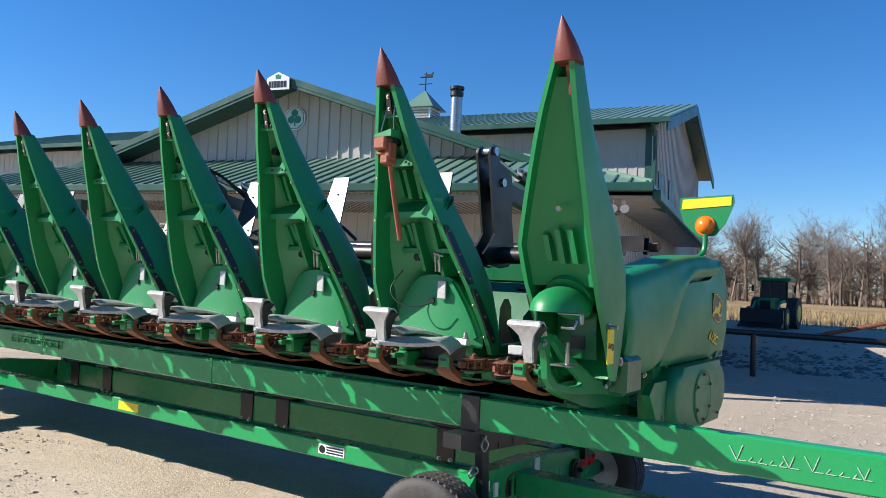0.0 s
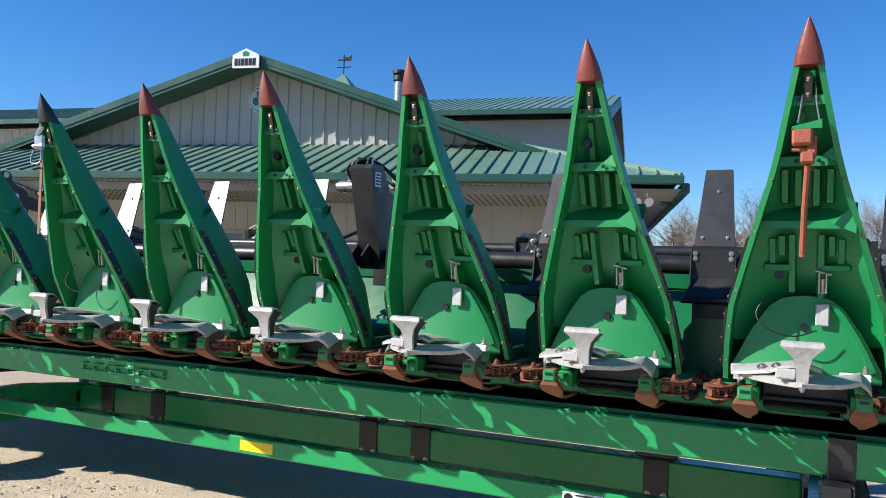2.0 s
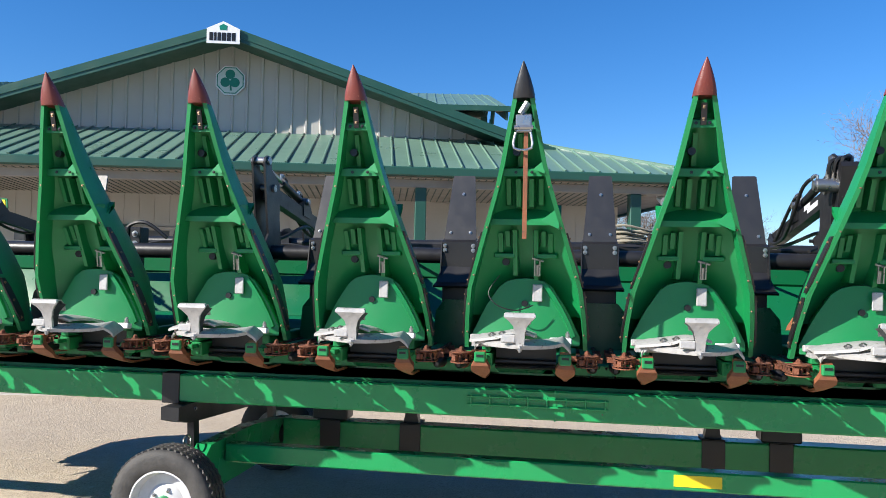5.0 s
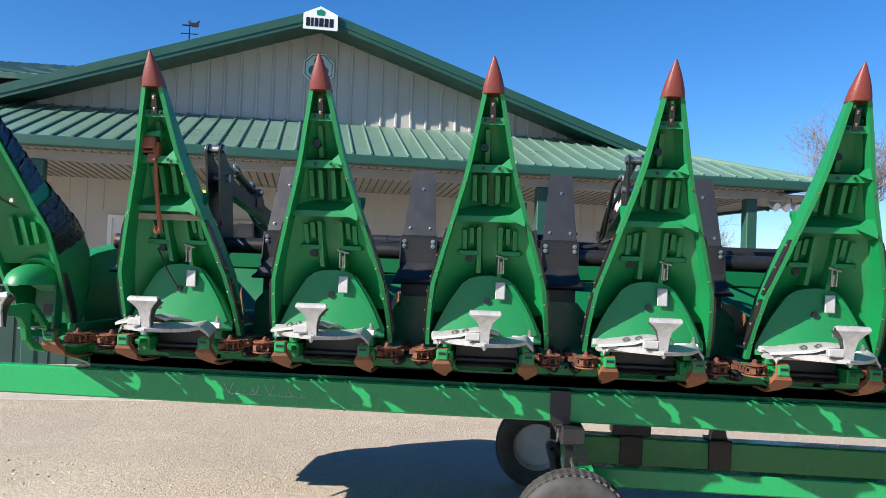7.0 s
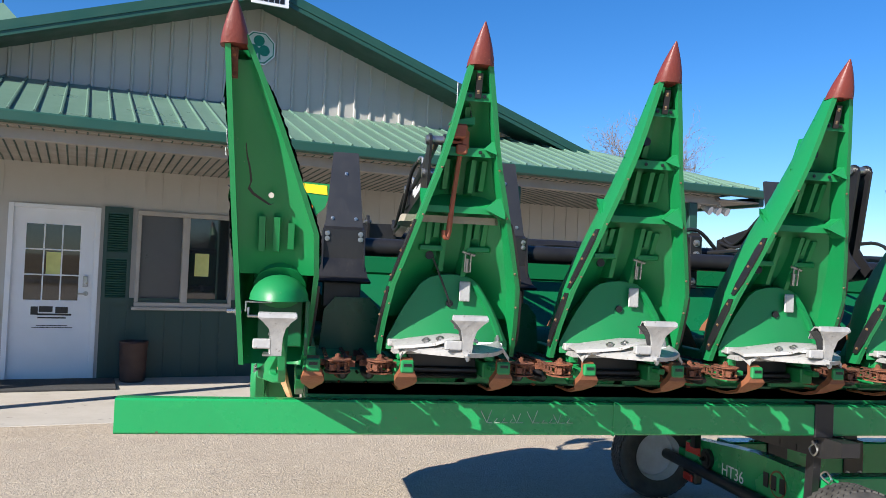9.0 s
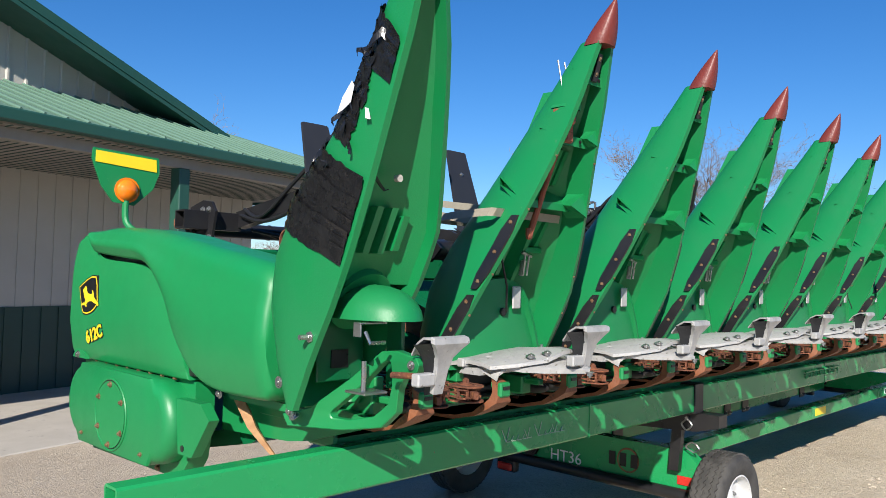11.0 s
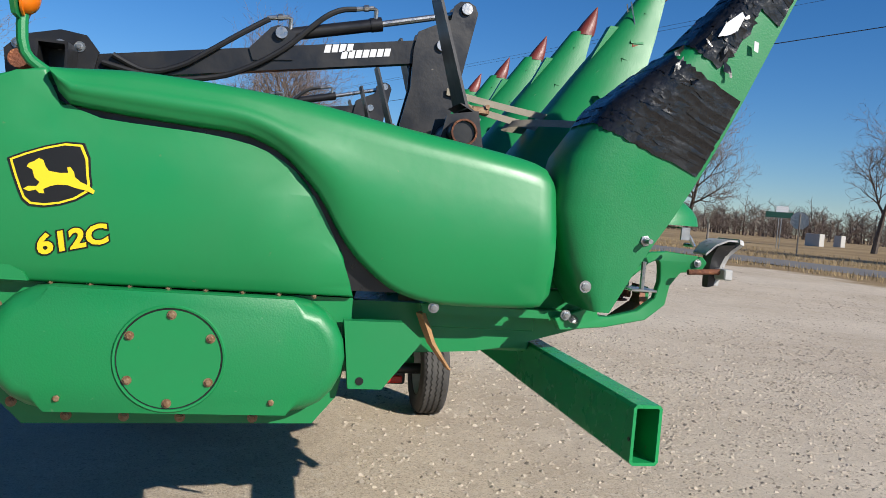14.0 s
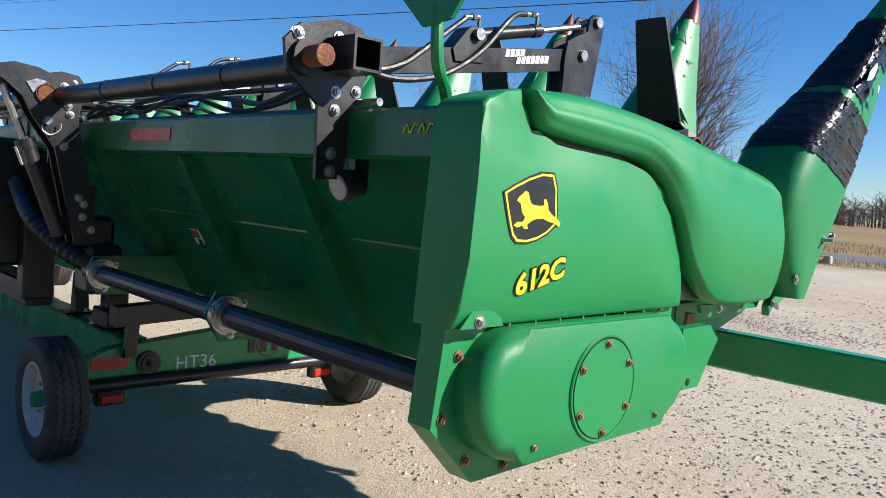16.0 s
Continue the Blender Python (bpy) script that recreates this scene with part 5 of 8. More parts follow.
# ---- body of the header ----
def tipped(x0, x1, z0, z1, out):
    """A thin plate lying on the sloping back sheet."""
    bm = bmesh.new()
    base = lambda z: 1.822 + (z - 1.095) * 0.608 + out
    loft(bm, [[(x, base(z) + g, z) for x, z in ((x0, z0), (x1, z0), (x1, z1), (x0, z1))] for g in (0.0, 0.004)])
    return bm


def body():
    bm = bmesh.new()
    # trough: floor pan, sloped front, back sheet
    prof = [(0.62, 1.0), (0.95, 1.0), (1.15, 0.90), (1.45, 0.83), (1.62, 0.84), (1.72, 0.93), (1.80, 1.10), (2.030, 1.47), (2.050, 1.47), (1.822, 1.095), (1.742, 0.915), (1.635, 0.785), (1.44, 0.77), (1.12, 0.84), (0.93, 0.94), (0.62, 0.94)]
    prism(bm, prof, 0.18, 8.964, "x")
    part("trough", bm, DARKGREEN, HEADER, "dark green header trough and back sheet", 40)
    bm = bmesh.new()
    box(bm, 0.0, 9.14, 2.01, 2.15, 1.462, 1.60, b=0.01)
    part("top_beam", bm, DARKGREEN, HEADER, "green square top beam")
    bm = bmesh.new()
    box(bm, 0.18, 8.964, 0.62, 0.78, 0.90, 1.0, b=0.01)
    part("tool_bar", bm, GREEN, HEADER)
    for x in (0.12, 0.95, 1.75, 2.55, 6.6, 7.4, 8.2, 9.0):
        bm = bmesh.new()
        loft(bm, [[(x - 0.03, 2.03, 1.46), (x + 0.03, 2.03, 1.46), (x + 0.03, 2.10, 1.46), (x - 0.03, 2.10, 1.46)],
                  [(x - 0.05, 1.74, 0.95), (x + 0.05, 1.74, 0.95), (x + 0.05, 1.83, 0.95), (x - 0.05, 1.83, 0.95)],
                  [(x - 0.05, 1.60, 0.76), (x + 0.05, 1.60, 0.76), (x + 0.05, 1.70, 0.76), (x - 0.05, 1.70, 0.76)]])
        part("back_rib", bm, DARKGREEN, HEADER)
    bm = bmesh.new()
    for x0, x1 in ((0.2, 0.88), (1.02, 1.68), (1.82, 2.48)):
        box(bm, x0, x1, 1.885, 1.897, 1.205, 1.213)
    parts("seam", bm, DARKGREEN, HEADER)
    # auger, its tube darkened in colour for the shade between the snouts
    bm = bmesh.new()
    tube(bm, [(0.05, 1.42, 1.12), (9.09, 1.42, 1.12)], 0.09, 16)
    aug = part("auger", bm, DARKGREEN, HEADER, "green cross auger, darkened for the shade between the snouts", 40)
    bm = bmesh.new()
    for a0, a1, hand in ((0.1, 4.0, 1), (9.04, 5.14, -1)):
        steps = 110
        inn, outr = [], []
        for i in range(steps + 1):
            x = a0 + (a1 - a0) * i / steps
            t = 2 * math.pi * i / 14 * hand
            inn.append((x, 1.42 + 0.088 * math.cos(t), 1.12 + 0.088 * math.sin(t)))
            outr.append((x, 1.42 + 0.25 * math.cos(t), 1.12 + 0.25 * math.sin(t)))
        loft(bm, [inn, outr], closed=False, caps=False)
    part("flighting", bm, ORANGE, aug, "worn orange auger flighting", 60)
    # drive shaft tubes with flange bearings
    for a, b in ((0.06, 2.55), (6.6, 9.08)):
        bm = bmesh.new()
        tube(bm, [(a, 2.13, 0.90), (b, 2.13, 0.90)], 0.042, 16)
        sh = part("drive_shaft", bm, BLACK, HEADER, "black shielded drive shaft", 20)
        for x in ((1.22, 2.40) if a < 1 else (6.7, 7.85)):
            bm = bmesh.new()
            tube(bm, [(x - 0.012, 2.13, 0.90), (x + 0.012, 2.13, 0.90)], 0.070, 20)
            tube(bm, [(x - 0.03, 2.13, 0.90), (x + 0.03, 2.13, 0.90)], 0.06, 20)
            for k in range(3):
                t = 2 * math.pi * k / 3 + 0.4
                bolt(bm, (x - 0.012, 2.13 + 0.07 * math.cos(t), 0.90 + 0.07 * math.sin(t)), (-1, 0, 0), 0.009, 0.01)
            part("bearing", bm, STEEL, sh, "grey cast flange bearing")
            bm = bmesh.new()
            prism(bm, [(1.68, 0.80), (1.76, 0.98), (2.16, 0.98), (2.20, 0.90), (2.14, 0.80)], x + 0.03, x + 0.045, "x")
            part("bearing_plate", bm, DARKGREEN, sh)
    bm = bmesh.new()
    box(bm, 1.70, 2.08, 2.15, 2.154, 1.51, 1.56)
    part("reflector", bm, REDREF, HEADER, "red reflective tape")
    lb = part("label_plate", tipped(2.04, 2.12, 1.05, 1.14, 0.0), WHITE, HEADER, "small warning label")
    part("label_print", tipped(2.045, 2.115, 1.10, 1.135, 0.003), ORANGE, lb)
    part("label_print", tipped(2.045, 2.085, 1.06, 1.095, 0.003), DECAL, lb)
    bm = bmesh.new()
    for i in range(5):
        tube(bm, smooth_line([(0.16 + 0.03 * i, 2.153, 1.53 + 0.02 * (i % 2)), (0.17 + 0.03 * i, 2.153, 1.555), (0.185 + 0.03 * i, 2.153, 1.53)], 2), 0.002, 4)
    part("chalk_mark", bm, YELLOW, HEADER, "small yellow hand marking")
    bm = bmesh.new()
    tube(bm, [(0.56, 2.09, 1.395), (0.56, 2.16, 1.38)], [0.040, 0.046], 16)
    box(bm, 0.545, 0.575, 2.07, 2.12, 1.40, 1.47)
    lampb = part("work_lamp", bm, BLACK, HEADER, "round black work lamp")
    bm = bmesh.new()
    tube(bm, [(0.56, 2.162, 1.379), (0.56, 2.168, 1.377)], 0.038, 16)
    part("lens", bm, ALU, lampb)
    # feeder frame and couplings in the middle of the back
    bm = bmesh.new()
    for x in (3.55, 5.55):
        box(bm, x - 0.06, x + 0.06, 1.99, 2.16, 0.62, 1.75, b=0.01)
    box(bm, 3.5, 5.6, 1.99, 2.14, 0.58, 0.72, b=0.01)
    part("feeder_frame", bm, BLACK, HEADER, "black feeder house frame")
    bm = bmesh.new()
    line = smooth_line([(2.55, 2.12, 0.92), (2.8, 2.2, 1.0), (3.1, 2.24, 1.12), (3.5, 2.2, 1.28)], 12)
    tube(bm, line, [0.050 if q % 2 else 0.040 for q in range(len(line))], 12)
    part("drive_shaft", bm, HOSE, HEADER, "ribbed black shaft guard")
    # hose bundle and couplers hung on the feeder frame
    rn = random.Random(31)
    bm = bmesh.new()
    for q in range(9):
        x, d = 3.75 + 0.10 * q, rn.uniform(-0.04, 0.05)
        tube(bm, smooth_line([(x, 2.16, 1.50 + d), (x - 0.04, 2.36, 1.47 + d), (x - 0.05, 2.50 + d * 0.6, 1.30), (x, 2.52 + d, 1.10), (x + 0.06, 2.42 + d, 0.95 + d), (x + 0.10, 2.24, 0.86 + d), (x + 0.12, 2.12, 0.90)], 5), 0.013, 7)
    parts("hose", bm, HOSE, HEADER, "hanging black hydraulic hose")
    bm = bmesh.new()
    box(bm, 3.62, 3.80, 2.10, 2.36, 0.80, 1.22, b=0.02)
    box(bm, 3.66, 3.95, 2.12, 2.40, 1.20, 1.52, b=0.02)
    box(bm, 4.1, 5.0, 2.14, 2.40, 0.78, 1.42, b=0.03)
    parts("coupler_block", bm, BLACK, HEADER, "black coupler block on the feeder frame")
    bm = bmesh.new()
    box(bm, 2.55, 2.75, 1.98, 2.14, 0.78, 1.02, b=0.02)
    box(bm, 2.60, 2.80, 2.0, 2.15, 1.0, 1.15, b=0.02)
    part("gearbox", bm, BLACK, HEADER, "black drive gearbox")


body()


# ---- end shields ----
def soft_outline(pts, k=4):
    return [(p.x, p.y) for p in smooth_line([(*p, 0) for p in pts], k)]


def raised(bm, outline, x_in, x_out, width, segments=4):
    """A plate of that outline from x_in to x_out, with a broad rounding at x_out."""
    prism(bm, outline, min(x_in, x_out), max(x_in, x_out), "x")
    bm.edges.ensure_lookup_table()
    es = [e for e in bm.edges if all(abs(v.co.x - x_out) < 1e-5 for v in e.verts)]
    bmesh.ops.bevel(bm, geom=es, offset=width, segments=segments, affect="EDGES", profile=0.5, clamp_overlap=True)


def even_line(pts, n):
    """n points at equal steps along a soft curve."""
    line = smooth_line([(*p, 0) for p in pts], 8)
    far = [0.0]
    for a, b in zip(line, line[1:]):
        far.append(far[-1] + (b - a).length)
    return [(float(np.interp(far[-1] * i / (n - 1), far, [p.x for p in line])), float(np.interp(far[-1] * i / (n - 1), far, [p.y for p in line]))) for i in range(n)]


def swept_hood(o):
    """The bulging upper hood, rolled over at the top and round the front end."""
    n = 40
    top = even_line([(2.068, 1.643), (1.868, 1.657), (1.641, 1.647), (1.380, 1.622), (1.132, 1.581), (0.789, 1.529), (0.688, 1.501), (0.660, 1.471)], n)
    low = even_line([(2.062, 1.617), (2.050, 1.582), (2.030, 1.554), (2.000, 1.546), (1.890, 1.536), (1.725, 1.524), (1.601, 1.517), (1.535, 1.502), (1.465, 1.468), (1.402, 1.412), (1.346, 1.347), (1.306, 1.279), (1.255, 1.209), (1.187, 1.145), (1.113, 1.098), (1.001, 1.071), (0.832, 1.068), (0.681, 1.076), (0.651, 1.107)], n)
    rings = []
    for i in range(n):
        (ty, tz), (ly, lz) = top[i], low[i]
        h = math.hypot(ty - ly, tz - lz)
        d = min(1.0, (n - 1 - i) / 1.0)
        back = 0.012 * (1 - math.sqrt(max(0.0, 1 - (1 - d) ** 2)))
        ring = [(o(0.10), ly, lz), (o(-0.055 + back), ly, lz)]
        r0, r1 = min(0.022, 0.3 * h) / h, min(0.075, 0.4 * h) / h
        for j in range(1, 5):
            a = math.pi / 2 * j / 4
            v = r0 * (1 - math.cos(a))
            ring.append((o(-0.055 - 0.035 * math.sin(a) + back), ly + (ty - ly) * v, lz + (tz - lz) * v))
        for j in range(1, 6):
            v = r0 + (1 - r1 - r0) * j / 6
            ring.append((o(-0.09 - 0.022 * min(1.0, h / 0.2) * math.sin(math.pi * j / 6) + back), ly + (ty - ly) * v, lz + (tz - lz) * v))
        for j in range(0, 6):
            a = math.pi / 2 * j / 5
            v = 1 - r1 * (1 - math.sin(a))
            ring.append((o(-0.09 + 0.07 * (1 - math.cos(a)) + back), ly + (ty - ly) * v, lz + (tz - lz) * v))
        ring.append((o(0.10), ty, tz))
        rings.append(ring)
    bm = bmesh.new()
    loft(bm, rings)
    inward = 1 if o(1) > o(0) else -1
    for v in bm.verts:
        v.co.x += inward * float(np.interp(v.co.z, [1.07, 1.15, 1.3, 1.65], [0.032, 0.022, 0.018, 0.020]))
    return bm


# how far the bowed shield stands out, by height
shield_x = table([1.07, 1.12, 1.24, 1.45, 1.6], [-0.024, -0.046, -0.0635, -0.063, -0.05])


def end_covers(side):
    o = (lambda x: x) if side < 0 else (lambda x: 9.144 - x)
    face = side
    lower = [(2.258, 1.074), (2.248, 1.259), (2.233, 1.523)] + soft_outline([(2.226, 1.581), (2.204, 1.606), (2.098, 1.638), (2.078, 1.631), (2.073, 1.585), (2.046, 1.545), (2.009, 1.519), (1.871, 1.506), (1.687, 1.497), (1.559, 1.478), (1.473, 1.442), (1.402, 1.384), (1.352, 1.307), (1.309, 1.229), (1.267, 1.161), (1.238, 1.077)], 2)
    bm = bmesh.new()
    raised(bm, [(y - 0.008, z + 0.009) if 1.27 < y < 2.06 and z > 1.1 else (y, z) for y, z in lower], o(0.10), o(-0.088), 0.018, 4)
    rim = [p for p in lower if p[0] < 2.09 and p[1] > 1.075]
    for axis, cuts in ((2, (1.10, 1.12, 1.18, 1.24, 1.30, 1.36, 1.42, 1.47, 1.53, 1.58)), (1, (1.36, 1.45, 1.54, 1.64, 1.74, 1.84, 1.94, 2.04, 2.13, 2.20))):
        for c in cuts:
            spot, way = [0, 0, 0], [0, 0, 0]
            spot[axis], way[axis] = c, 1
            bmesh.ops.bisect_plane(bm, geom=bm.verts[:] + bm.edges[:] + bm.faces[:], plane_co=spot, plane_no=way)
    for v in bm.verts:
        if o(v.co.x) < -0.02:
            d = min(1.0, min(math.hypot(v.co.y - y, v.co.z - z) for y, z in rim) / 0.13)
            edge = float(np.interp(v.co.z, [1.07, 1.2, 1.4, 1.6], [-0.02, -0.032, -0.036, -0.035]))
            want = edge + (shield_x(v.co.z) - edge) * math.sin(d * math.pi / 2)
            v.co.x -= face * (want + 0.088)
    sh = part("end_shield", bm, GREEN, HEADER, "large smooth green end shield", 40)
    part("upper_hood", swept_hood(o), GREEN, sh, "swept green upper hood", 60)
    # black sheet that gives the groove between shield and hood its shade
    bm = bmesh.new()
    prism(bm, [(2.235, 1.085), (2.20, 1.57), (2.05, 1.60), (0.75, 1.48), (0.70, 1.10)], *sorted((o(0.08), o(-0.012))), "x")
    part("backing", bm, DECAL, sh, "black sheet standing for the shade in the gap behind the hood")
    # corner tab with bolt
    bm = bmesh.new()
    prism(bm, [(2.245, 1.078), (2.10, 1.078), (2.11, 1.100), (2.145, 1.118), (2.21, 1.118)], *sorted((o(-0.02), o(-0.046))), "x")
    part("corner_tab", bm, GREEN, sh)
    bm = bmesh.new()
    for y, z in ((2.183, 1.092), (1.0, 1.060), (0.585, 1.058)):
        bolt(bm, (o(-0.046 if y > 2 else -0.03), y, z), (face, 0, 0), 0.011, 0.008)
    parts("bolt", bm, STEEL, sh)
    # lower gearcase cover
    cover = [(2.18, 0.905)] + [(2.015 + 0.165 * math.cos(math.pi * k / 10), 0.905 + 0.168 * math.sin(math.pi * k / 10)) for k in range(1, 5)]
    stad = []
    for k in range(11):
        a = -math.pi / 2 + math.pi * k / 10
        stad.append((2.035 + 0.163 * math.cos(a), 0.906 + 0.166 * math.sin(a)))
    for k in range(11):
        a = math.pi / 2 + math.pi * k / 10
        stad.append((1.41 + 0.158 * math.cos(a), 0.906 + 0.163 * math.sin(a)))
    bm = bmesh.new()
    raised(bm, stad, o(0.05), o(-0.088), 0.05, 5)
    gc = part("gearcase_cover", bm, POLY, HEADER, "bulging green plastic chain cover", 45)
    bm = bmesh.new()
    prism(bm, [(2.235, 1.07), (2.262, 0.835), (2.112, 0.680), (1.33, 0.694), (1.265, 0.775), (1.235, 0.93), (1.235, 1.07)], *sorted((o(0.09), o(0.010))), "x")
    bevel(bm, 0.004)
    part("gearcase", bm, GREEN, gc, "dark green chain case")
    bm = bmesh.new()
    raised(bm, circle2(1.727, 0.892, 0.134, 40), o(-0.07), o(-0.094), 0.004, 1)
    part("round_plate", bm, GREEN, gc, "round green inspection plate", 30)
    # the black ring draws the shadow at the plate's edge; the bead is its rim
    for name, r, w, mat in (("gasket", 0.1362, 0.0026, BLACK), ("bead", 0.1425, 0.0050, GREEN)):
        bm = bmesh.new()
        tube(bm, [(o(-0.0895), 1.727 + r * math.cos(a), 0.892 + r * math.sin(a)) for a in [2 * math.pi * q / 48 for q in range(49)]], w, 6)
        part(name, bm, mat, gc, "dark line drawn for the shade at the plate edge" if mat is BLACK else "raised rim round the plate")
    bm = bmesh.new()
    for k in range(6):
        a = math.pi / 2 + 2 * math.pi * k / 6
        bolt(bm, (o(-0.094), 1.727 + 0.1205 * math.cos(a), 0.892 + 0.1205 * math.sin(a)), (face, 0, 0), 0.0085, 0.008)
    parts("bolt", bm, RUSTBOLT, gc, "rusty bolt head")
    bm = bmesh.new()
    for y, z in ((2.004, 0.777), (1.452, 0.779)):
        bolt(bm, (o(-0.080), y, z), (face, 0, 0), 0.009, 0.012)
    for k in range(8):
        bolt(bm, (o(-0.010), 2.05 - 0.1 * k, 1.074), (face, 0, 0), 0.006, 0.008)
    for y, z in ((2.188, 1.002), (2.230, 0.854), (2.14, 0.740), (2.0, 0.705), (1.85, 0.705), (1.7, 0.706), (1.5, 0.708)):
        bolt(bm, (o(0.010), y, z), (face, 0, 0), 0.010, 0.009)
    parts("bolt", bm, RUSTBOLT, gc)
    # chamfered bracket
    bm = bmesh.new()
    prism(bm, [(1.262, 1.012), (1.09, 1.014), (1.028, 0.962), (1.140, 0.815), (1.238, 0.815)], *sorted((o(-0.01), o(-0.051))), "x")
    bevel(bm, 0.006)
    br = part("drive_bracket", bm, GREEN, HEADER, "flat green bracket")
    bm = bmesh.new()
    tube(bm, [(o(-0.050), 1.206, 0.838), (o(-0.053), 1.206, 0.838)], 0.012, 14)
    part("hole", bm, DECAL, br)
    # end frame under the hood
    bm = bmesh.new()
    prism(bm, [(1.25, 1.05), (0.50, 1.05), (0.36, 1.036), (0.48, 0.990), (0.60, 0.955), (0.70, 0.925), (0.82, 0.904), (1.0, 0.893), (1.25, 0.88)], *sorted((o(0.17), o(0.135))), "x")
    prism(bm, [(1.02, 1.036), (0.60, 1.036), (0.58, 1.060), (1.03, 1.064)], *sorted((o(0.035), o(0.022))), "x")
    part("end_frame", bm, GREEN, HEADER, "green lower end frame")
    # badge and model number
    cy, cz, ang = 2.048, 1.364, radians(16.5)
    def badge(scale, xa, xb, mat, name):
        pts = [(-0.085, 0.055), (0.0, 0.066), (0.085, 0.055), (0.082, -0.02), (0.068, -0.062), (0.0, -0.076), (-0.068, -0.062), (-0.082, -0.02)]
        out = []
        for a, b in soft_outline(pts + pts[:1], 2)[:-1]:
            a, b = a * scale, b * scale
            a, b = a * math.cos(ang) - b * math.sin(ang), a * math.sin(ang) + b * math.cos(ang)
            out.append((cy - a * (1 if side < 0 else 1), cz + b))
        bmb = bmesh.new()
        prism(bmb, out, *sorted((o(xa), o(xb))), "x")
        return part(name, bmb, mat, sh, smooth=30)
    badge(1.12, -0.055, -0.0655, DECAL, "badge")
    badge(1.055, -0.0645, -0.0663, YELLOW, "badge_rim")
    badge(0.98, -0.0655, -0.0671, DECAL, "badge_field")
    bm = bmesh.new()
    shape = [(-0.067, -0.045), (-0.055, -0.037), (-0.036, -0.036), (-0.028, -0.025), (-0.041, -0.014), (-0.047, 0.006), (-0.061, 0.013), (-0.056, 0.022), (-0.044, 0.028), (-0.033, 0.037), (-0.022, 0.033), (-0.016, 0.017), (-0.008, 0.006), (0.020, 0.003), (0.039, 0.005), (0.036, 0.019), (0.044, 0.020), (0.053, 0.008), (0.056, -0.005), (0.070, -0.016), (0.091, -0.025), (0.106, -0.036), (0.103, -0.045), (0.081, -0.037), (0.058, -0.033), (0.039, -0.027), (0.014, -0.028), (-0.003, -0.033), (-0.019, -0.042), (-0.016, -0.053), (-0.028, -0.053), (-0.037, -0.045), (-0.053, -0.050)]
    prism(bm, [(cy - a, cz + b) for a, b in shape], *sorted((o(-0.0665), o(-0.0682))), "x")
    part("badge_shape", bm, YELLOW, sh)
    turn = Matrix(((0, 0, face), (face, 0, 0), (0, 1, 0))).to_4x4()
    spin = Matrix.Rotation(radians(15) * (1 if side < 0 else -1), 4, "Z")
    spot = Matrix.Translation((o(-0.0588), 1.994, 1.193))
    tilt = Matrix.Rotation(radians(8.3), 4, "X")
    lettering("model_number", "612C", 0.072, DECAL, sh, spot @ turn @ tilt @ spin @ Matrix.Diagonal((1.14, 1.0, 1, 1)), 0.12, 0.001, "", 0.006)
    lettering("model_number", "612C", 0.072, YELLOW, sh, Matrix.Translation((face * 0.0016, 0, 0)) @ spot @ turn @ tilt @ spin @ Matrix.Diagonal((1.14, 1.0, 1, 1)), 0.12, 0.001, "yellow model number with a dark edge", 0.0025)


for side in (-1, 1):
    end_covers(side)


# ---- warning lamp plates on the two ends ----
def warning_plate(x, side):
    bm = bmesh.new()
    tube(bm, smooth_line([(x - 0.09 * side, 2.05, 1.57), (x - 0.04 * side, 2.12, 1.64), (x, 2.19, 1.70), (x, 2.2, 1.83)], 4), 0.016, 10)
    st = part("lamp_stem", bm, POLY, HEADER, "bent green lamp stem")
    bm = bmesh.new()
    s = side
    out = [(x - s * 0.155, 2.021), (x + s * 0.16, 2.036), (x + s * 0.165, 1.986), (x + s * 0.12, 1.866), (x + s * 0.06, 1.791), (x - s * 0.04, 1.781), (x - s * 0.13, 1.866), (x - s * 0.16, 1.946)]
    prism(bm, out, 2.20, 2.212, "y")
    bevel(bm, 0.004)
    pl = part("lamp_plate", bm, POLY, st, "green D-shaped marker plate")
    bm = bmesh.new()
    prism(bm, [(x - s * 0.14, 2.011), (x + s * 0.15, 2.024), (x + s * 0.15, 1.971), (x - s * 0.145, 1.951)], 2.196, 2.201, "y")
    part("yellow_stripe", bm, YELLOW, st)
    bm = bmesh.new()
    rings = []
    for j in range(6):
        t = math.pi / 2 * j / 5
        rings.append([(x + 0.052 * math.cos(t) * math.cos(a), 2.195 - 0.04 * math.sin(t), 1.851 + 0.052 * math.cos(t) * math.sin(a)) for a in [2 * math.pi * k / 18 for k in range(18)]])
    loft(bm, rings)
    tube(bm, [(x, 2.196, 1.851), (x, 2.19, 1.851)], 0.06, 18)
    part("amber_lamp", bm, AMBER, st, "amber marker lamp", 50)


warning_plate(0.15, -1)
warning_plate(9.08, 1)
bm = bmesh.new()
box(bm, 9.268, 9.274, 0.335, 0.395, 1.160, 1.300, b=0.003)
tag = part("number_tag", bm, YELLOW, HEADER, "yellow hanging tag")
lettering("tag_mark", "5", 0.07, DECAL, tag, Matrix.Translation((9.2755, 0.365, 1.23)) @ Matrix(((0, 0, 1), (1, 0, 0), (0, 1, 0))).to_4x4() @ Matrix.Rotation(radians(80), 4, "Z"))


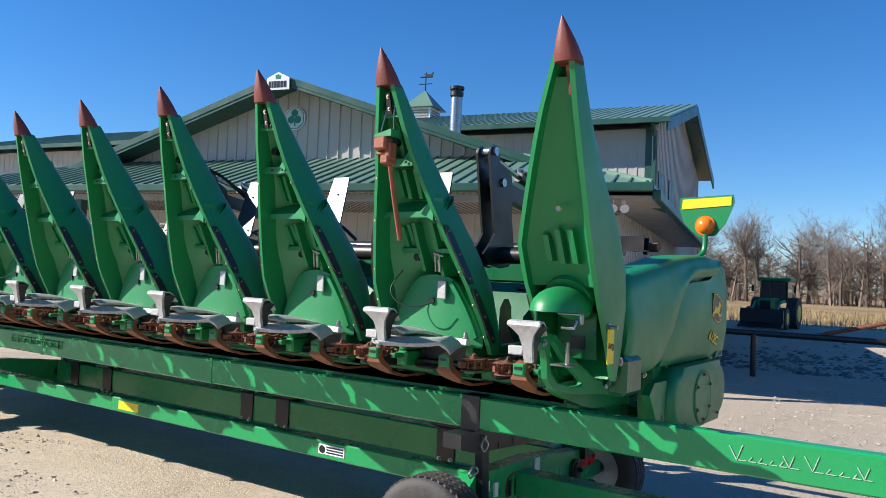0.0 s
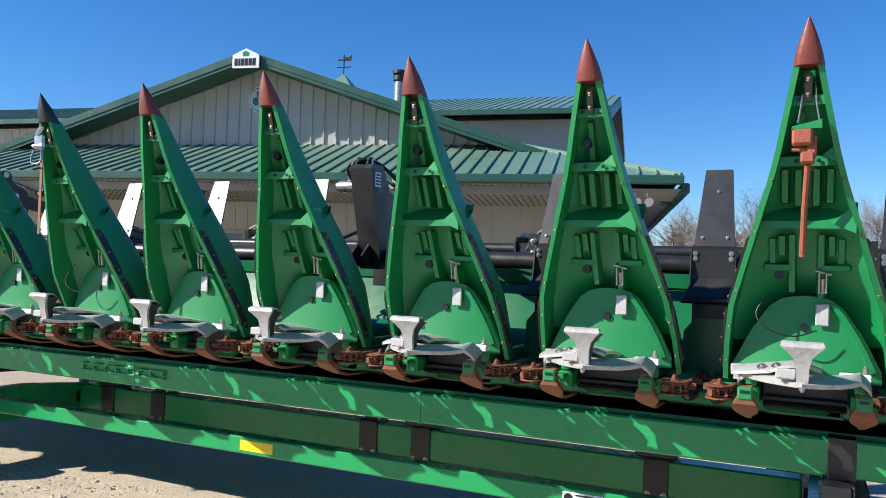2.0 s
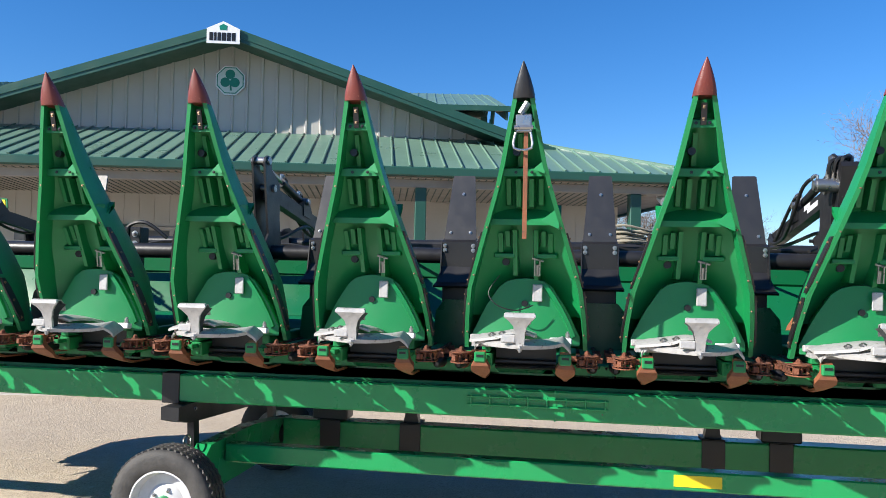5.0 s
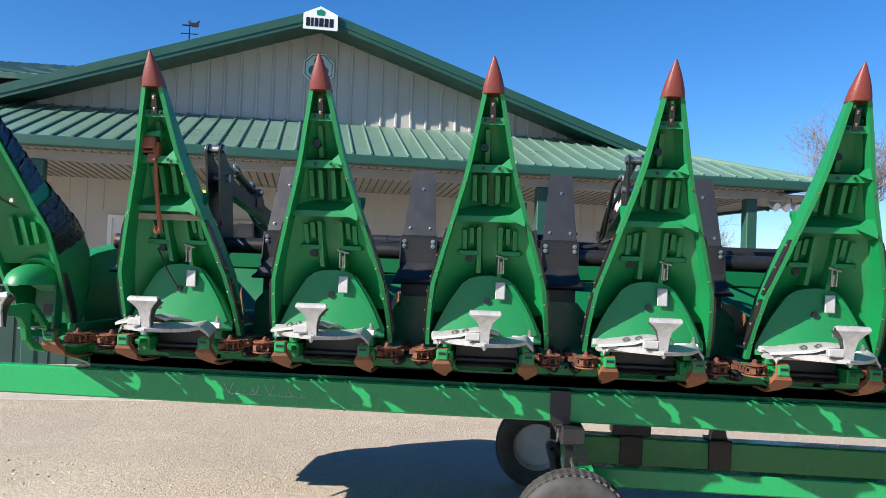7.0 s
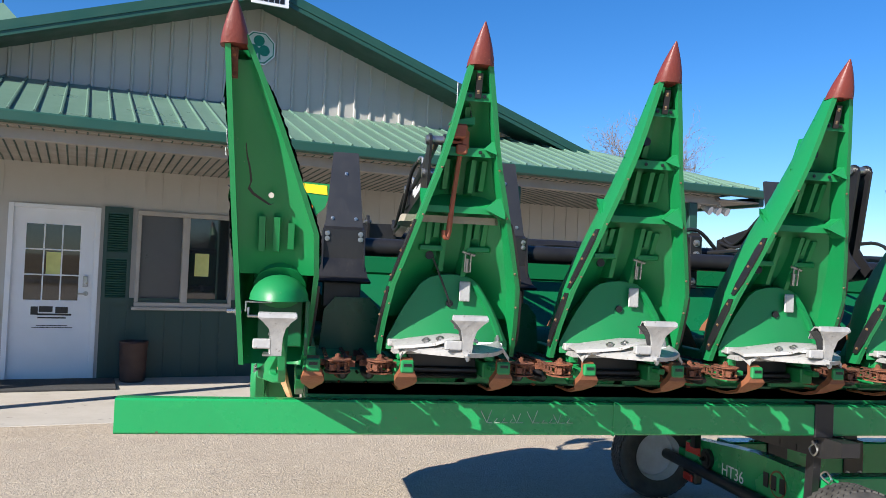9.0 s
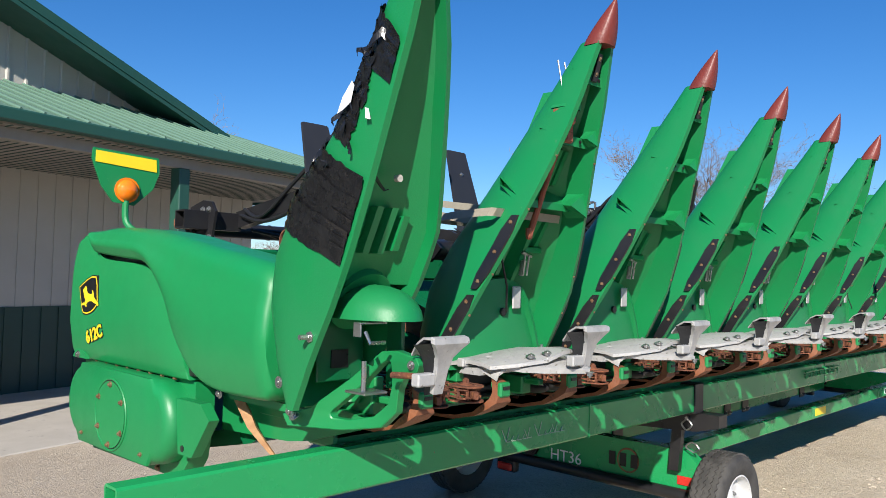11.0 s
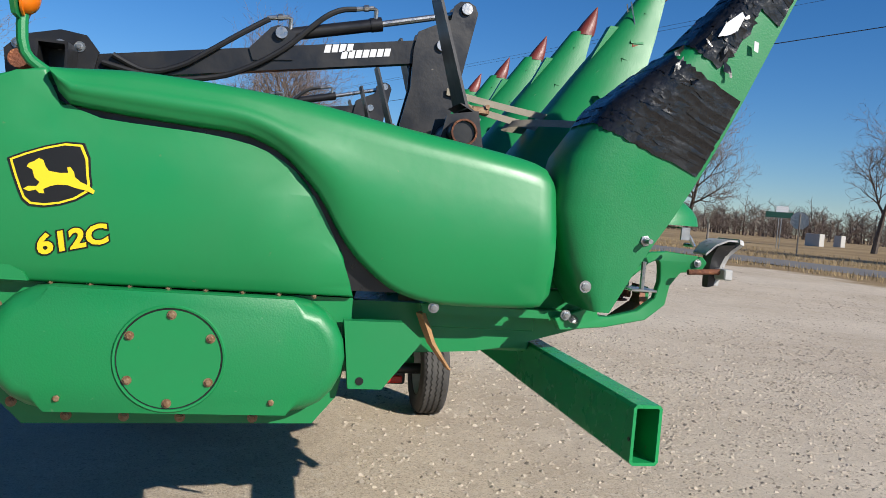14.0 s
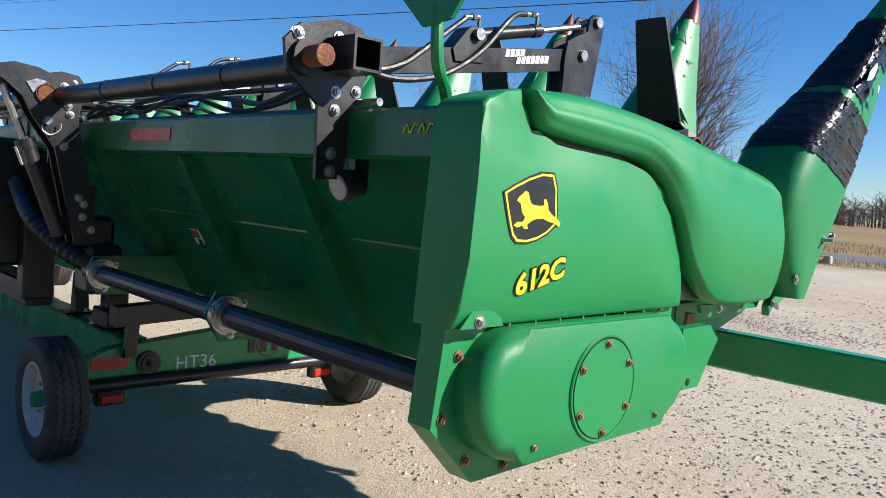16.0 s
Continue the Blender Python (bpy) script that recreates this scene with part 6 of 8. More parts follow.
# ---- handle jacks and straps on three snouts ----
def stowed_tool(k, mat, strap):
    x = ROW * k
    t = thing("stowed_jack", "rusty red jack handle tied inside a snout" if mat is RUSTRED else "steel ratchet buckle with an orange strap hung in a snout", "jack handle" if mat is RUSTRED else "ratchet strap")
    t.location = ((-0.040, 0.13, 0.01) if k == 1 else (0, 0.03, 0)) if mat is RUSTRED else (0, 0, 0)
    bm = bmesh.new()
    if mat is RUSTRED:
        tube(bm, [(x + 0.002, 0.0, 1.945), (x - 0.006, 0.05, 1.80), (x - 0.010, 0.105, 1.645)], [0.010, 0.010, 0.012], 8)
        part("handle", bm, mat, t)
        bm = bmesh.new()
        tube(bm, smooth_line([(x - 0.010, 0.105, 1.645), (x - 0.016, 0.105, 1.625), (x - 0.028, 0.10, 1.632), (x - 0.030, 0.098, 1.655)] if k == 1 else [(x - 0.010, 0.105, 1.645), (x - 0.011, 0.108, 1.63)], 3), 0.011, 8)
        part("hook", bm, mat, t)
        part("head", boxed(x - 0.048, x + 0.018, -0.06, 0.0, 2.005, 2.062, b=0.008), mat, t, "rusty cast jack head")
        bm = bmesh.new()
        prism(bm, [(x - 0.05, 2.060), (x + 0.045, 2.060), (x + 0.045, 2.090), (x - 0.046, 2.070)], -0.055, 0.0, "y")
        part("top_plate", bm, POLY, t, "chipped green top plate")
        bm = bmesh.new()
        for sx in (-0.030, 0.038):
            tube(bm, [(x + sx, -0.03, 2.085), (x + sx * 0.7, -0.02, 2.15), (x + sx * 0.55, 0.0, 2.23)], 0.003, 5)
        parts("wire", bm, STEEL, t)
        bm = bmesh.new()
        box(bm, x - 0.02, x + 0.024, -0.045, 0.02, 1.945, 1.985, b=0.006)
        box(bm, x + 0.0, x + 0.03, -0.04, 0.01, 1.965, 2.04, b=0.006)
        tube(bm, [(x - 0.048, -0.03, 1.992), (x + 0.005, -0.03, 1.992)], 0.006, 8)
        part("pawl", bm, mat, t)
    else:
        part("strap", boxed(x + 0.005, x + 0.024, -0.045, -0.040, 1.66, 2.16, b=0), ORANGE, t, "frayed orange strap")
        bm = bmesh.new()
        box(bm, x - 0.03, x + 0.04, -0.065, -0.045, 2.12, 2.20, b=0.006)
        tube(bm, [(x - 0.035, -0.06, 2.14), (x + 0.045, -0.06, 2.14)], 0.012, 8)
        tube(bm, smooth_line([(x - 0.03, -0.06, 2.12), (x - 0.035, -0.07, 2.05), (x + 0.04, -0.07, 2.05), (x + 0.035, -0.06, 2.12)], 3), 0.006, 6)
        tube(bm, [(x - 0.01, -0.055, 2.20), (x + 0.02, -0.05, 2.25)], 0.016, 8)
        part("buckle", bm, STEEL, t, "bright steel ratchet buckle")
    if strap:
        z = 1.70
        bm = bmesh.new()
        outr = []
        for zz in (z - 0.014, z + 0.014):
            ring = arch_ring(zz, x - mid_width(zz) / 2, mid_width(zz), mid_front(zz) - 0.03, mid_back(zz) - 0.03, 20, grow=0.012)
            loop = [(p[0], p[1], p[2] - 0.03 * (p[1] - 0.15)) for p in ring]
            loop += [(x - mid_width(zz) / 2 * q, mid_front(zz) - 0.043, zz) for q in (0.98, 0.3, -0.3, -0.98)]
            outr.append(loop)
        loft(bm, outr, closed=True, caps=False)
        part("band", bm, STRAP, t, "grey webbing strap round the snout")


def tie_strap():
    """A ratchet strap pulled from the sweeper's drop plate to the neighbouring snout."""
    t = thing("tie_strap", "dirty grey ratchet strap between sweeper arm and snout", "ratchet strap")
    for y0, z0, y1, z1, x0, x1 in ((0.86, 1.80, 0.44, 1.742, 0.695, 0.70), (0.80, 1.752, 0.43, 1.690, 0.685, 0.69)):
        bm = bmesh.new()
        loft(bm, [[(x0 + (x1 - x0) * q - 0.002, y0 + (y1 - y0) * q, z0 + (z1 - z0) * q - 0.004 * math.sin(math.pi * q) + dz) for dz in (-0.013, 0.013)] + [(x0 + (x1 - x0) * q + 0.002, y0 + (y1 - y0) * q, z0 + (z1 - z0) * q - 0.004 * math.sin(math.pi * q) + dz) for dz in (0.013, -0.013)] for q in (0, 0.25, 0.5, 0.75, 1)])
        part("webbing", bm, STRAP, t, "dirty grey webbing")
    bm = bmesh.new()
    box(bm, 0.672, 0.70, 0.69, 0.76, 1.725, 1.755, b=0.005)
    tube(bm, [(0.665, 0.70, 1.755), (0.71, 0.70, 1.755)], 0.009, 8)
    tube(bm, smooth_line([(0.668, 0.76, 1.74), (0.668, 0.80, 1.765), (0.704, 0.80, 1.765), (0.704, 0.76, 1.74)], 3), 0.005, 6)
    part("ratchet", bm, RUSTBOLT, t, "rusty ratchet buckle")


tie_strap()
stowed_tool(1, RUSTRED, True)
stowed_tool(6, STEEL, False)
stowed_tool(11, RUSTRED, False)
bm = bmesh.new()
tube(bm, [(ROW - 0.096, 0.325, 1.56), (ROW - 0.05, 0.335, 1.46), (ROW - 0.004, 0.372, 1.365)], 0.0045, 6)
for k in (6, 11):
    tube(bm, smooth_line([(ROW * k - 0.12, 0.31, 1.50), (ROW * k - 0.17, 0.29, 1.42), (ROW * k - 0.13, 0.28, 1.36), (ROW * k - 0.04, 0.30, 1.335), (ROW * k + 0.04, 0.33, 1.36)], 5), 0.003, 6)
parts("cable_loop", bm, HOSE, HEADER, "thin black cable loop", 40)

bm = bmesh.new()
loft(bm, [[(x - w, y, z), (x + w * 0.4, y - w * 0.8, z), (x + w, y, z + 0.004), (x, y + w * 0.7, z)] for x, y, z, w in ((0.060, 1.02, 1.03, 0.020), (0.075, 0.998, 0.985, 0.022), (0.088, 0.974, 0.934, 0.019), (0.108, 0.938, 0.888, 0.014), (0.131, 0.899, 0.841, 0.009))])
bevel(bm, 0.002)
splint = finish("wood_splinter", bm, material("fresh split wood", (0.42, 0.24, 0.11), 0.8, second=(0.30, 0.15, 0.07), scale=30, amount=1, bump=0.4, bump_scale=60), smooth=20)
tagged(splint, "splintered piece of pale wood wedged under the end shield", "wood")


# ---- the reel-like sweeper bolted over the header ----
SWEEP = thing("crop_sweeper", "black hydraulic crop sweeper with paddles over the header", "crop sweeper")


def paddle_parts():
    bm = bmesh.new()
    top, bot = (0.99, 2.055), (0.875, 1.685)
    out = [(-0.060, 1.0), (-0.052, 1.012), (0.056, 1.012), (0.064, 1.0), (0.090, 0.0), (-0.090, 0.0)]
    def at(p, off):
        t = p[1]
        return (p[0], bot[0] + (top[0] - bot[0]) * t + off, bot[1] + (top[1] - bot[1]) * t)
    loft(bm, [[at(p, 0) for p in out], [at(p, 0.010) for p in out]])
    pad = part("paddle", bm, PADDLE, SWEEP, "black rubber sweeper paddle")
    bm = bmesh.new()
    for x, t in ((0.005, 0.72), (-0.055, 0.12), (0.055, 0.12)):
        p = at((x, t), -0.001)
        bolt(bm, p, (0, -1, 0.2), 0.006, 0.005)
    for x in (-0.078, 0.078):
        for z in (1.655, 1.63):
            bolt(bm, (x, 0.842, z), (0, -1, 0), 0.008, 0.006)
    parts("bolt", bm, STEEL, pad)
    bm = bmesh.new()
    loft(bm, [[(-0.092, 0.898, 1.70), (0.092, 0.898, 1.70), (0.092, 0.908, 1.70), (-0.092, 0.908, 1.70)],
              [(-0.094, 0.844, 1.675), (0.094, 0.844, 1.675), (0.094, 0.858, 1.675), (-0.094, 0.858, 1.675)],
              [(-0.096, 0.844, 1.54), (0.096, 0.844, 1.54), (0.096, 0.858, 1.54), (-0.096, 0.858, 1.54)],
              [(-0.115, 0.79, 1.455), (0.115, 0.79, 1.455), (0.115, 0.802, 1.45), (-0.115, 0.802, 1.45)],
              [(-0.125, 0.74, 1.435), (0.125, 0.74, 1.435), (0.125, 0.75, 1.425), (-0.125, 0.75, 1.425)]])
    part("paddle_mount", bm, BLACK, pad, "folded black mounting plate", 20)
    part("mount_box", boxed(-0.088, 0.088, 0.83, 0.93, 1.31, 1.46, b=0.006), BLACK, pad)
    for s in (-1, 1):
        bm = bmesh.new()
        prism(bm, [(0.845, 1.68), (0.95, 1.66), (0.97, 1.56), (0.86, 1.46), (0.80, 1.455)], *sorted((s * 0.094, s * 0.100)), "x")
        part("side_plate", bm, BLACK, pad)
    pad.location = (ROW * 0.5 - 0.05, 0, 0)
    for k in range(1, 12):
        again(pad, SWEEP, Matrix.Translation((ROW * (k + 0.5) - 0.015, 0, 0)))


def sweeper():
    bm = bmesh.new()
    tube(bm, [(0.17, 0.905, 1.60), (8.98, 0.905, 1.60)], 0.044, 18)
    pp = part("cross_pipe", bm, BLACK, SWEEP, "black round cross pipe", 40)
    for x, d in ((0.168, -1), (8.982, 1)):
        bm = bmesh.new()
        loft(bm, [[(x + d * e, 0.905 + r * math.cos(a), 1.60 + r * math.sin(a)) for a in [math.pi * q / 10 for q in range(20)]] for e, r in ((0.0, 0.043), (0.012, 0.043), (0.012, 0.037), (0.001, 0.036))], caps=False)
        part("pipe_end", bm, RUST, pp, "bare rusty rim of the open pipe")
        # black disc on the closed end, in place of the shaded bore
        bm = bmesh.new()
        tube(bm, [(x + d * 0.0005, 0.905, 1.60), (x + d * 0.0015, 0.905, 1.60)], 0.0365, 18)
        part("pipe_bore", bm, DECAL, pp, "black disc for the shade inside the pipe")
    paddle_parts()
    # rear square tube, torsion sleeve
    bm = bmesh.new()
    for y0, y1, z0, z1 in ((2.145, 2.240, 1.774, 1.782), (2.145, 2.240, 1.690, 1.698), (2.145, 2.153, 1.698, 1.774), (2.232, 2.240, 1.698, 1.774)):
        box(bm, 0.42, 0.74, y0, y1, z0, z1)
        box(bm, 8.40, 8.72, y0, y1, z0, z1)
    parts("square_tube", bm, BLACK, SWEEP, "black open square tube")
    bm = bmesh.new()
    tube(bm, [(0.60, 2.28, 1.70), (8.54, 2.28, 1.70)], 0.040, 14)
    sl = part("torsion_tube", bm, BLACK, SWEEP, "black sleeved torsion tube", 40)
    for x in (1.0, 1.5, 2.0, 7.1, 7.7, 8.2):
        bm = bmesh.new()
        tube(bm, [(x - 0.006, 2.28, 1.70), (x + 0.006, 2.28, 1.70)], 0.043, 14)
        part("cable_tie", bm, DECAL, sl)
    for x in (0.50, 8.64):
        bm = bmesh.new()
        tube(bm, [(x - 0.04, 2.30, 1.72), (x + 0.12, 2.30, 1.72)], 0.030, 12)
        parts("pin", bm, RUST, SWEEP, "rusty pivot pin")
        bm = bmesh.new()
        tube(bm, [(x + 0.03, 2.30, 1.72), (x + 0.06, 2.30, 1.72)], 0.052, 14)
        part("collar", bm, BLACK, SWEEP)
    for i, x in enumerate((0.75, 3.03, 6.13, 8.39)):
        s = -1 if x < 4.5 else 1
                # arm beam
        bm = bmesh.new()
        prism(bm, [(2.17, 1.704), (2.17, 1.790), (0.90, 1.999), (0.90, 1.912)], x - 0.028, x + 0.028, "x")
        bevel(bm, 0.004)
        arm = part("arm", bm, BLACK, SWEEP, "black lift arm")
        for d in (-0.042, 0.030):
            bm = bmesh.new()
            prism(bm, [(0.757, 2.111), (0.770, 2.138), (0.797, 2.152), (0.830, 2.149), (0.852, 2.130), (0.862, 2.075), (0.945, 2.037), (0.985, 2.015), (0.998, 1.950), (1.000, 1.800), (1.030, 1.661), (1.030, 1.580), (0.985, 1.545), (0.900, 1.532), (0.790, 1.545), (0.735, 1.600), (0.800, 1.660), (0.838, 1.707), (0.822, 1.764)], x + d, x + d + 0.012, "x")
            part("front_plate", bm, BLACK, arm, "black drop plate")
        bm = bmesh.new()
        for y, z, r in ((0.804, 2.121, 0.022), (0.89, 1.973, 0.022), (1.493, 1.946, 0.022)):
            tube(bm, [(x - 0.056, y, z), (x + 0.056, y, z)], r, 12)
        parts("pin", bm, STEEL, arm, "bright steel pin")
        bm = bmesh.new()
        prism(bm, [(1.605, 1.881), (1.531, 1.965), (1.506, 1.975), (1.475, 1.973), (1.442, 1.952), (1.446, 1.855), (1.590, 1.839)], x - 0.036, x + 0.036, "x")
        bevel(bm, 0.003)
        part("lug", bm, BLACK, arm)
        bm = bmesh.new()
        tube(bm, [(x, 1.46, 1.954), (x, 1.125, 2.033)], 0.024, 14)
        tube(bm, [(x, 1.165, 2.024), (x, 1.122, 2.034)], 0.027, 14)
        cy = part("cylinder", bm, BLACK, arm, "black hydraulic cylinder")
        bm = bmesh.new()
        tube(bm, [(x, 1.13, 2.032), (x, 0.815, 2.112)], 0.013, 10)
        part("rod", bm, STEEL, cy, "chromed cylinder rod")
        for y0, z0 in ((1.462, 1.972), (1.148, 2.045)):
            bm = bmesh.new()
            tube(bm, [(x - 0.01, y0, z0 - 0.01), (x - 0.012, y0, z0 + 0.036), (x - 0.018, y0 + 0.012, z0 + 0.040), (x - 0.022, y0 + 0.085, z0 + 0.026)], 0.009, 8)
            tube(bm, [(x - 0.021, y0 + 0.03, z0 + 0.037), (x - 0.0215, y0 + 0.048, z0 + 0.034)], 0.0125, 6)
            part("fitting", bm, STEEL, cy, "bright steel elbow fitting")
        bm = bmesh.new()
        tube(bm, smooth_line([(x - 0.022, 1.540, 1.996), (x - 0.034, 1.640, 1.926), (x - 0.044, 1.760, 1.838), (x - 0.046, 1.840, 1.786), (x - 0.044, 1.95, 1.755), (x - 0.04, 2.067, 1.800)], 5), 0.0105, 8)
        part("hose", bm, HOSE, arm)
        bm = bmesh.new()
        tube(bm, smooth_line([(x - 0.022, 1.225, 2.072), (x - 0.030, 1.285, 2.058), (x - 0.042, 1.351, 2.014), (x - 0.050, 1.471, 1.897), (x - 0.050, 1.592, 1.813), (x - 0.046, 1.714, 1.761), (x - 0.05, 1.90, 1.735), (x - 0.04, 2.10, 1.77)], 5), 0.0105, 8)
        part("hose", bm, HOSE, arm)
        # white name on the arm, as plain bars
        bm = bmesh.new()
        for first, count, step, z0, rise, tall in ((1.331, 4, 0.0275, 1.911, 0.16, 0.030), (1.268, 7, 0.0268, 1.896, 0.17, 0.030)):
            for q in range(count):
                a = first - step * q
                z = z0 + rise * (first - a)
                prism(bm, [(a + 0.003, z - tall / 2), (a - 0.019, z - tall / 2 + 0.003), (a - 0.024, z + tall / 2 + 0.003), (a - 0.002, z + tall / 2)], x - 0.0305, x - 0.0275, "x")
        part("lettering", bm, WHITE, arm, "white bars of lettering")
        # rear brackets
        for d in (-0.20,):
            bm = bmesh.new()
            prism(bm, [(2.165, 1.40), (2.25, 1.395), (2.255, 1.60), (2.36, 1.68), (2.37, 1.76), (2.32, 1.81), (2.20, 1.84), (2.12, 1.83), (2.08, 1.78), (2.12, 1.60)], x + d, x + d + 0.014, "x")
            bevel(bm, 0.003)
            bk = part("rear_bracket", bm, BLACK, SWEEP, "black bracket clamped to the beam")
            bm = bmesh.new()
            for y, z in ((2.20, 1.79), (2.14, 1.79), (2.20, 1.59), (2.205, 1.47), (2.205, 1.42), (2.13, 1.65), (2.20, 1.64), (2.33, 1.78)):
                bolt(bm, (x + d, y, z), (-1, 0, 0), 0.012, 0.010)
                bolt(bm, (x + d + 0.014, y, z), (1, 0, 0), 0.012, 0.010)
            parts("bolt", bm, STEEL, bk)
        bm = bmesh.new()
        tube(bm, [(x - 0.3, 2.12, 1.62), (x - 0.12, 2.12, 1.62)], 0.012, 8)
        part("clamp_bolt", bm, STEEL, SWEEP)
    # raising cylinder and latch pin beside the feeder
    for x in (2.57, 6.5):
        plate = [(2.10, 1.02), (2.20, 1.02), (2.30, 1.46), (2.40, 1.60), (2.44, 1.68), (2.52, 1.745), (2.565, 1.765), (2.565, 1.80), (2.535, 1.81), (2.48, 1.826), (2.38, 1.815), (2.30, 1.785), (2.24, 1.785), (2.20, 1.74), (2.20, 1.58), (2.12, 1.20)]
        bm = bmesh.new()
        prism(bm, plate, x, x + 0.014, "x")
        prism(bm, plate, x + 0.10, x + 0.114, "x")
        box(bm, x + 0.014, x + 0.10, 2.22, 2.27, 1.50, 1.74)
        box(bm, x + 0.014, x + 0.10, 2.11, 2.17, 1.04, 1.30)
        lm = part("lift_mast", bm, BLACK, SWEEP, "black lift mast plates")
        bm = bmesh.new()
        loft(bm, [[(x - 0.012, 2.347 + r * math.cos(a), 1.703 + r * math.sin(a)) for a in [math.pi * q / 9 for q in range(18)]] for r in (0.044, 0.036)], caps=False)
        tube(bm, [(x + 0.0, 2.347, 1.703), (x - 0.012, 2.347, 1.703)], 0.040, 18)
        part("bush", bm, RUST, lm, "rusty bush in the mast")
        bm = bmesh.new()
        prism(bm, [(2.43, 1.745), (2.385, 1.765), (2.345, 1.757), (2.40, 1.70)], x - 0.006, x - 0.001, "x")
        tube(bm, [(x - 0.03, 2.341, 1.582), (x, 2.341, 1.582)], 0.018, 12)
        tube(bm, smooth_line([(x - 0.024, 2.36, 1.575), (x - 0.026, 2.365, 1.54), (x - 0.026, 2.33, 1.52), (x - 0.026, 2.29, 1.545), (x - 0.024, 2.285, 1.575)], 4), 0.0035, 6)
        part("latch_pin", bm, STEEL, lm, "zinc latch pin and safety clip")
        bm = bmesh.new()
        tube(bm, [(x + 0.057, 2.25, 1.06), (x + 0.057, 2.405, 1.47)], 0.036, 14)
        tube(bm, [(x + 0.057, 2.398, 1.452), (x + 0.057, 2.414, 1.494)], 0.044, 14)
        cyl = part("cylinder", bm, BLACK, lm, "black hydraulic cylinder")
        bm = bmesh.new()
        tube(bm, [(x + 0.057, 2.41, 1.48), (x + 0.057, 2.515, 1.735)], 0.017, 10)
        part("rod", bm, STEEL, cyl, "chromed cylinder rod")
        bm = bmesh.new()
        tube(bm, [(x + 0.057, 2.512, 1.725), (x + 0.057, 2.538, 1.785)], 0.030, 10)
        tube(bm, [(x - 0.03, 2.542, 1.782), (x + 0.135, 2.542, 1.782)], 0.013, 10)
        part("clevis", bm, BLACK, cyl, "black rod clevis with its pin")
        bm = bmesh.new()
        for y, z in ((2.13, 1.09), (2.166, 1.21), (2.19, 1.24), (2.17, 1.15), (2.264, 1.472), (2.268, 1.745), (2.24, 1.62), (2.25, 1.66)):
            bolt(bm, (x, y, z), (-1, 0, 0), 0.013, 0.012)
        parts("bolt", bm, STEEL, lm)
        bm = bmesh.new()
        box(bm, x + 0.030, x + 0.070, -0.002, 0.0, 0.0, 0.085)
        bmesh.ops.transform(bm, verts=bm.verts, matrix=Matrix.Translation((0, 2.423, 1.375)) @ Matrix.Rotation(-0.36, 4, "X"))
        part("label_plate", bm, WHITE, cyl, "white printed label on the cylinder")
    # covered drive with its motor on the third arm
    bm = bmesh.new()
    loft(bm, [[(6.10, f, z), (6.235, f, z), (6.235, f + w, z), (6.10, f + w, z)] for z, f, w in ((1.53, 0.835, 0.17), (1.70, 0.80, 0.18), (2.00, 0.715, 0.17), (2.075, 0.695, 0.15), (2.10, 0.715, 0.11))])
    bevel(bm, 0.008)
    drive = part("drive_box", bm, BLACK, SWEEP, "black sheet-metal drive box")
    bm = bmesh.new()
    tube(bm, [(6.10, 0.76, 1.985), (6.00, 0.76, 1.985)], [0.036, 0.034], 16)
    tube(bm, [(6.00, 0.76, 1.985), (5.985, 0.76, 1.985)], 0.026, 16)
    part("motor", bm, STEEL, drive, "grey hydraulic motor")
    bm = bmesh.new()
    for q in range(3):
        tube(bm, smooth_line([(6.06 + 0.02 * q, 0.77, 2.02), (6.06 + 0.03 * q, 0.74, 2.10 + 0.01 * q), (6.14 + 0.02 * q, 0.80, 2.125), (6.20, 0.90, 2.10), (6.26 + 0.01 * q, 1.05, 1.98), (6.28, 1.25, 1.86)], 4), 0.010, 6)
    parts("hose", bm, HOSE, drive)
    bm = bmesh.new()
    for q in range(3):
        tube(bm, [(6.055 + 0.025 * q, 0.77, 2.01), (6.055 + 0.025 * q, 0.755, 2.065)], 0.011, 8)
    parts("fitting", bm, STEEL, drive)
    part("label_plate", boxed(6.2355, 6.2375, 0.74, 0.80, 1.98, 2.06, b=0), WHITE, drive, "small white printed label")
    bm = bmesh.new()
    for q in range(4):
        box(bm, 6.2370, 6.2385, 0.745, 0.795, 1.99 + 0.017 * q, 1.999 + 0.017 * q)
    parts("label_print", bm, DECAL, drive)
    # coil of pale hose tied on the channel
    bm = bmesh.new()
    rn = random.Random(17)
    for q in range(7):
        a, b = 4.95 + rn.uniform(-0.03, 0.04), 5.20 + rn.uniform(-0.04, 0.04)
        z = 1.695 + 0.013 * q
        y = 1.30 + rn.uniform(-0.03, 0.03)
        tube(bm, smooth_line([(a, y, z), ((a + b) / 2, y - 0.05, z + rn.uniform(0.0, 0.03)), (b, y, z), (b + 0.03, y + 0.05, z), ((a + b) / 2, y + 0.08, z + rn.uniform(0.0, 0.03)), (a - 0.02, y + 0.05, z), (a, y, z)], 4), 0.0075, 6)
    parts("coiled_line", bm, STRAP, SWEEP, "coil of pale braided line", touch=True)
    # split clamp blocks on the pipe
    for x in (7.13, 2.14):
        bm = bmesh.new()
        box(bm, x - 0.075, x - 0.005, 0.94, 1.04, 1.60, 1.74, b=0.006)
        box(bm, x + 0.005, x + 0.075, 0.94, 1.04, 1.60, 1.74, b=0.006)
        box(bm, x - 0.06, x + 0.06, 0.955, 1.025, 1.46, 1.60, b=0.006)
        cb = part("clamp_block", bm, BLACK, SWEEP, "black split clamp with steel bolts")
        bm = bmesh.new()
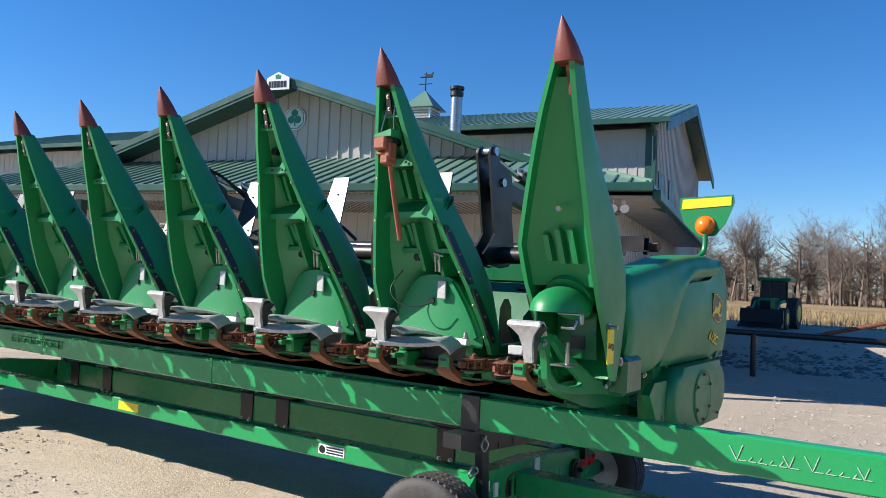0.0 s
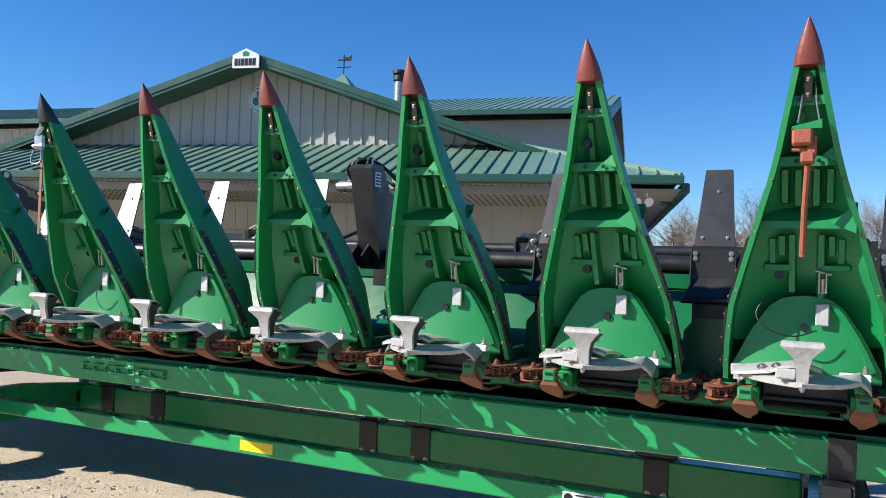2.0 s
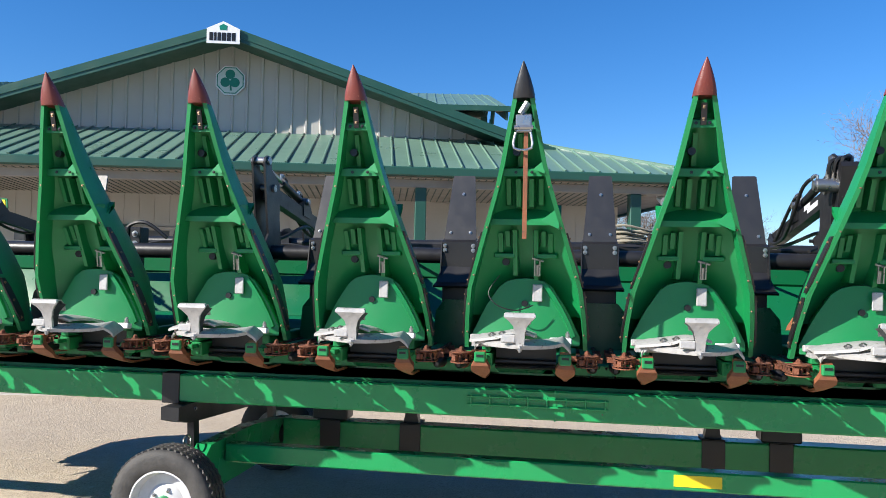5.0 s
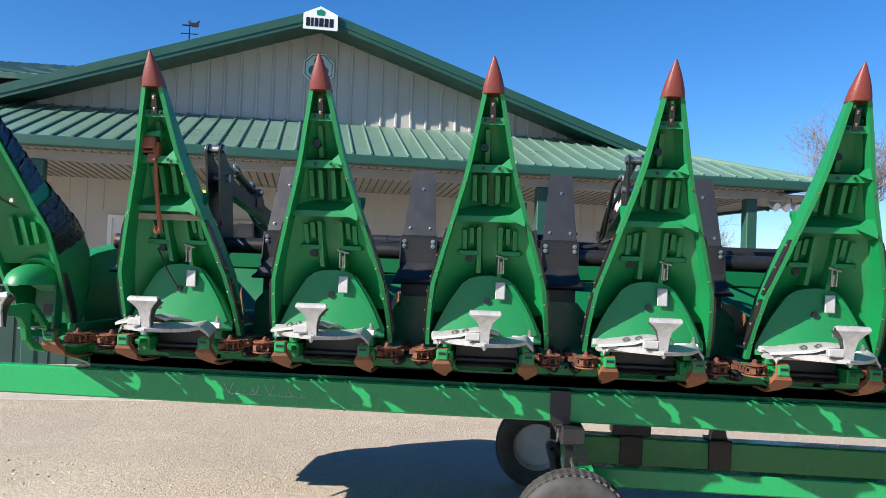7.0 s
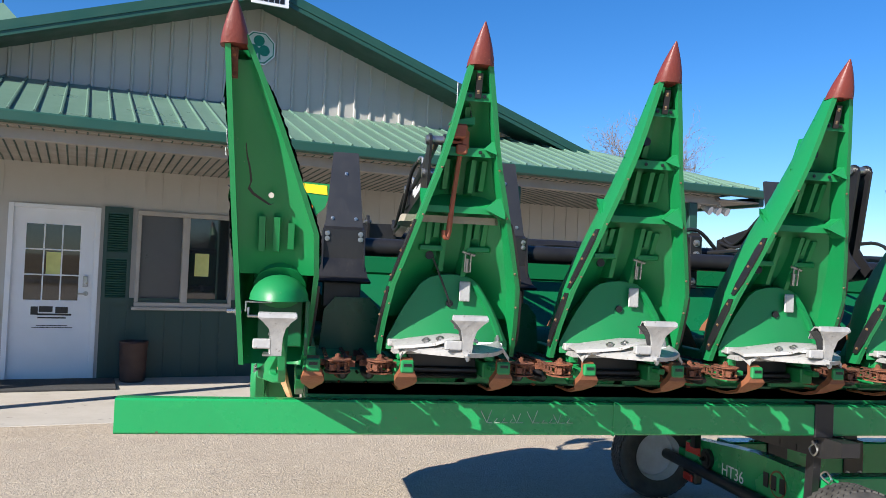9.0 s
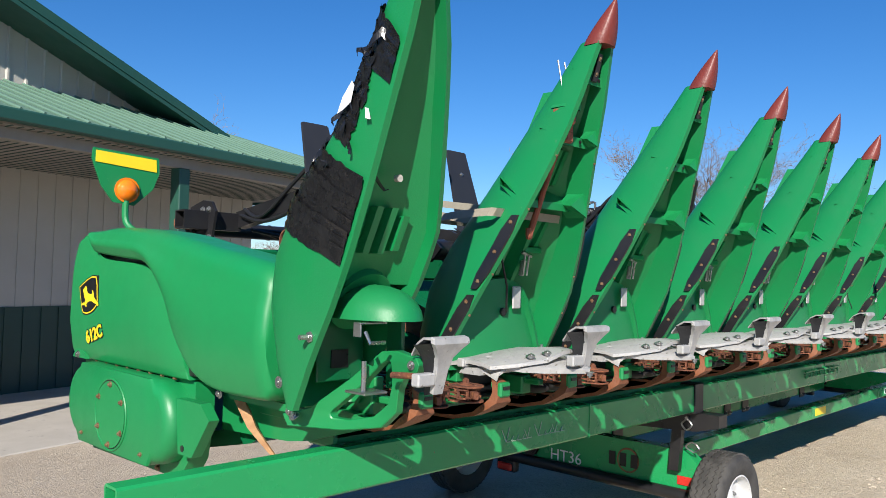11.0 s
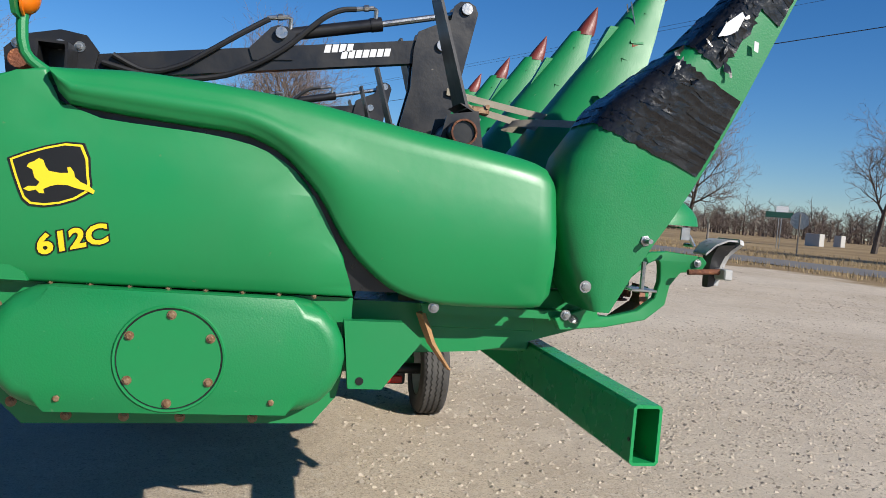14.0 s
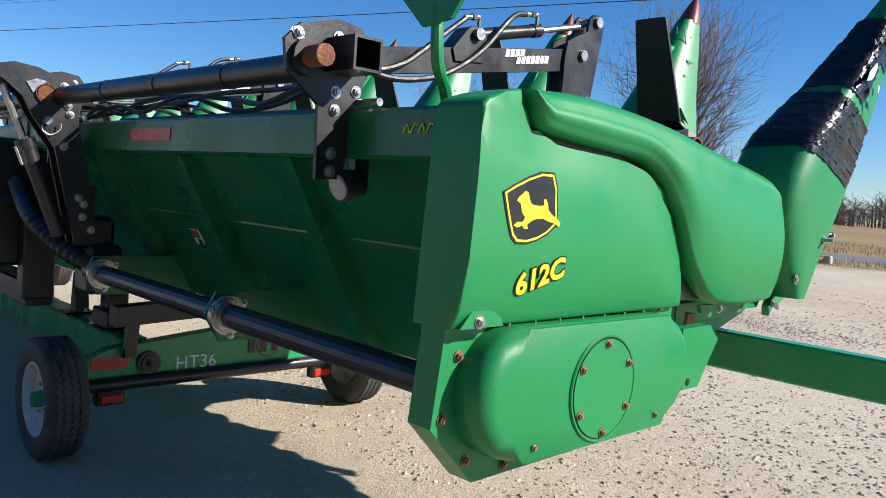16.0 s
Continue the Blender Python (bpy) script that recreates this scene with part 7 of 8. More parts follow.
        for dx, z in ((-0.045, 1.70), (-0.045, 1.64), (0.04, 1.70), (0.04, 1.64), (-0.03, 1.50), (0.03, 1.50)):
            bolt(bm, (x + dx, 0.94 if z > 1.6 else 0.955, z), (0, -1, 0), 0.013, 0.014)
        parts("bolt", bm, STEEL, cb)
        bm = bmesh.new()
        tube(bm, smooth_line([(x - 0.11, 1.02, 1.66), (x - 0.03, 1.0, 1.755), (x + 0.08, 1.0, 1.77), (x + 0.20, 1.03, 1.68)], 5), 0.011, 6)
        part("hose", bm, HOSE, cb)
    # hose bundles along the beam
    rn = random.Random(4)
    for h in range(3):
        bm = bmesh.new()
        pts = [(0.75 + rn.uniform(0, 0.1), 2.1, 1.70)]
        for q in range(1, 9):
            pts.append((0.75 + 0.33 * q, 2.08 + rn.uniform(-0.06, 0.05), 1.64 + rn.uniform(-0.015, 0.06)))
        tube(bm, smooth_line(pts, 4), 0.010, 6)
        part("hose", bm, HOSE, SWEEP)
    for h in range(5):
        bm = bmesh.new()
        x = (2.9, 3.15, 3.4, 6.0, 5.6)[h]
        tube(bm, smooth_line([(x, 2.1, 1.70), (x + 0.12, 1.8, 1.72), (x + 0.2, 1.4, 1.78), (x + 0.14, 1.15, 1.70), (x + 0.05, 1.05, 1.66)], 5), 0.011, 6)
        part("hose", bm, HOSE, SWEEP)
    # guard channel and clear tray between the arms
    for a, b in ((3.3, 5.9),):
        part("cross_channel", boxed(a, b, 1.30, 1.36, 1.60, 1.68), BLACK, SWEEP, "black cross channel")
    part("cross_channel", boxed(0.85, 3.0, 1.78, 1.83, 1.60, 1.66), BLACK, SWEEP)
    part("cross_channel", boxed(6.2, 8.3, 1.78, 1.83, 1.60, 1.66), BLACK, SWEEP)


PADDLE = material("black rubber paddle", (0.022, 0.023, 0.027), 0.42, second=(0.03, 0.03, 0.034), scale=5, bump=0.05, bump_scale=30)
sweeper()


# ---- the transport cart ----
CARTT = thing("header_cart", "green steel header cart with four white wheels", "cart")


def wheel(at, side):
    """A road wheel with a treaded tyre; side: where its outer face looks along y."""
    R, W = 0.282, 0.092
    bm = bmesh.new()
    prof = [(0.165, -0.075), (0.19, -0.088), (0.240, -W), (0.268, -0.084), (0.280, -0.070), (0.282, -0.03), (0.283, 0.0), (0.282, 0.03), (0.280, 0.070), (0.268, 0.084), (0.240, W), (0.19, 0.088), (0.165, 0.075)]
    n = 48
    rings = [[(r * math.cos(2 * math.pi * k / n), y, r * math.sin(2 * math.pi * k / n)) for r, y in prof] for k in range(n)]
    loft(bm, rings + [rings[0]], closed=False, caps=False)
    # zigzag ribs
    for y0 in (-0.052, -0.018, 0.018, 0.052):
        pts_o, pts_i = [], []
        for k in range(97):
            a = 2 * math.pi * k / 96
            dy = 0.006 if k % 2 else -0.006
            pts_o.append([((R + 0.007) * math.cos(a), y0 + dy - 0.012, (R + 0.007) * math.sin(a)), ((R + 0.007) * math.cos(a), y0 + dy + 0.012, (R + 0.007) * math.sin(a)), ((R - 0.004) * math.cos(a), y0 + dy + 0.013, (R - 0.004) * math.sin(a)), ((R - 0.004) * math.cos(a), y0 + dy - 0.013, (R - 0.004) * math.sin(a))])
        loft(bm, pts_o, closed=True, caps=False)
    w = part("wheel", bm, RUBBER, CARTT, "worn ribbed road tyre", 50)
    bm = bmesh.new()
    prof = [(0.172, 0.074), (0.178, 0.080), (0.168, 0.082), (0.160, 0.060), (0.150, 0.030), (0.10, 0.022), (0.075, 0.040), (0.04, 0.042), (0.0, 0.042)]
    rings = [[(r * math.cos(2 * math.pi * k / 28), side * y, r * math.sin(2 * math.pi * k / 28)) for r, y in prof] for k in range(28)]
    loft(bm, rings + [rings[0]], closed=False, caps=False)
    back = [(0.17, -0.074), (0.15, -0.03), (0.15, 0.02), (0.0, 0.01)]
    rings = [[(r * math.cos(2 * math.pi * k / 28), side * y, r * math.sin(2 * math.pi * k / 28)) for r, y in back] for k in range(28)]
    loft(bm, rings + [rings[0]], closed=False, caps=False)
    part("rim", bm, WHEELRIM, w, "scuffed white steel rim", 40)
    bm = bmesh.new()
    tube(bm, [(0, side * 0.03, 0), (0, side * 0.085, 0)], [0.042, 0.036], 14)
    part("hub", bm, CART, w)
    bm = bmesh.new()
    for k in range(5):
        a = 2 * math.pi * k / 5
        bolt(bm, (0.068 * math.cos(a), side * 0.036, 0.068 * math.sin(a)), (0, side, 0), 0.010, 0.012)
    parts("bolt", bm, STEEL, w)
    w.location = at
    return w


def cart():
    bm = bmesh.new()
    def section(x, g):
        y0, y1, z0, z1 = 0.538 + g, 0.613 - g, 0.778 + g, 0.926 - g
        c = 0.008 if g < 0.004 else 0.003
        return [(x, y0 + c, z0), (x, y1 - c, z0), (x, y1, z0 + c), (x, y1, z1 - c), (x, y1 - c, z1), (x, y0 + c, z1), (x, y0, z1 - c), (x, y0, z0 + c)]
    loft(bm, [section(-0.587, 0.0), section(10.65, 0.0), section(10.65, 0.008), section(-0.587, 0.008), section(-0.587, 0.0)], caps=False)
    bmesh.ops.remove_doubles(bm, verts=bm.verts, dist=1e-5)
    fr = part("front_rail", bm, CART, CARTT, "long hollow green front rail")
    bm = bmesh.new()
    tube(bm, [(-0.575, 0.6135, 0.84), (-0.575, 0.6145, 0.84)], 0.006, 8)
    part("hole", bm, DECAL, fr)
    for x in (1.58, 2.66, 4.72, 6.66, 8.52):
        bm = bmesh.new()
        box(bm, x - 0.05, x + 0.05, 0.530, 0.621, 0.770, 0.934, b=0.003)
        if x in (2.66, 8.52):
            part("sleeve", bm, BLACK, fr, "black sleeve round the rail")
        else:
            bm.clear()
            box(bm, x - 0.004, x + 0.004, 0.535, 0.616, 0.775, 0.929)
            part("weld_joint", bm, CART, fr)
    # chalked owner's names as plain strokes
    for x0, n, seed in ((0.98, 11, 1), (9.72, 12, 2)):
        bm = bmesh.new()
        rn = random.Random(seed)
        x = x0
        for k in range(n):
            wdt = rn.uniform(0.024, 0.036)
            tall = 0.060 if k in (0, n // 2 + 1) else rn.choice((0.020, 0.024, 0.045))
            if k != n // 2:
                for lean in (0.35, -0.5) if tall > 0.03 else (0.6,):
                    bmesh.ops.transform(bm, verts=box(bm, -0.0016, 0.0016, 0.535, 0.5372, 0, tall), matrix=Matrix.Translation((x, 0, 0.832 + 0.004 * rn.random())) @ Matrix.Rotation(lean, 4, "Y"))
                box(bm, x + 0.004, x + wdt, 0.535, 0.5372, 0.833, 0.836)
            x += wdt + 0.008
        parts("chalk_bar", bm, CHALK, fr, "faint white chalk strokes")
    # small stowage bars on the rail
    bm = bmesh.new()
    for z in (0.845, 0.885):
        tube(bm, [(4.28, 0.524, z), (4.98, 0.524, z)], 0.006, 6)
    for k in range(8):
        tube(bm, [(4.30 + 0.095 * k, 0.524, 0.835), (4.30 + 0.095 * k, 0.524, 0.895)], 0.005, 6)
        tube(bm, [(4.30 + 0.095 * k, 0.524, 0.865), (4.30 + 0.095 * k, 0.54, 0.865)], 0.005, 6)
    part("step_rack", bm, CART, fr, "thin green wire rack")
    sr = part("side_rail", boxed(2.86, 8.36, 0.80, 0.90, 0.402, 0.505, b=0.008), CART, CARTT, "bright green lower rail")
    mr = part("main_rail", boxed(2.86, 8.36, 1.70, 1.85, 0.28, 0.487, b=0.010), CART, CARTT, "deep green main rail")
    bm = bmesh.new()
    prism(bm, [(0.40, 0.797), (0.50, 0.797), (0.5, 0.8), (0.4, 0.8)], 5.36, 5.60, "x")
    bm.clear()
    box(bm, 5.33, 5.57, 0.797, 0.801, 0.425, 0.485)
    part("reflector", bm, YELLOW, sr, "yellow reflective tape")
    lab = part("label_plate", boxed(7.32, 7.52, 0.797, 0.801, 0.43, 0.485, b=0), WHITE, sr, "white maker's label")
    bm = bmesh.new()
    prism(bm, circle2(7.35, 0.457, 0.022, 14), 0.794, 0.798, "y")
    for q in range(3):
        box(bm, 7.385, 7.51, 0.794, 0.798, 0.44 + 0.015 * q, 0.447 + 0.015 * q)
    parts("label_print", bm, DECAL, lab)
    for x in (3.2, 3.75, 5.68, 6.08, 7.6):
        bm = bmesh.new()
        box(bm, x - 0.07, x + 0.07, 1.688, 1.70, 0.26, 0.50, b=0.003)
        box(bm, x - 0.07, x + 0.07, 1.688, 1.862, 0.487, 0.498, b=0.003)
        cl = part("clamp", bm, BLACK, mr, "black clamp plate")
        bm = bmesh.new()
        for sx in (-0.045, 0.045):
            bolt(bm, (x + sx, 1.688, 0.29), (0, -1, 0), 0.012, 0.012)
            bolt(bm, (x + sx, 1.74, 0.498), (0, 0, 1), 0.012, 0.012)
        parts("bolt", bm, STEEL, cl)
        bm = bmesh.new()
        if x in (3.75, 5.68):
            prism(bm, [(x - 0.05, 0.498), (x + 0.05, 0.498), (x + 0.012, 0.74), (x - 0.012, 0.74)], 1.72, 1.80, "y")
        else:
            box(bm, x - 0.12, x + 0.12, 1.68, 1.84, 0.498, 0.60, b=0.01)
            box(bm, x - 0.06, x + 0.06, 1.70, 1.82, 0.60, 0.79, b=0.01)
        part("rest", bm, BLACK, cl, "black header rest")
    # end bolsters with their arms, posts and wheels
    for x, s in ((2.80, -1), (8.44, 1)):
        bm = bmesh.new()
        prism(bm, [(0.56, 0.33), (0.56, 0.45), (0.66, 0.53), (1.25, 0.53), (1.95, 0.46), (2.05, 0.42), (2.05, 0.27), (0.70, 0.27)], x - 0.045, x + 0.045, "x")
        bevel(bm, 0.006)
        bo = part("bolster", bm, CART, CARTT, "green end bolster")
        fx = x + s * 0.047
        bm = bmesh.new()
        tube(bm, [(x - 0.07, 1.745, 0.375), (x + 0.07, 1.745, 0.375)], 0.062, 20)
        part("pivot_tube", bm, BLACK, bo, "dark pivot tube")
        bm = bmesh.new()
        tube(bm, [(fx + s * 0.03, 1.745, 0.375), (fx + s * 0.033, 1.745, 0.375)], 0.045, 18)
        bolt(bm, (fx + s * 0.03, 1.745, 0.375), (s, 0, 0), 0.015, 0.02)
        part("pivot_cap", bm, DECAL, bo)
        face = Matrix(((0, 0, s), (s, 0, 0), (0, 1, 0))).to_4x4()
        lettering("model_number", "HT36", 0.105, WHITE, bo, Matrix.Translation((fx + s * 0.001, 1.47, 0.350)) @ face, 0, 0.001, "white model number")
        bm = bmesh.new()
        tube(bm, [(fx, 1.02, 0.41), (fx + s * 0.002, 1.02, 0.41)], 0.075, 24)
        em = part("emblem", bm, ORANGE, bo, "round maker's emblem")
        bm = bmesh.new()
        tube(bm, [(fx, 1.02, 0.41), (fx + s * 0.003, 1.02, 0.41)], 0.064, 24)
        part("emblem_field", bm, CART, em)
        bm = bmesh.new()
        for q in range(3):
            box(bm, *sorted((fx + s * 0.002, fx + s * 0.005)), 0.955 + 0.075 * q, 1.0 + 0.075 * q, 0.37, 0.45)
        parts("emblem_bar", bm, DECAL, em)
        part("tape_strip", boxed(*sorted((fx, fx + s * 0.003)), 1.85, 2.04, 0.36, 0.42, b=0), REDREF, bo, "red reflective tape")
        part("tape_strip", boxed(*sorted((fx, fx + s * 0.003)), 0.57, 0.70, 0.335, 0.385, b=0), REDREF, bo, "red reflective tape")
        for y in (0.66, 1.96):
            bm = bmesh.new()
            box(bm, *sorted((fx - s * 0.03, fx + s * 0.03)), y - 0.10, y + 0.06, 0.175, 0.265, b=0.012)
            tl = part("tail_lamp", bm, BLACK, bo, "black tail lamp housing")
            part("lens", boxed(*sorted((fx + s * 0.028, fx + s * 0.042)), y - 0.08, y + 0.04, 0.185, 0.235, b=0.008), REDREF, tl, "red lamp lens")
        # channel arm under the header, upright with pin and ring
        bm = bmesh.new()
        cx = x - 0.08 if s < 0 else x + 0.06
        loft(bm, [[(cx - 0.05, 0.42, 0.70), (cx + 0.05, 0.42, 0.70), (cx + 0.05, 0.42, 0.768), (cx - 0.05, 0.42, 0.768)], [(cx - 0.05, 0.55, 0.665), (cx + 0.05, 0.55, 0.665), (cx + 0.05, 0.55, 0.768), (cx - 0.05, 0.55, 0.768)], [(cx - 0.05, 1.95, 0.59), (cx + 0.05, 1.95, 0.59), (cx + 0.05, 1.95, 0.69), (cx - 0.05, 1.95, 0.69)]])
        ca = part("rest_arm", bm, BLACK, CARTT, "black adjustable rest arm")
        bm = bmesh.new()
        for q in range(7):
            box(bm, *sorted((cx + s * 0.050, cx + s * 0.053)), 0.75 + 0.14 * q, 0.765 + 0.14 * q, 0.66, 0.69)
        parts("slot", bm, DECAL, ca)
        bm = bmesh.new()
        tube(bm, smooth_line([(cx + s * 0.06, 0.60, 0.73), (cx + s * 0.065, 0.57, 0.70), (cx + s * 0.065, 0.60, 0.67), (cx + s * 0.065, 0.63, 0.70), (cx + s * 0.06, 0.60, 0.73)], 4), 0.005, 6)
        tube(bm, [(cx - s * 0.06, 0.60, 0.735), (cx + s * 0.07, 0.60, 0.735)], 0.010, 8)
        part("pin", bm, STEEL, ca, "steel pin with a ring")
        for y in (0.70, 1.86):
            bm = bmesh.new()
            loft(bm, [[(cx - 0.02, y - 0.03, 0.42), (cx + 0.02, y - 0.03, 0.42), (cx + 0.02, y + 0.03, 0.42), (cx - 0.02, y + 0.03, 0.42)], [(cx - 0.02, y - 0.05, 0.70), (cx + 0.02, y - 0.05, 0.70), (cx + 0.02, y + 0.01, 0.70), (cx - 0.02, y + 0.01, 0.70)]])
            up = part("upright", bm, BLACK, ca, "black upright")
        bm = bmesh.new()
        cxx = x + s * 0.05
        tube(bm, smooth_line([(cxx, 0.60, 0.53), (cxx + s * 0.02, 0.56, 0.56), (cxx + s * 0.02, 0.60, 0.59), (cxx + s * 0.02, 0.64, 0.56), (cxx, 0.60, 0.53)], 4), 0.005, 6)
        part("ring", bm, STEEL, bo, "steel clip ring")
        # axle
        bm = bmesh.new()
        ax = x - 0.07 if s < 0 else x - 0.02
        tube(bm, [(ax, 0.40, 0.284), (ax, 2.28, 0.284)], 0.035, 12)
        part("axle", bm, BLACK, bo)
        wheel((ax, 0.41, 0.284), -1)
        wheel((ax - 0.1 * (s < 0), 2.26, 0.284), 1)
        bm = bmesh.new()
        box(bm, x - 0.04, x + 0.04, 0.50, 0.62, 0.27, 0.36, b=0.01)
        box(bm, x - 0.04, x + 0.04, 2.0, 2.16, 0.27, 0.36, b=0.01)
        parts("axle_seat", bm, CART, bo)
    for x in (8.505,):
        for i, (y, z, w, h) in enumerate(((0.72, 0.46, 0.06, 0.05), (0.83, 0.43, 0.035, 0.07), (1.25, 0.47, 0.05, 0.10))):
            lp = part("label_plate", boxed(x - 0.02, x - 0.012, y, y + w, z - h / 2, z + h / 2, b=0), WHITE, CARTT, "small white safety label")
    # tongue towards the truck
    bm = bmesh.new()
    loft(bm, [[(8.4, y, z) for y, z in ((1.05, 0.36), (1.18, 0.36), (1.18, 0.48), (1.05, 0.48))], [(12.9, y, z) for y, z in ((0.75, 0.42), (0.86, 0.42), (0.86, 0.52), (0.75, 0.52))]])
    part("tongue", bm, CART, CARTT, "green draw tongue")


CHALK = material("white chalk", (0.42, 0.52, 0.45), 0.9, second=(0.15, 0.33, 0.2), scale=60, amount=0.8)
cart()


# ---- beside the shop ----
def to_world(u, v, z=0.0):
    return SHOP.matrix_basis @ Vector((u, v, z))


bpy.context.view_layer.update()
can = thing("waste_bin", "dark brown round waste bin by the shop wall", "waste bin", at=to_world(-1.40, 0.30, -0.035))
bm = bmesh.new()
prof = [(0.13, 0.0), (0.15, 0.02), (0.165, 0.45), (0.175, 0.48), (0.165, 0.50), (0.15, 0.48), (0.13, 0.05), (0.0, 0.05)]
rings = [[(r * math.cos(2 * math.pi * k / 24), r * math.sin(2 * math.pi * k / 24), z) for r, z in prof] for k in range(24)]
loft(bm, rings + [rings[0]], closed=False, caps=False)
part("body", bm, material("brown ribbed plastic", (0.05, 0.022, 0.015), 0.6, scale=8), can)
mat_ = finish("door_mat", boxed(-0.75, 0.75, -0.40, 0.40, 0.0, 0.03, b=0.008), material("dark rubber mat", (0.05, 0.05, 0.05), 0.9, scale=20, bump=0.4), smooth=30)
mat_.location, mat_.rotation_euler = to_world(-2.35, 0.05, -0.035), SHOP.rotation_euler
tagged(mat_, "dark rubber door mat on the concrete walk", "door mat")


# ---- pipe rail and rocks behind the header ----
def pipe_rail():
    t = thing("pipe_rail", "dark steel pipe rail along the lot edge", "rail")
    bm = bmesh.new()
    tube(bm, [(5.6, 11.9, 0.72), (7.0, 12.0, 0.72), (14.5, 13.0, 0.66)], 0.055, 10)
    part("rail", bm, BLACK, t)
    for x, y in ((7.06, 12.0), (10.2, 12.4), (13.3, 12.85)):
        bm = bmesh.new()
        tube(bm, [(x, y, -0.1), (x, y, 0.70)], 0.05, 10)
        part("post", bm, BLACK, t)
    bm = bmesh.new()
    tube(bm, [(7.9, 12.2, 0.70), (9.2, 12.3, 1.05), (10.4, 12.5, 0.95)], 0.035, 8)
    part("loose_pipe", bm, RUST, t)


pipe_rail()
# stone grey with the shade over the gravel bank mixed into its colour
ROCK = material("broken stone darkened for shade", (0.20, 0.185, 0.165), 0.9, second=(0.11, 0.10, 0.09), scale=3, amount=1, bump=0.6, bump_scale=20)


def stones(name, label, spots, size, seed, mat, flat=0.65):
    """Many loose stones as one mesh."""
    rn = random.Random(seed)
    verts, faces = [], []
    base = [Vector(v) for v in ((1, 0, 0), (0.45, 0.85, 0.1), (-0.6, 0.75, 0), (-1, -0.1, 0.05), (-0.4, -0.85, 0), (0.55, -0.8, 0), (0.35, 0.2, 0.85), (-0.4, -0.1, 0.9))]
    fs = [(0, 1, 6), (1, 2, 7, 6), (2, 3, 7), (3, 4, 7), (4, 5, 6, 7), (5, 0, 6)]
    for x, y, z in spots:
        s = size[0] + (size[1] - size[0]) * rn.random() ** 3.5
        a = rn.uniform(0, 6.28)
        k = len(verts)
        for b in base:
            p = b * s * rn.uniform(0.75, 1.2)
            verts.append((x + p.x * math.cos(a) - p.y * math.sin(a), y + p.x * math.sin(a) + p.y * math.cos(a), z + p.z * flat - s * 0.12))
        faces += [tuple(k + i for i in f) for f in fs]
    me = bpy.data.meshes.new(name)
    me.from_pydata(verts, [], faces)
    me.materials.append(mat)
    return tagged(new(name, me), label, "stones", kind="stuff")


rn = random.Random(21)
stones("rock_bank", "low bank of broken stones, their grey darkened for shade", [(rn.uniform(4.4, 15), 13.2 + abs(rn.gauss(0, 3.2)), -0.05) for _ in range(1500)], (0.03, 0.13), 5, ROCK)
PEBBLE = material("pale limestone gravel", (0.50, 0.43, 0.34), 0.9, second=(0.36, 0.30, 0.235), scale=9, amount=1.0)
pn = PEBBLE.node_tree
isl = pn.nodes.new("ShaderNodeNewGeometry")
hsv = pn.nodes.new("ShaderNodeHueSaturation")
mr_ = pn.nodes.new("ShaderNodeMapRange")
mr_.inputs["To Min"].default_value, mr_.inputs["To Max"].default_value = 0.5, 1.15
pn.links.new(isl.outputs["Random Per Island"], mr_.inputs["Value"])
pn.links.new(mr_.outputs[0], hsv.inputs["Value"])
old = pn.nodes["Principled BSDF"].inputs["Base Color"].links[0].from_socket
pn.links.new(old, hsv.inputs["Color"])
pn.links.new(hsv.outputs[0], pn.nodes["Principled BSDF"].inputs["Base Color"])


def in_lot():
    r = rn.random()
    if r < 0.30:
        return (rn.uniform(-2, 4.5), rn.uniform(-6.5, 1.0), 0.0)
    if r < 0.36:
        return (rn.uniform(3.5, 9), rn.uniform(-2.5, 0.4), 0.0)
    if r < 0.60:
        return (rn.uniform(-2, 9), rn.uniform(-7.5, -0.5), 0.0)
    if r < 0.86:
        return (rn.uniform(2, 26), rn.uniform(-11, -1), 0.0)
    if r < 0.92:
        return (rn.uniform(-3, 1.0), rn.uniform(-1.0, 2.2), -0.004)
    return (rn.uniform(8, 16), rn.uniform(2, 11), -0.03)


stones("gravel", "loose pale limestone gravel on the lot", [in_lot() for _ in range(80000)], (0.003, 0.024), 6, PEBBLE)
stones("gravel", "coarser pale stones scattered over the lot", [(1.5 + 26 * rn.random() ** 0.8, -0.8 - 13 * rn.random(), 0.0) for _ in range(5000)], (0.009, 0.036), 9, PEBBLE)

# ---- road and verge ----
ASPH = material("worn asphalt", (0.13, 0.125, 0.12), 0.9, second=(0.17, 0.16, 0.15), scale=1.5, amount=1, bump=0.3, bump_scale=40)
bm = bmesh.new()
d = Vector((1, 0.28, 0)).normalized()
nrm = Vector((d.y, -d.x, 0))
o = Vector((16.7, -16.7, 0)) + nrm * 5.5
cells = [-300 + 30 * k for k in range(31)]
loft(bm, [[tuple(o + d * s + nrm * w + Vector((0, 0, 0.05 * math.cos(w / 6.2 * math.pi - math.pi / 2) + 0.012))) for w in (0, 1.5, 3.1, 4.7, 6.2)] for s in cells], closed=False, caps=False)
tagged(finish("road", bm, ASPH, smooth=60), "grey country road beyond the gravel lot", "road", kind="structure")

STRAW = material("dry straw grass", (0.36, 0.27, 0.14), 0.95, second=(0.22, 0.16, 0.08), scale=2, amount=1)


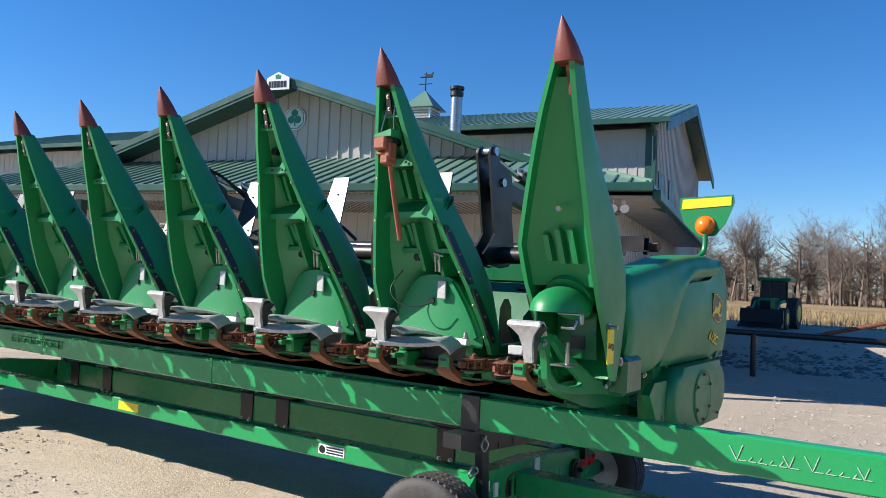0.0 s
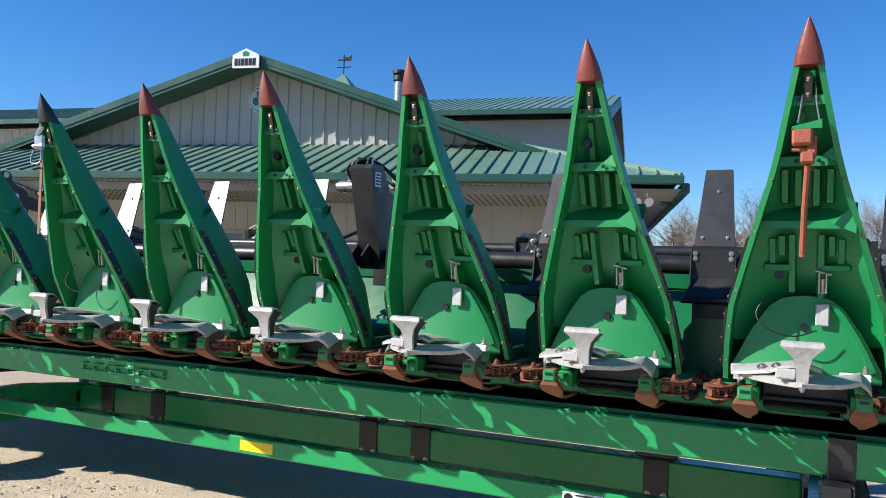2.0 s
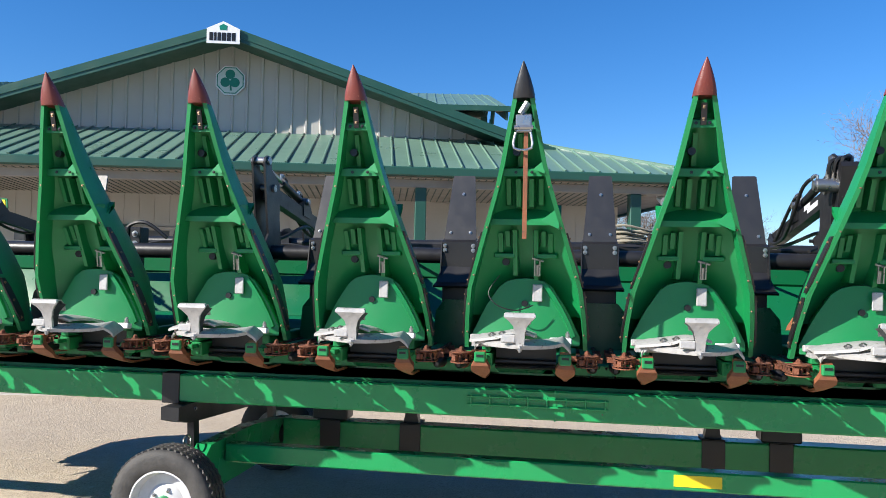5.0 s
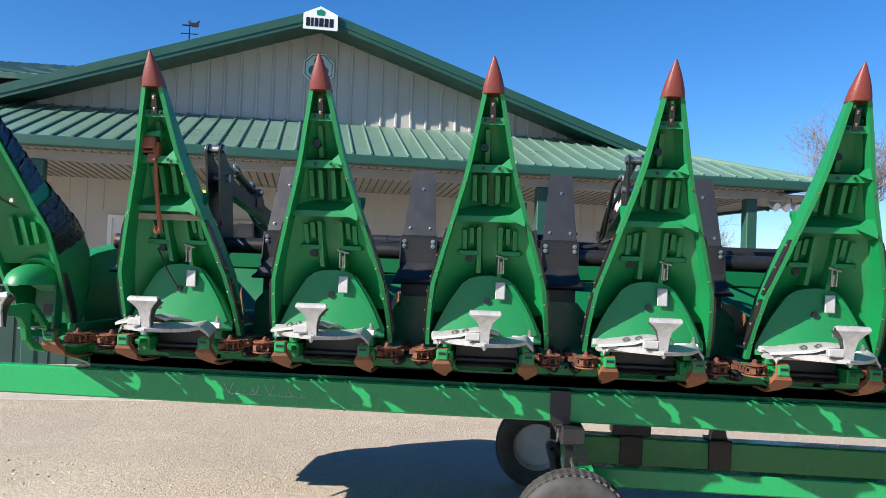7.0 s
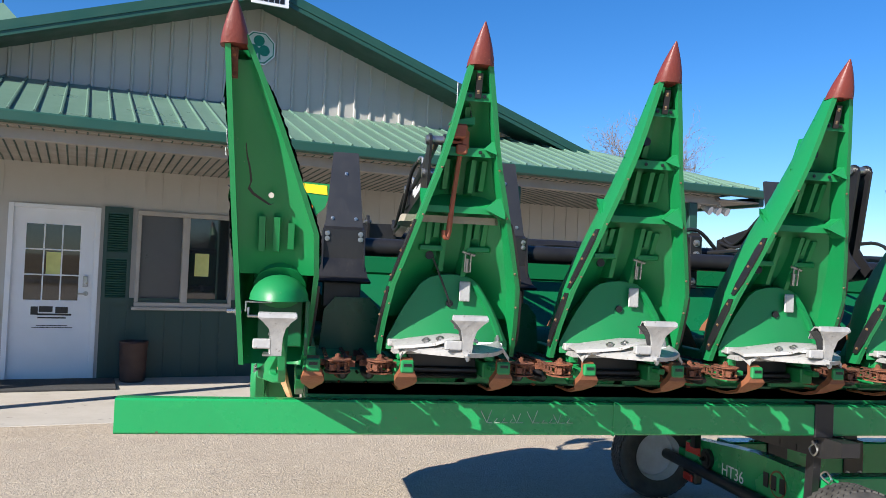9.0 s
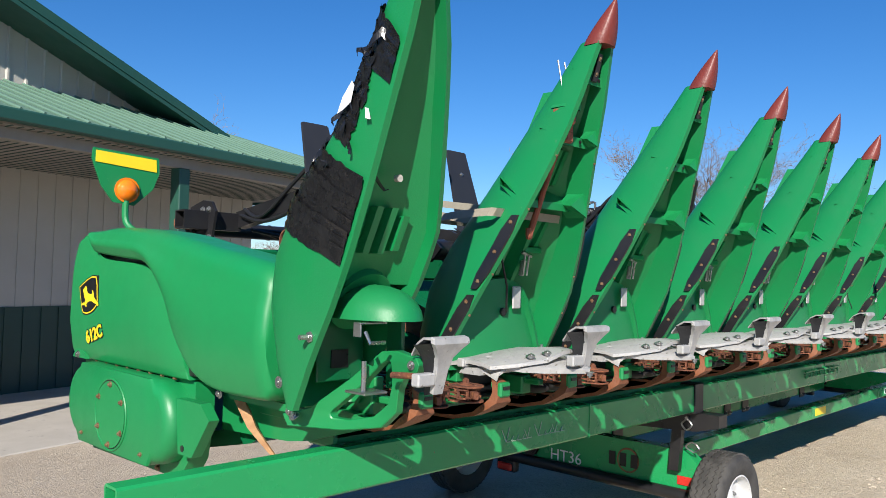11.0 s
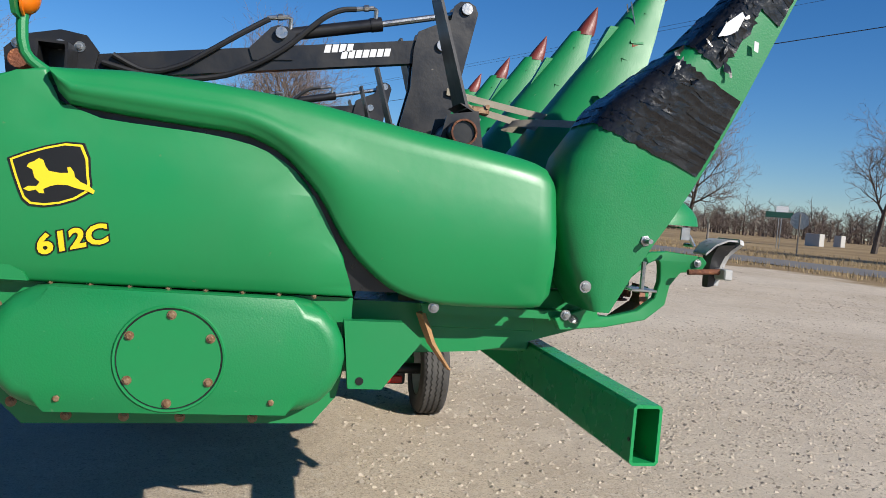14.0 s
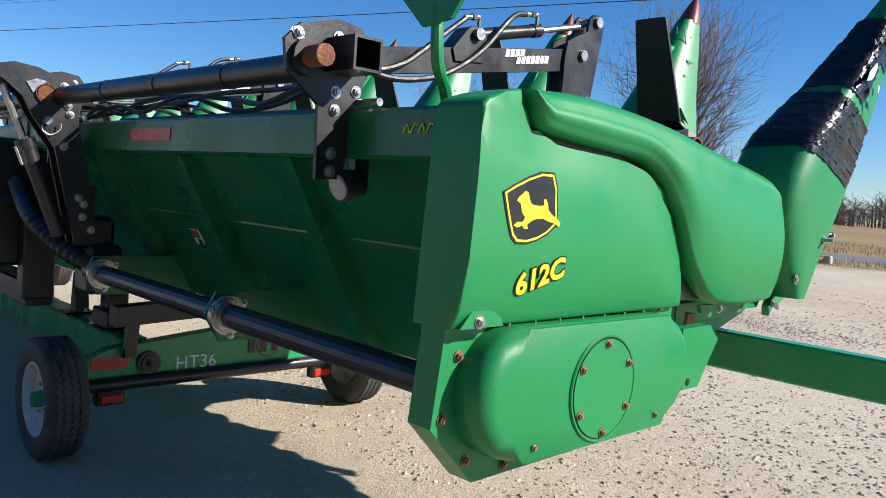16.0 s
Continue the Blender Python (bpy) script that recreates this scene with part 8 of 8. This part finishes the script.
def grass(name, label, spots, h, seed):
    rg = random.Random(seed)
    verts, faces = [], []
    for x, y in spots:
        a, l, hh = rg.uniform(0, 6.28), rg.uniform(0.1, 0.5), h * rg.uniform(0.5, 1.2)
        w = 0.012 + 0.006 * hh
        k = len(verts)
        verts += [(x - w * math.sin(a), y + w * math.cos(a), -0.02), (x + w * math.sin(a), y - w * math.cos(a), -0.02), (x + l * hh * math.cos(a), y + l * hh * math.sin(a), hh)]
        faces.append((k, k + 1, k + 2))
    me = bpy.data.meshes.new(name)
    me.from_pydata(verts, [], faces)
    me.materials.append(STRAW)
    return tagged(new(name, me), label, "grass", kind="stuff")


spots = []
for _ in range(16000):
    s, w = rn.uniform(-15, 75), rn.choice((rn.gauss(3.6, 0.9), rn.gauss(14.5, 1.8), rn.uniform(12, 30)))
    p = Vector((16.7, -16.7, 0)) + d * s + nrm * w
    spots.append((p.x, p.y))
grass("verge_grass", "short dry grass along the road", spots, 0.22, 3)
grass("pampas_grass", "tall pale clump of dry ornamental grass", [(75.4 + rn.gauss(0, 0.7), -4.2 + rn.gauss(0, 0.7)) for _ in range(1400)], 2.2, 4)
grass("stubble", "dry stubble at the edge of the field", [(rn.uniform(-8, 14), rn.uniform(34, 60)) for _ in range(9000)], 0.35, 9)

# ---- bare trees ----
BARK = material("grey brown bark", (0.115, 0.092, 0.075), 0.9, second=(0.075, 0.06, 0.05), scale=5, amount=1, bump=0.5, bump_scale=14)
TWIG = material("bare twigs", (0.20, 0.15, 0.12), 0.9, second=(0.14, 0.105, 0.085), scale=0.6, amount=1)


class Wood:
    """Collects tapered branch tubes for one mesh."""

    def __init__(self):
        self.verts, self.faces = [], []

    def limb(self, p, q, r0, r1, n):
        dv = (q - p)
        if dv.length < 1e-4:
            return
        side = dv.orthogonal().normalized()
        up = dv.normalized().cross(side)
        k = len(self.verts)
        for c, r in ((p, r0), (q, r1)):
            for i in range(n):
                a = 2 * math.pi * i / n
                self.verts.append(tuple(c + r * (math.cos(a) * side + math.sin(a) * up)))
        for i in range(n):
            j = (i + 1) % n
            self.faces.append((k + i, k + j, k + n + j, k + n + i))

    def mesh(self, name, mat):
        me = bpy.data.meshes.new(name)
        me.from_pydata(self.verts, [], self.faces)
        me.materials.append(mat)
        return me


def grow(rg, p, way, length, r, level, wood, twigs, spread, forks=(2, 2, 2, 1, 2)):
    """A limb in bent steps that throws side limbs, down to twigs."""
    steps = 4 if level < 3 else (3 if level < 4 else 2)
    tgt = wood if level < 3 else twigs
    sides = (7, 6, 4, 3, 3, 3)[level]
    for s in range(steps):
        q = p + way * (length / steps)
        tgt.limb(p, q, r * (1 - 0.75 * s / steps), r * (1 - 0.75 * (s + 1) / steps), sides)
        p = q
        way = (way + Vector((rg.gauss(0, 0.14), rg.gauss(0, 0.14), rg.gauss(0.05, 0.09)))).normalized()
        if level < 5 and (s > 0 or level > 0):
            for _ in range(forks[level]):
                side = way.orthogonal().normalized()
                side.rotate(Matrix.Rotation(rg.uniform(0, 6.28), 3, way).to_quaternion())
                w2 = (way * rg.uniform(0.45, 0.9) + side * spread * rg.uniform(0.6, 1.1) + Vector((0, 0, 0.18))).normalized()
                if level + 1 >= 5 and rg.random() < 0.25:
                    continue
                grow(rg, p, w2, length * rg.uniform(0.42, 0.68), r * (1 - 0.75 * (s + 1) / steps) * 0.62 + 0.009, level + 1, wood, twigs, spread, forks)


def tree_kind(seed, height, spread, forks=(2, 2, 2, 1, 2)):
    rg = random.Random(seed)
    w, t = Wood(), Wood()
    grow(rg, Vector((0, 0, -0.2)), Vector((rg.gauss(0, 0.05), rg.gauss(0, 0.05), 1)).normalized(), height * 0.62, height * 0.024, 0, w, t, spread, forks)
    return w.mesh("trunk", BARK), t.mesh("crown", TWIG)


def egg_tree(seed, height):
    """A straight leader with many rising limbs that fill an egg-shaped crown."""
    rg = random.Random(seed)
    w, t = Wood(), Wood()
    p, way, n = Vector((0, 0, -0.2)), Vector((0, 0, 1)), 34
    for i in range(n):
        u = i / (n - 1)
        q = p + way * (height * 0.92 / n)
        w.limb(p, q, height * 0.022 * (1 - 0.93 * u), height * 0.022 * (1 - 0.93 * (i + 1) / n), 7)
        p = q
        way = (way + Vector((rg.gauss(0, 0.05), rg.gauss(0, 0.05), 0.12))).normalized()
        if u < 0.13:
            continue
        for _ in range(2 if u < 0.8 else 1):
            a = 2.4 * i + rg.uniform(-0.6, 0.6) + 3.14 * _
            rise = 0.42 + 1.25 * u
            d = Vector((math.cos(a), math.sin(a), rise + rg.gauss(0, 0.15))).normalized()
            size = height * (0.12 + 0.32 * math.sin(math.pi * min(1.0, 0.22 + 0.78 * (1 - u)))) * rg.uniform(0.75, 1.1)
            grow(rg, p, d, size, height * 0.010 * (1 - 0.75 * u) + 0.02, 2, w, t, 0.62, (2, 2, 2, 2, 1))
    return w.mesh("trunk", BARK), t.mesh("crown", TWIG)


KINDS = [tree_kind(3, 14, 0.75), tree_kind(8, 13, 0.9), tree_kind(14, 15, 0.65), egg_tree(5, 14)]


def tree(kind, x, y, h, turn, label):
    base = max(v.co.z for v in KINDS[kind][1].vertices)
    t = thing("tree", label, "tree", "bare trees round the lot", at=(x, y, 0), turn=turn)
    t.scale = (h / base,) * 3
    for nm, me in zip(("trunk", "crown"), KINDS[kind]):
        ob = new(nm, me)
        ob.parent = t


for i, (x, y, h) in enumerate(((78, 1.6, 20.5), (80, -1.5, 15), (86, 6, 15), (72.3, 41.3, 19), (75.3, 35.2, 19), (68.9, 47, 16), (26, 62.2, 16), (17.5, 58, 8), (30.1, 61.6, 16), (76, -43, 16.5), (68, -60, 17), (26.3, -45, 17.0), (77.6, 29.5, 12.3), (79.7, 22.8, 13), (-14, 104, 12.5), (-9, 108, 13.5), (-4.5, 103, 11.5), (0, 110, 14.5), (4, 105, 12.5), (8, 112, 14), (11.5, 104, 11), (-19, 107, 14), (-24, 103, 13), (15.5, 108, 13))):
    tree(3 if i in (0, 2, 11) else i % 3, x, y, h, 47 * i, "tall bare grey tree at the edge of the field")


def far_woods(name, label, spots, seed):
    """A belt of bare trees and brush, too far off to tell apart."""
    rg = random.Random(seed)
    wd = Wood()
    for x, y, h in spots:
        base = Vector((x, y, -0.5))
        top = base + Vector((rg.gauss(0, 0.5), rg.gauss(0, 0.5), h * 0.58))
        wd.limb(base, top, h * 0.02, h * 0.006, 3)
        for k in range(24):
            f = rg.uniform(0.15, 1.0)
            p = base.lerp(top, f)
            a = rg.uniform(0, 6.28)
            l = h * rg.uniform(0.14, 0.40) * (1.1 - 0.3 * f)
            q = p + Vector((l * 0.75 * math.cos(a), l * 0.75 * math.sin(a), l * rg.uniform(0.0, 0.8)))
            wd.limb(p, q, h * 0.0055, h * 0.002, 3)
            for _ in range(2):
                m = p.lerp(q, rg.uniform(0.4, 0.9))
                wd.limb(m, m + Vector((rg.gauss(0, l * 0.3), rg.gauss(0, l * 0.3), l * rg.uniform(0.1, 0.5))), h * 0.0035, h * 0.0014, 3)
    return tagged(new(name, wd.mesh(name, TWIG)), label, "woods", kind="stuff")


def belt(az0, az1, dist, h, n, seed, depth=0.12):
    rg = random.Random(seed)
    out = []
    for _ in range(n):
        a = radians(rg.uniform(az0, az1))
        r = dist * rg.uniform(1 - depth, 1 + depth)
        out.append((2 + r * math.cos(a), r * math.sin(a), h * rg.uniform(0.6, 1.15)))
    return out


far_woods("woods", "belt of bare woods behind the stubble field", belt(86, 118, 118, 13, 190, 1) + belt(60, 86, 150, 10, 110, 2), 31)
far_woods("woods", "distant belt of bare trees beyond the road", belt(-75, -3, 260, 14.0, 620, 3) + belt(-3, 60, 240, 13.5, 420, 4), 32)
far_woods("brush", "grey brown brush under the far trees", belt(-75, 60, 240, 8.5, 900, 5) + belt(86, 118, 108, 4, 90, 6), 33)


# ---- poles and wires ----
POLEW = material("weathered pole wood", (0.22, 0.19, 0.16), 0.9, second=(0.16, 0.14, 0.12), scale=3)


def utility_pole(x, y, h, turn):
    t = thing("utility_pole", "grey wooden utility pole with a crossarm", "utility pole", "poles along the road", at=(x, y, 0), turn=turn)
    bm = bmesh.new()
    tube(bm, [(0, 0, -0.2), (0, 0, h)], [0.17, 0.11], 8)
    part("pole", bm, POLEW, t)
    for z in (h - 0.5, h - 1.6):
        part("crossarm", boxed(-1.2, 1.2, -0.08, 0.02, z - 0.06, z + 0.06), POLEW, t)
    for x2 in (-1.1, -0.4, 0.4, 1.1):
        bm = bmesh.new()
        tube(bm, [(x2, 0, h - 0.46), (x2, 0, h - 0.25)], [0.05, 0.03], 6)
        part("insulator", bm, ALU, t)
    bm = bmesh.new()
    tube(bm, [(0.25, 0, h - 3.2), (0.25, 0, h - 2.3)], 0.22, 10)
    part("transformer", bm, STEEL, t)


for x, y, h in ((131.7, -54.8, 13.5), (193, -25, 12.5), (87, 17, 10), (75, 0.3, 9.6)):
    utility_pole(x, y, h, 60)
wires = thing("power_line", "thin dark power lines along the road", "power line")
for off, z, thick in ((0.0, 8.9, 0.016), (3.5, 11.0, 0.007), (4.5, 11.0, 0.007)):
    bm = bmesh.new()
    a, b = Vector((75, 0.3 - off * 0.4, z)), Vector((-60, -41.4 - off, z - 0.6))
    tube(bm, [a.lerp(b, k / 24) - Vector((0, 0, 0.6 * math.sin(math.pi * k / 24))) for k in range(25)], thick, 5)
    part("wire", bm, HOSE, wires)


# ---- truck in front of the cart ----
def truck():
    t = thing("service_truck", "black service truck with a flat body and red reel", "truck", at=(15.4, 0.82, 0))
    part("body", boxed(0, 3.4, -0.95, 0.95, 0.62, 1.22, b=0.03), BLACK, t, "black service body")
    part("bumper", boxed(-0.15, 0.02, -0.92, 0.92, 0.45, 0.62, b=0.02), BLACK, t)
    part("plate", boxed(-0.02, -0.006, 0.05, 0.45, 0.66, 0.8, b=0), WHITE, t, "white number plate without characters")
    for y in (-0.8, 0.55):
        part("tail_lamp", boxed(-0.02, -0.004, y, y + 0.25, 0.98, 1.16, b=0), WHITE, t, "pale lamp panel")
        part("lamp_bar", boxed(-0.02, -0.004, y, y + 0.28, 0.70, 0.85, b=0), ALU, t)
    for y in (-0.95, 0.70):
        part("side_box", boxed(0.2, 3.2, y, y + 0.25, 1.22, 1.62, b=0.02), BLACK, t)
    cab = part("cab", boxed(3.5, 5.3, -0.92, 0.92, 0.6, 1.25, b=0.08), BLACK, t, "black cab")
    bm = bmesh.new()
    loft(bm, [[(3.5, -0.9, 1.25), (5.3, -0.9, 1.25), (5.3, 0.9, 1.25), (3.5, 0.9, 1.25)], [(3.6, -0.78, 1.74), (4.8, -0.78, 1.74), (4.8, 0.78, 1.74), (3.6, 0.78, 1.74)]])
    bevel(bm, 0.05)
    part("cab_top", bm, BLACK, cab)
    part("rear_glass", boxed(3.53, 3.57, -0.6, 0.6, 1.32, 1.66, b=0.01), GLASS, cab)
    part("hood", boxed(5.3, 6.7, -0.88, 0.88, 0.6, 1.3, b=0.08), BLACK, t)
    for y in (-1.25, 1.0):
        bm = bmesh.new()
        box(bm, 4.9, 5.02, y, y + 0.25, 1.32, 1.72, b=0.03)
        tube(bm, [(4.96, y + 0.12, 1.45), (4.96, 0.9 * (1 if y > 0 else -1), 1.3)], 0.02, 6)
        part("mirror", bm, BLACK, t, "wide black door mirror")
    bm = bmesh.new()
    tube(bm, [(1.2, -0.45, 1.62), (1.2, -0.15, 1.62)], 0.22, 18)
    part("reel", bm, REDREF, t, "red hose reel")
    bm = bmesh.new()
    box(bm, 0.4, 0.5, -0.75, -0.62, 1.6, 1.78, b=0.01)
    box(bm, 1.4, 1.5, 0.5, 0.62, 1.6, 1.76, b=0.01)
    tube(bm, [(0.45, -0.68, 1.74), (1.9, -0.5, 1.84)], 0.05, 8)
    part("rack", bm, BLACK, t)
    for x in (0.9, 5.9):
        for y in (-0.85, 0.85):
            bm = bmesh.new()
            tube(bm, [(x, y - 0.13, 0.39), (x, y + 0.13, 0.39)], 0.39, 24)
            bevel(bm, 0.04)
            w = part("wheel", bm, RUBBER, t, "black truck tyre")
            bm = bmesh.new()
            tube(bm, [(x, y - 0.14, 0.39), (x, y + 0.14, 0.39)], 0.22, 20)
            part("rim", bm, STEEL, w)


truck()


def tractor():
    t = thing("tractor", "green farm tractor with a black front bucket, parked far off", "tractor", at=(3.1, 31.5, -0.05))
    t.scale = (0.7, 0.7, 0.7)
    part("hood", boxed(-0.42, 0.42, -1.5, 0.6, 1.05, 1.75, b=0.12), GREEN, t, "green engine hood")
    part("grille", boxed(-0.30, 0.30, -1.53, -1.48, 1.10, 1.6, b=0.01), DECAL, t)
    bm = bmesh.new()
    for x in (-0.82, 0.82):
        for y in (0.6, 1.9):
            tube(bm, [(x * 0.95, y, 1.2), (x * 0.85, y, 2.75)], 0.05, 6)
    part("cab_post", bm, DECAL, t)
    part("cab_roof", boxed(-0.95, 0.95, 0.45, 2.1, 2.75, 2.95, b=0.06), GREEN, t, "green cab roof")
    part("cab_glass", boxed(-0.78, 0.78, 0.62, 1.9, 1.5, 2.75, b=0.02), GLASS, t)
    bm = bmesh.new()
    prism(bm, [(-2.9, 0.12), (-2.2, 0.12), (-2.15, 0.95), (-2.25, 1.15), (-2.35, 1.0), (-2.4, 0.4), (-2.9, 0.2)], -1.15, 1.15, "x")
    part("bucket", bm, BLACK, t, "black loader bucket")
    for x in (-0.65, 0.65):
        bm = bmesh.new()
        tube(bm, [(x, -2.2, 0.7), (x, -0.9, 1.5), (x, 0.3, 1.6)], 0.09, 6)
        part("loader_arm", bm, GREEN, t)
    for x, y, r, w in ((-1.0, 1.3, 0.9, 0.28), (1.0, 1.3, 0.9, 0.28), (-0.9, -0.9, 0.62, 0.2), (0.9, -0.9, 0.62, 0.2)):
        bm = bmesh.new()
        tube(bm, [(x - w, y, r), (x + w, y, r)], r, 24)
        bevel(bm, 0.06)
        wh = part("wheel", bm, RUBBER, t, "large lugged tyre")
        bm = bmesh.new()
        tube(bm, [(x - w - 0.01, y, r), (x + w + 0.01, y, r)], r * 0.55, 18)
        part("rim", bm, YELLOW, wh)
    for x in (-1.25, 1.1):
        part("mirror", boxed(x, x + 0.15, 0.5, 0.55, 2.1, 2.5, b=0.01), DECAL, t)


tractor()


def white_house():
    t = thing("house", "low white house far across the lot", "house", at=(80, 14.5, 0), turn=8)
    part("wall", boxed(-4, 4, -9, 9, -0.2, 2.6, b=0), WHITE, t)
    bm = bmesh.new()
    prism(bm, [(-4.6, 2.55), (4.6, 2.55), (0, 4.1)], -9.5, 9.5, "y")
    part("roof", bm, ASPH, t, "grey shingle roof")
    for y in (-7, -3.5, 2, 6):
        part("window", boxed(-4.05, -3.98, y, y + 1.2, 1.0, 2.1, b=0), GLASS, t)
    part("door", boxed(-4.05, -3.98, -0.6, 0.4, 0, 2.0, b=0), TRIM, t)


white_house()


def tyre_stack(x, y, n, turn):
    for k in range(n):
        t = thing("stacked_tyre", "big worn black tractor tyre in a stack", "tyre", "stacked tractor tyres", at=(x + 0.05 * (k % 2), y, 0.42 * k + 0.0), turn=turn + 33 * k)
        bm = bmesh.new()
        prof = [(0.40, 0.05), (0.55, 0.0), (0.68, 0.03), (0.72, 0.12), (0.72, 0.30), (0.68, 0.39), (0.55, 0.42), (0.40, 0.37)]
        rings = [[(r * math.cos(2 * math.pi * q / 28), r * math.sin(2 * math.pi * q / 28), z) for r, z in prof] for q in range(28)]
        loft(bm, rings + [rings[0]], closed=True, caps=False)
        part("carcass", bm, RUBBER, t, smooth=50)
        bm = bmesh.new()
        for q in range(22):
            a = 2 * math.pi * q / 22
            for s in (0, 1):
                bmesh.ops.transform(bm, verts=box(bm, 0.70, 0.75, -0.03, 0.03, -0.09, 0.09), matrix=Matrix.Rotation(a + s * 0.14, 4, "Z") @ Matrix.Translation((0, 0, 0.12 + 0.18 * s)) @ Matrix.Rotation(0.6 if s else -0.6, 4, "X"))
        part("lug", bm, RUBBER, t)


tyre_stack(36.7, 9.0, 3, 0)
tyre_stack(38.3, 7.4, 3, 20)
tyre_stack(40.2, 5.9, 2, 50)


# ---- posts and signs by the road ----
def road_post(name, label, cat, x, y, h, r, mat):
    bm = bmesh.new()
    tube(bm, [(0, 0, -0.2), (0, 0, h)], r, 8)
    ob = finish(name, bm, mat, smooth=30)
    ob.location = (x, y, 0)
    return tagged(ob, label, cat)


road_post("marker_post", "red painted marker post at the lot edge", "post", 44.7, -8.9, 1.2, 0.035, REDREF)
road_post("fence_post", "dark wooden post at the lot edge", "post", 40.3, -8.9, 1.4, 0.04, POLEW)
road_post("fence_post", "dark wooden post at the lot edge", "post", 36.0, -21.5, 1.6, 0.06, POLEW)


def sign(name, label, x, y, w, h, z, mat, turn):
    t = thing(name, label, "sign", at=(x, y, 0), turn=turn)
    bm = bmesh.new()
    tube(bm, [(0, 0, -0.2), (0, 0, z + h)], 0.04, 8)
    part("post", bm, STEEL, t)
    part("panel", boxed(-0.06, -0.04, -w / 2, w / 2, z, z + h), mat, t)


sign("street_sign", "green street name sign on a steel post", 58.5, -41.7, 2.2, 0.5, 2.7, TRIM, -35)
sign("street_sign", "pale square notice on a steel post", 58.4, -41.9, 1.0, 0.5, 3.2, WHITE, -35)
sign("field_sign", "white square sign in the far field", 120, -30, 1.2, 0.9, 0.7, WHITE, -12)


def stop_sign_back(x, y):
    t = thing("road_sign", "grey back of an octagonal road sign", "sign", at=(x, y, 0), turn=-37)
    bm = bmesh.new()
    tube(bm, [(0, 0, -0.2), (0, 0, 2.75)], 0.05, 6)
    part("post", bm, POLEW, t)
    bm = bmesh.new()
    prism(bm, circle2(0.0, 2.3, 0.62, 8, math.pi / 8), 0.06, 0.075, "x")
    part("panel", bm, STEEL, t)


stop_sign_back(44.4, -33.3)


def yard_sign(x, y, turn):
    """A framed board between two white posts; the print is plain shapes."""
    t = thing("yard_sign", "white framed green and yellow advertising board on two posts", "sign", at=(x, y, 0), turn=turn)
    for s in (-1, 1):
        bm = bmesh.new()
        box(bm, -0.06, 0.06, s * 0.85 - 0.06, s * 0.85 + 0.06, -0.2, 3.50, b=0.008)
        post = part("post", bm, WHITE, t, "white square post")
        bm = bmesh.new()
        tube(bm, [(0, s * 0.85, 3.50), (0, s * 0.85, 3.56), (0, s * 0.85, 3.62)], [0.085, 0.075, 0.03], 10)
        part("cap", bm, WHITE, post)
    part("board", boxed(-0.03, 0.03, -0.79, 0.79, 1.25, 3.36), WHITE, t, "white board")
    part("green_field", boxed(-0.037, -0.029, -0.74, 0.74, 1.98, 3.18, b=0), TEAL, t, "green printed field")
    part("yellow_field", boxed(-0.037, -0.029, -0.74, 0.74, 1.46, 1.90, b=0), NOTICE, t, "pale yellow printed strip")
    bm = bmesh.new()
    for y0, z0, h in ((0.50, 2.30, 0.50), (0.34, 2.45, 0.48), (0.20, 2.45, 0.55), (0.06, 2.5, 0.5)):
        box(bm, -0.042, -0.036, y0 - 0.045, y0 + 0.045, z0, z0 + h)
    box(bm, -0.042, -0.036, -0.35, 0.35, 2.16, 2.27)
    parts("print_bar", bm, YELLOW, t, touch=False)
    bm = bmesh.new()
    box(bm, -0.042, -0.036, 0.15, 0.72, 2.01, 2.09)
    box(bm, -0.042, -0.036, -0.70, -0.05, 2.01, 2.09)
    box(bm, -0.042, -0.036, -0.45, -0.10, 2.85, 3.02)
    parts("print_bar", bm, PALE, t, touch=False)


yard_sign(19.4, -25.6, -52)
for bx, by, sx in ((88.8, -68.9, 1.1), (96.4, -78.9, 0.6)):
    box_ = finish("utility_box", boxed(-sx, sx, -0.5, 0.5, 0, 1.65, b=0.03), SIDING, smooth=30)
    box_.location = (bx, by, 0)
    box_.rotation_euler = (0, 0, radians(15))
    tagged(box_, "pale steel utility box by the road", "utility box")


# ---- parts hang at most two levels under their thing ----
def level(ob):
    return 0 if ob.parent is None else 1 + level(ob.parent)


for ob in list(scene.collection.objects):
    while level(ob) > 2:
        ob.matrix_basis = ob.parent.matrix_basis @ ob.matrix_basis
        ob.parent = ob.parent.parent
